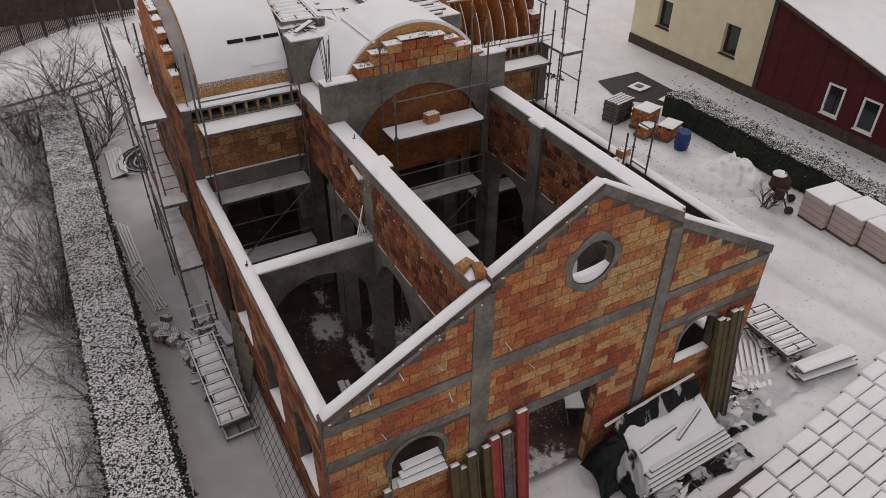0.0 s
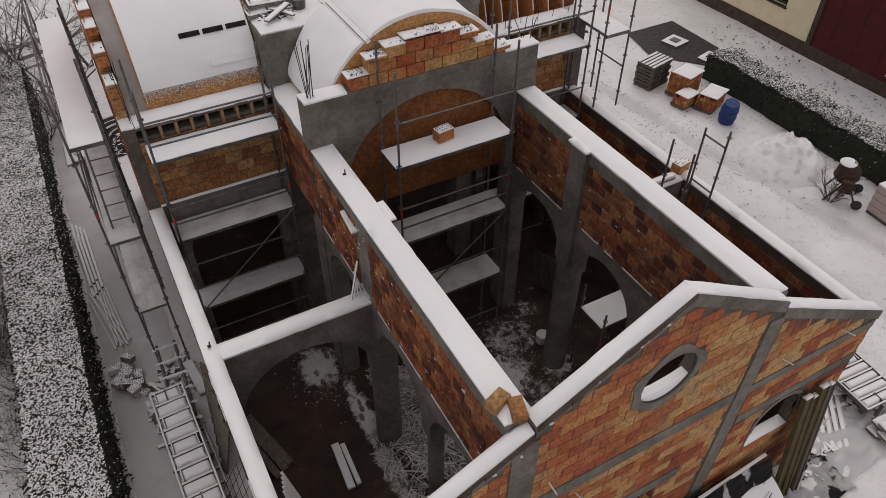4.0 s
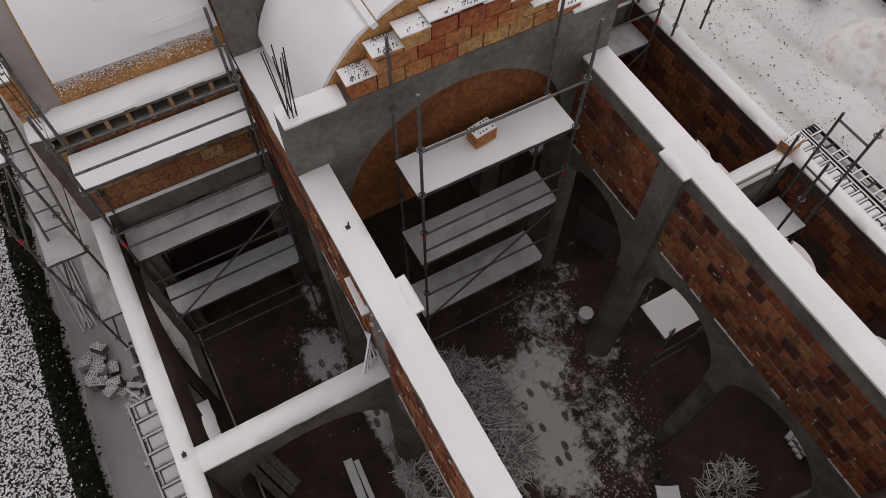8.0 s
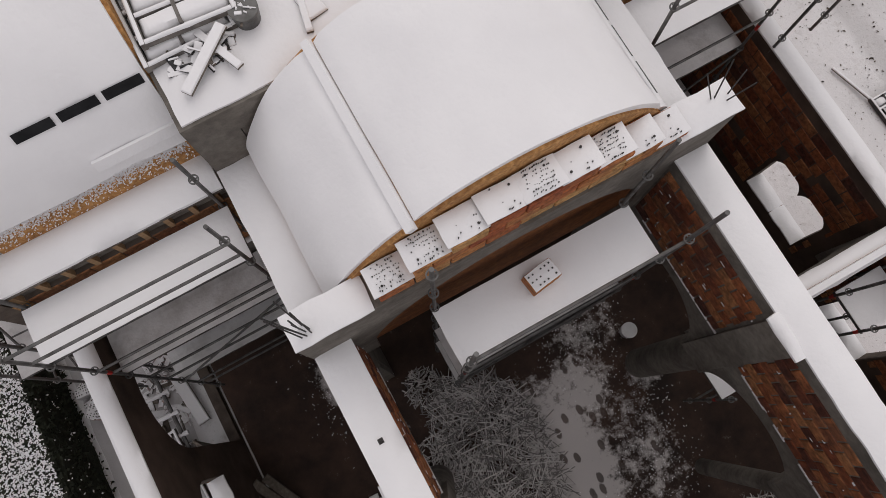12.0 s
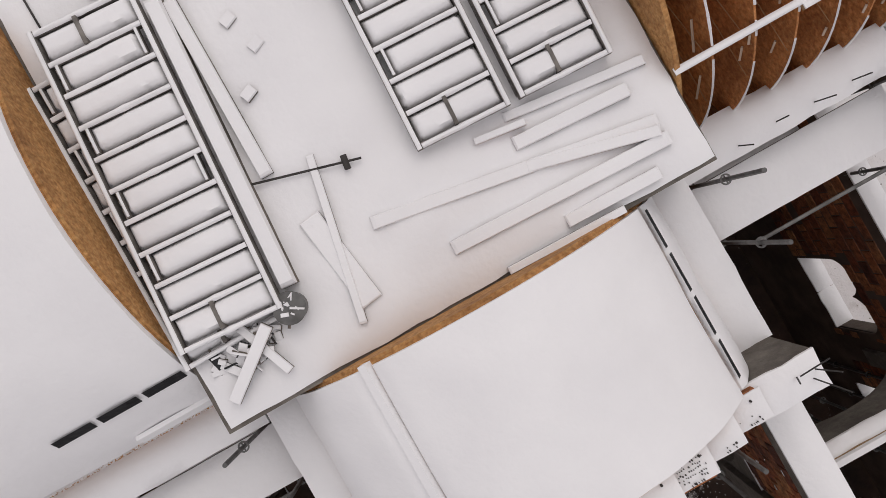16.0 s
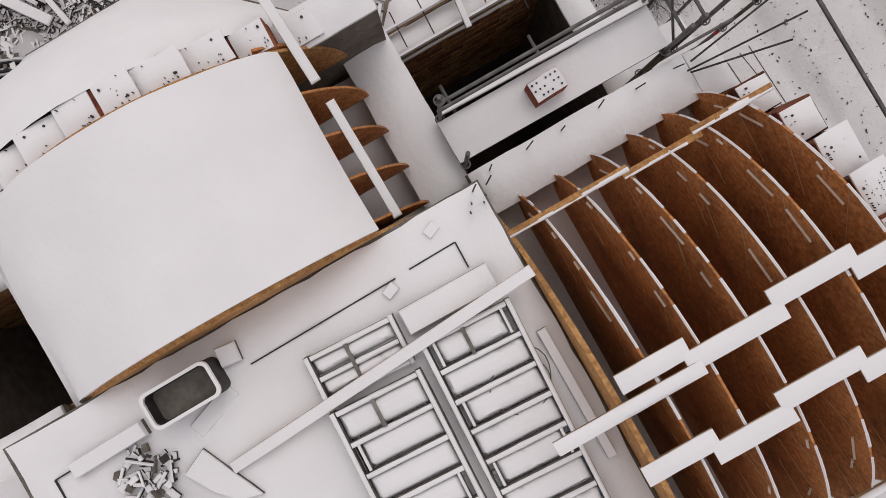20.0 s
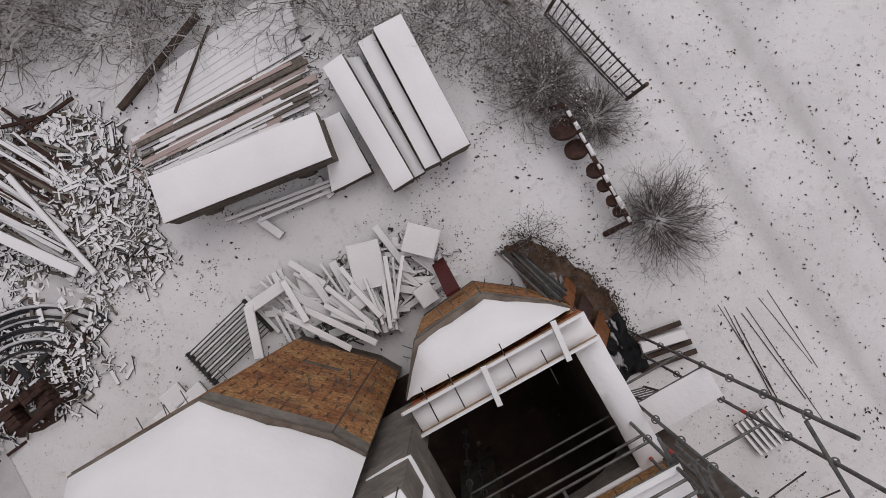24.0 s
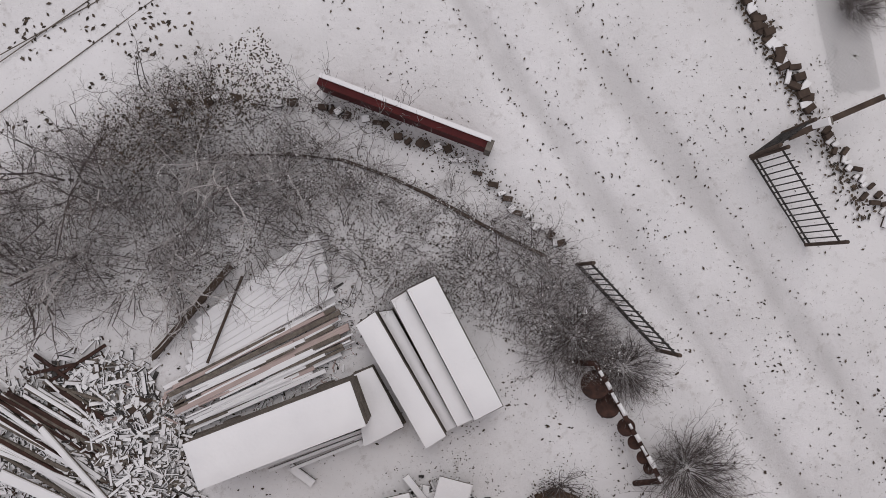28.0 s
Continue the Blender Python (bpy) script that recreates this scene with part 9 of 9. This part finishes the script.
# strip of wire mesh lying in the snow beyond the stones
mesh_mat = thing("wire_mesh", "strip of chain-link mesh lying half in the snow", "fence")
ma, mb, mc = Vector((22.05, 30.2, G + 0.06)), Vector((22.75, 32.5, G + 0.06)), Vector((22.95, 29.85, G + 0.06))
across, along_ = mc - ma, mb - ma
tw = Twigs()
for sgn in (1, -1):
    for k in range(-13, 37):
        pts_w = []
        for f in range(0, 14):
            u, w = f / 13, k / 26 + sgn * f / 13 * 0.4
            if 0 <= w <= 1:
                p = ma + across * u + along_ * w
                pts_w.append(Vector((p.x, p.y, ground_height(p.x, p.y) + 0.05)))
        for p, q in zip(pts_w, pts_w[1:]):
            tw.shoot(p, q, 0.0032, 0.0032)
net = new("netting", tw.mesh("netting", STEEL))
net.parent = mesh_mat
tagged(net, "thin grey crossed wires", kind="stuff")
wall_red = thing("red_bench_wall", "dark red painted beam with snow along its edge", "beam")
a, b = Vector((12.99, 35.55, G)), Vector((15.32, 32.78, G))
d = (b - a)
rz = math.atan2(d.y, d.x)
for nm, w0, w1, z0, z1, mat, l0, l1, lab in (("side", -0.16, 0.0, 0.0, 0.72, RED_BOARD, 0, 1, "dark red boards"), ("cap_snow", -0.02, 0.07, 0.72, 0.78, SNOW, 0, 1, "snow along the top"), ("end_block", -0.2, 0.03, 0.0, 0.76, CONCRETE, 0.985, 1.02, "grey end block")):
    ob = part(nm, cube(d.length * l0, d.length * l1, w0, w1, z0, z1), mat, wall_red, lab)
    ob.matrix_basis = Matrix.Translation(a) @ Matrix.Rotation(rz, 4, "Z")
kerb = thing("stone_edging", "curved dark stone edging around the thicket", "edging", kind="structure")
pts = [(9.9, 36.75), (10.91, 36.38), (12.4, 35.45), (13.37, 34.53), (13.9, 33.74), (14.46, 33.12), (14.88, 32.42), (15.15, 31.46), (15.65, 30.1)]
pts_kerb = pts
rbk = random.Random(6)
for (xa, ya), (xb, yb) in zip(pts, pts[1:]):
    n = int(math.hypot(xb - xa, yb - ya) / 0.17)
    for i in range(n):
        f = i / n
        if rbk.random() < 0.16:
            continue
        x, y = xa + (xb - xa) * f + rbk.gauss(0, 0.04), ya + (yb - ya) * f + rbk.gauss(0, 0.04)
        w_, dx = 0.07 + 0.09 * rbk.random(), rbk.gauss(0, 0.04)
        board(kerb, (x - 0.08, y + dx, G), (x + 0.08, y - dx - 0.05, G), w_, 0.12 + 0.08 * rbk.random(), BROWN_PLINTH, "stone", 0, 0.06 if rbk.random() < 0.6 else 0.3)
rail = thing("buried_rail", "dark bent pipe half hidden in thicket snow", "pipe")
part("pipe", sweep([(10.6, 35.2, G + 0.05), (11.7, 34.6, G + 0.05), (12.54, 34.0, G + 0.06), (13.2, 33.25, G + 0.05), (13.73, 32.52, G + 0.05), (14.29, 31.61, G + 0.06), (14.75, 30.9, G + 0.05), (15.25, 30.2, G + 0.05)], 0.04, 6), BROWN_PLINTH, rail)

# ---- thicket of bare bushes in the north ----
def thorn(label, at, height, stems, seed, pale_share, r=0.013, open_=1.2, depth=3, base=0.3, spread=1.0):
    return shrub("bare_bush", label, "bush", at, height, stems, depth, seed, spread, open_, pale_share, r, base, "thicket bushes")


protos = [thorn("tangled bare bush with brown forked twigs", (9.6, 34.6, G), 1.15, 17, 200, 0.36, 0.0125, 1.4, base=0.5),
          thorn("tangled bare bush with frosted forked twigs", (6.6, 35.0, G), 1.25, 17, 201, 0.5, 0.0125, 1.3, base=0.5),
          thorn("low tangled bush with thin grey twigs", (10.9, 34.0, G), 0.95, 19, 203, 0.45, 0.0115, 1.6, base=0.5),
          thorn("taller bare bush with stout pale frosted branches", (8.2, 34.0, G), 2.0, 5, 202, 0.85, 0.026, 1.1, 3, 0.4, 0.8)]
rb = random.Random(9)
spots = []
for k in range(88):
    for _ in range(60):
        x, y = 2.0 + 13.6 * rb.random(), 27.6 + 10.0 * rb.random()
        inside = (y < 37.0 - max(0, x - 10.6) * 1.33) and (y > 33.3 - max(0, x - 10.6) * 1.25 + max(0, 8.5 - x) * 0.5)
        if inside and (x > 7.6 or rb.random() < 0.35) and all((x - p) ** 2 + (y - q) ** 2 > 0.36 for p, q in spots):
            spots.append((x, y))
            break
for k, (x, y) in enumerate(spots):
    if x > 12 and k % 3 == 0:
        continue
    copy_thing(protos[k % 3 if x > 12 else (0, 1, 2, 3, 0, 1, 2)[k % 7]], pose(x, y, G, 0, 0, 360 * rb.random()) @ Matrix.Scale((0.7 + 0.45 * rb.random()) * (0.75 if x > 12 else 1), 4))
dark_tree = thorn("spreading dark bare bush with stout limbs", (7.4, 36.4, G), 2.0, 6, 205, 0.12, 0.03, 1.3, 3, 0.3, 0.85)
copy_thing(dark_tree, pose(5.6, 35.0, G, 0, 0, 130))
copy_thing(dark_tree, pose(4.4, 34.6, G, 0, 0, 250) @ Matrix.Scale(0.85, 4))
# dry stalks along the back edge, some of them in front of the red beam
stalk = shrub("dry_stalks", "upright dry stalks of a frosted perennial", "plant", (11.6, 35.9, G), 1.3, 9, 1, 207, 0.5, 0.45, 0.35, 0.007, 0.35, "dry stalks")
for x, y, z_ in ((10.2, 36.5, 40), (10.9, 36.3, 100), (11.2, 35.7, 200), (12.1, 35.7, 300), (12.5, 35.2, 20), (12.9, 35.1, 160), (13.4, 34.5, 250), (13.9, 34.1, 60)):
    copy_thing(stalk, pose(x, y, G, 0, 0, z_))


def in_thicket(r_):
    for _ in range(20):
        x, y = 2.0 + 13.6 * r_.random(), 27.6 + 10.0 * r_.random()
        if (y < 37.5 - max(0, x - 10.3) * 1.38) and (y > 33.1 - max(0, x - 10.6) * 1.3 + max(0, 8.5 - x) * 0.4):
            break
    return x, y


# litter laid thickly, so that it also paints the shade below the bushes
tagged(leaf_cloud(16000, 301, lambda r_: ((*in_thicket(r_), G + 0.05 + 0.05 * r_.random()), 0.7), 0.02, LITTER, "thicket_litter"), "dead leaves and stalks that also darken the thicket floor as shade", "leaves", kind="stuff")
tagged(leaf_cloud(5000, 302, lambda r_: ((*in_thicket(r_), G + 0.2 + 1.0 * r_.random()), 0.5), 0.017, SNOW, "twig_snow"), "specks of snow caught in the thicket", "snow", kind="stuff")
tagged(leaf_cloud(1700, 303, lambda r_: ((8.6 + 3.9 * r_.random(), 35.5 + 1.3 * r_.random(), G + 0.4 + 1.1 * r_.random()), 0.3), 0.03, LITTER, "clinging_leaves"), "shrivelled leaves clinging to the back bushes", "leaves", kind="stuff")
round_bush = shrub("bare_bush", "round dense bare bush at the lane side", "bush", (15.65, 24.9, G), 0.98, 150, 2, 211, 0.8, 1.5, 0.25, 0.0085, 0.32, "round bushes")
copy_thing(round_bush, pose(15.55, 27.4, G, 0, 0, 140) @ Matrix.Scale(0.75, 4))
copy_thing(round_bush, pose(14.95, 28.5, G, 0, 0, 250) @ Matrix.Scale(0.85, 4))
for x, y, s in ((14.7, 29.3, 0.8), (14.3, 28.2, 0.7), (14.9, 30.3, 0.8), (13.9, 30.6, 0.7), (14.2, 29.6, 0.75)):
    copy_thing(protos[0], pose(x, y, G, 0, 0, 77 * x) @ Matrix.Scale(s, 4))
copy_thing(round_bush, pose(23.35, 31.6, G, 0, 0, 40) @ Matrix.Scale(0.55, 4))
shrub("bare_bush", "small leafless bush behind the small apse", "bush", (13.2, 25.9, G), 0.7, 18, 2, 220, open_=1.1, r=0.008)

# tyre lines, scattered clods and dead leaves
for k, (xa, ya, xb, yb) in enumerate(((5.0, 39.4, 12.0, 39.36), (4.0, 38.0, 13.0, 39.1), (3.5, 38.9, 12.5, 39.75))):
    lone("tyre_line", "thin dark tyre line pressed into the snow", "track", (xa, ya, G + 0.02), (xb, yb, G + 0.02), 0.014, 0.02, OLD_TIMBER, "tyre lines", 0.1)


def scatter(x0, x1, y0, y1, cluster, seed):
    def f(r_):
        for _ in range(12):
            x, y = x0 + (x1 - x0) * r_.random(), y0 + (y1 - y0) * r_.random()
            if noise.noise(Vector((x * cluster, y * cluster, seed))) + 0.5 * noise.noise(Vector((x * 3 * cluster, y * 3 * cluster, seed))) > 0.5 * r_.random():
                break
        return (x, y, ground_height(x, y) + 0.012), 0.9
    return f


for nm, lab, cnt, sz, box4, cl in (("clods", "dark clods and dead leaves on the snowy lane", 560, 0.036, (13.6, 24, 14, 38), 0.6), ("clods", "fine dark crumbs on the snowy lane", 1700, 0.022, (13.6, 24, 14, 38), 0.8),
                                   ("fallen_leaves", "fallen leaves and crumbs on the yard snow", 3000, 0.02, (3, 15, 25.2, 35), 0.9), ("fallen_leaves", "dead leaves near the bushes", 520, 0.036, (5, 15.5, 25.2, 34), 0.7),
                                   ("yard_crumbs", "dark crumbs and leaves on the east yard snow", 170, 0.024, (13.4, 22.4, 9, 22), 0.7),
                                   ("foot_marks", "dark footprints in the snow behind the thicket", 190, 0.05, (5.5, 11.5, 37.4, 40.0), 0.9)):
    tagged(leaf_cloud(cnt, 80 + cnt, scatter(*box4, cl, cnt % 17), sz, LITTER, nm), lab, "leaves", kind="stuff")


def on_vault(r_):
    a = radians(161.2 + min(8.0, r_.expovariate(0.6)))
    return (2.62 + 2.28 * r_.random(), YC + (RW + 0.045) * math.cos(a), CW + (RW + 0.045) * math.sin(a)), 0.4


leaf_cloud(3200, 501, on_vault, 0.015, SNOW, "frost_crumbs", west, "crumbs of frozen snow at the board edge")


def along_ruts(r_):
    y = 14 + 26 * r_.random()
    x = rut_x(r_.randrange(2), y) + r_.choice((-1, 1)) * (0.22 + abs(r_.gauss(0, 0.14)))
    return (x, y, ground_height(x, y) + 0.014), 0.9


tagged(leaf_cloud(650, 502, along_ruts, 0.03, LITTER, "rut_clods"), "dark clods thrown up beside the wheel ruts", "clods", kind="stuff")


def by_stones(r_):
    y = 27.6 + 6.1 * r_.random()
    x = 21.36 + r_.gauss(0, 0.13)
    return (x, y, G + 0.03 + 0.05 * r_.random()), 0.6


tagged(leaf_cloud(500, 503, by_stones, 0.045, LITTER, "moss_tufts"), "dark moss and dead leaves along the edging stones", "leaves", kind="stuff")


def by_kerb(r_):
    k = r_.random() * (len(pts_kerb) - 1)
    (xa_, ya_), (xb_, yb_) = pts_kerb[int(k)], pts_kerb[int(k) + 1]
    f_ = k - int(k)
    return (xa_ + (xb_ - xa_) * f_ + r_.gauss(0, 0.13), ya_ + (yb_ - ya_) * f_ + r_.gauss(0, 0.13), G + 0.04 + 0.15 * r_.random()), 0.5


tagged(leaf_cloud(900, 504, by_kerb, 0.024, LITTER, "kerb_leaves"), "dead leaves and stalks along the thicket edging", "leaves", kind="stuff")
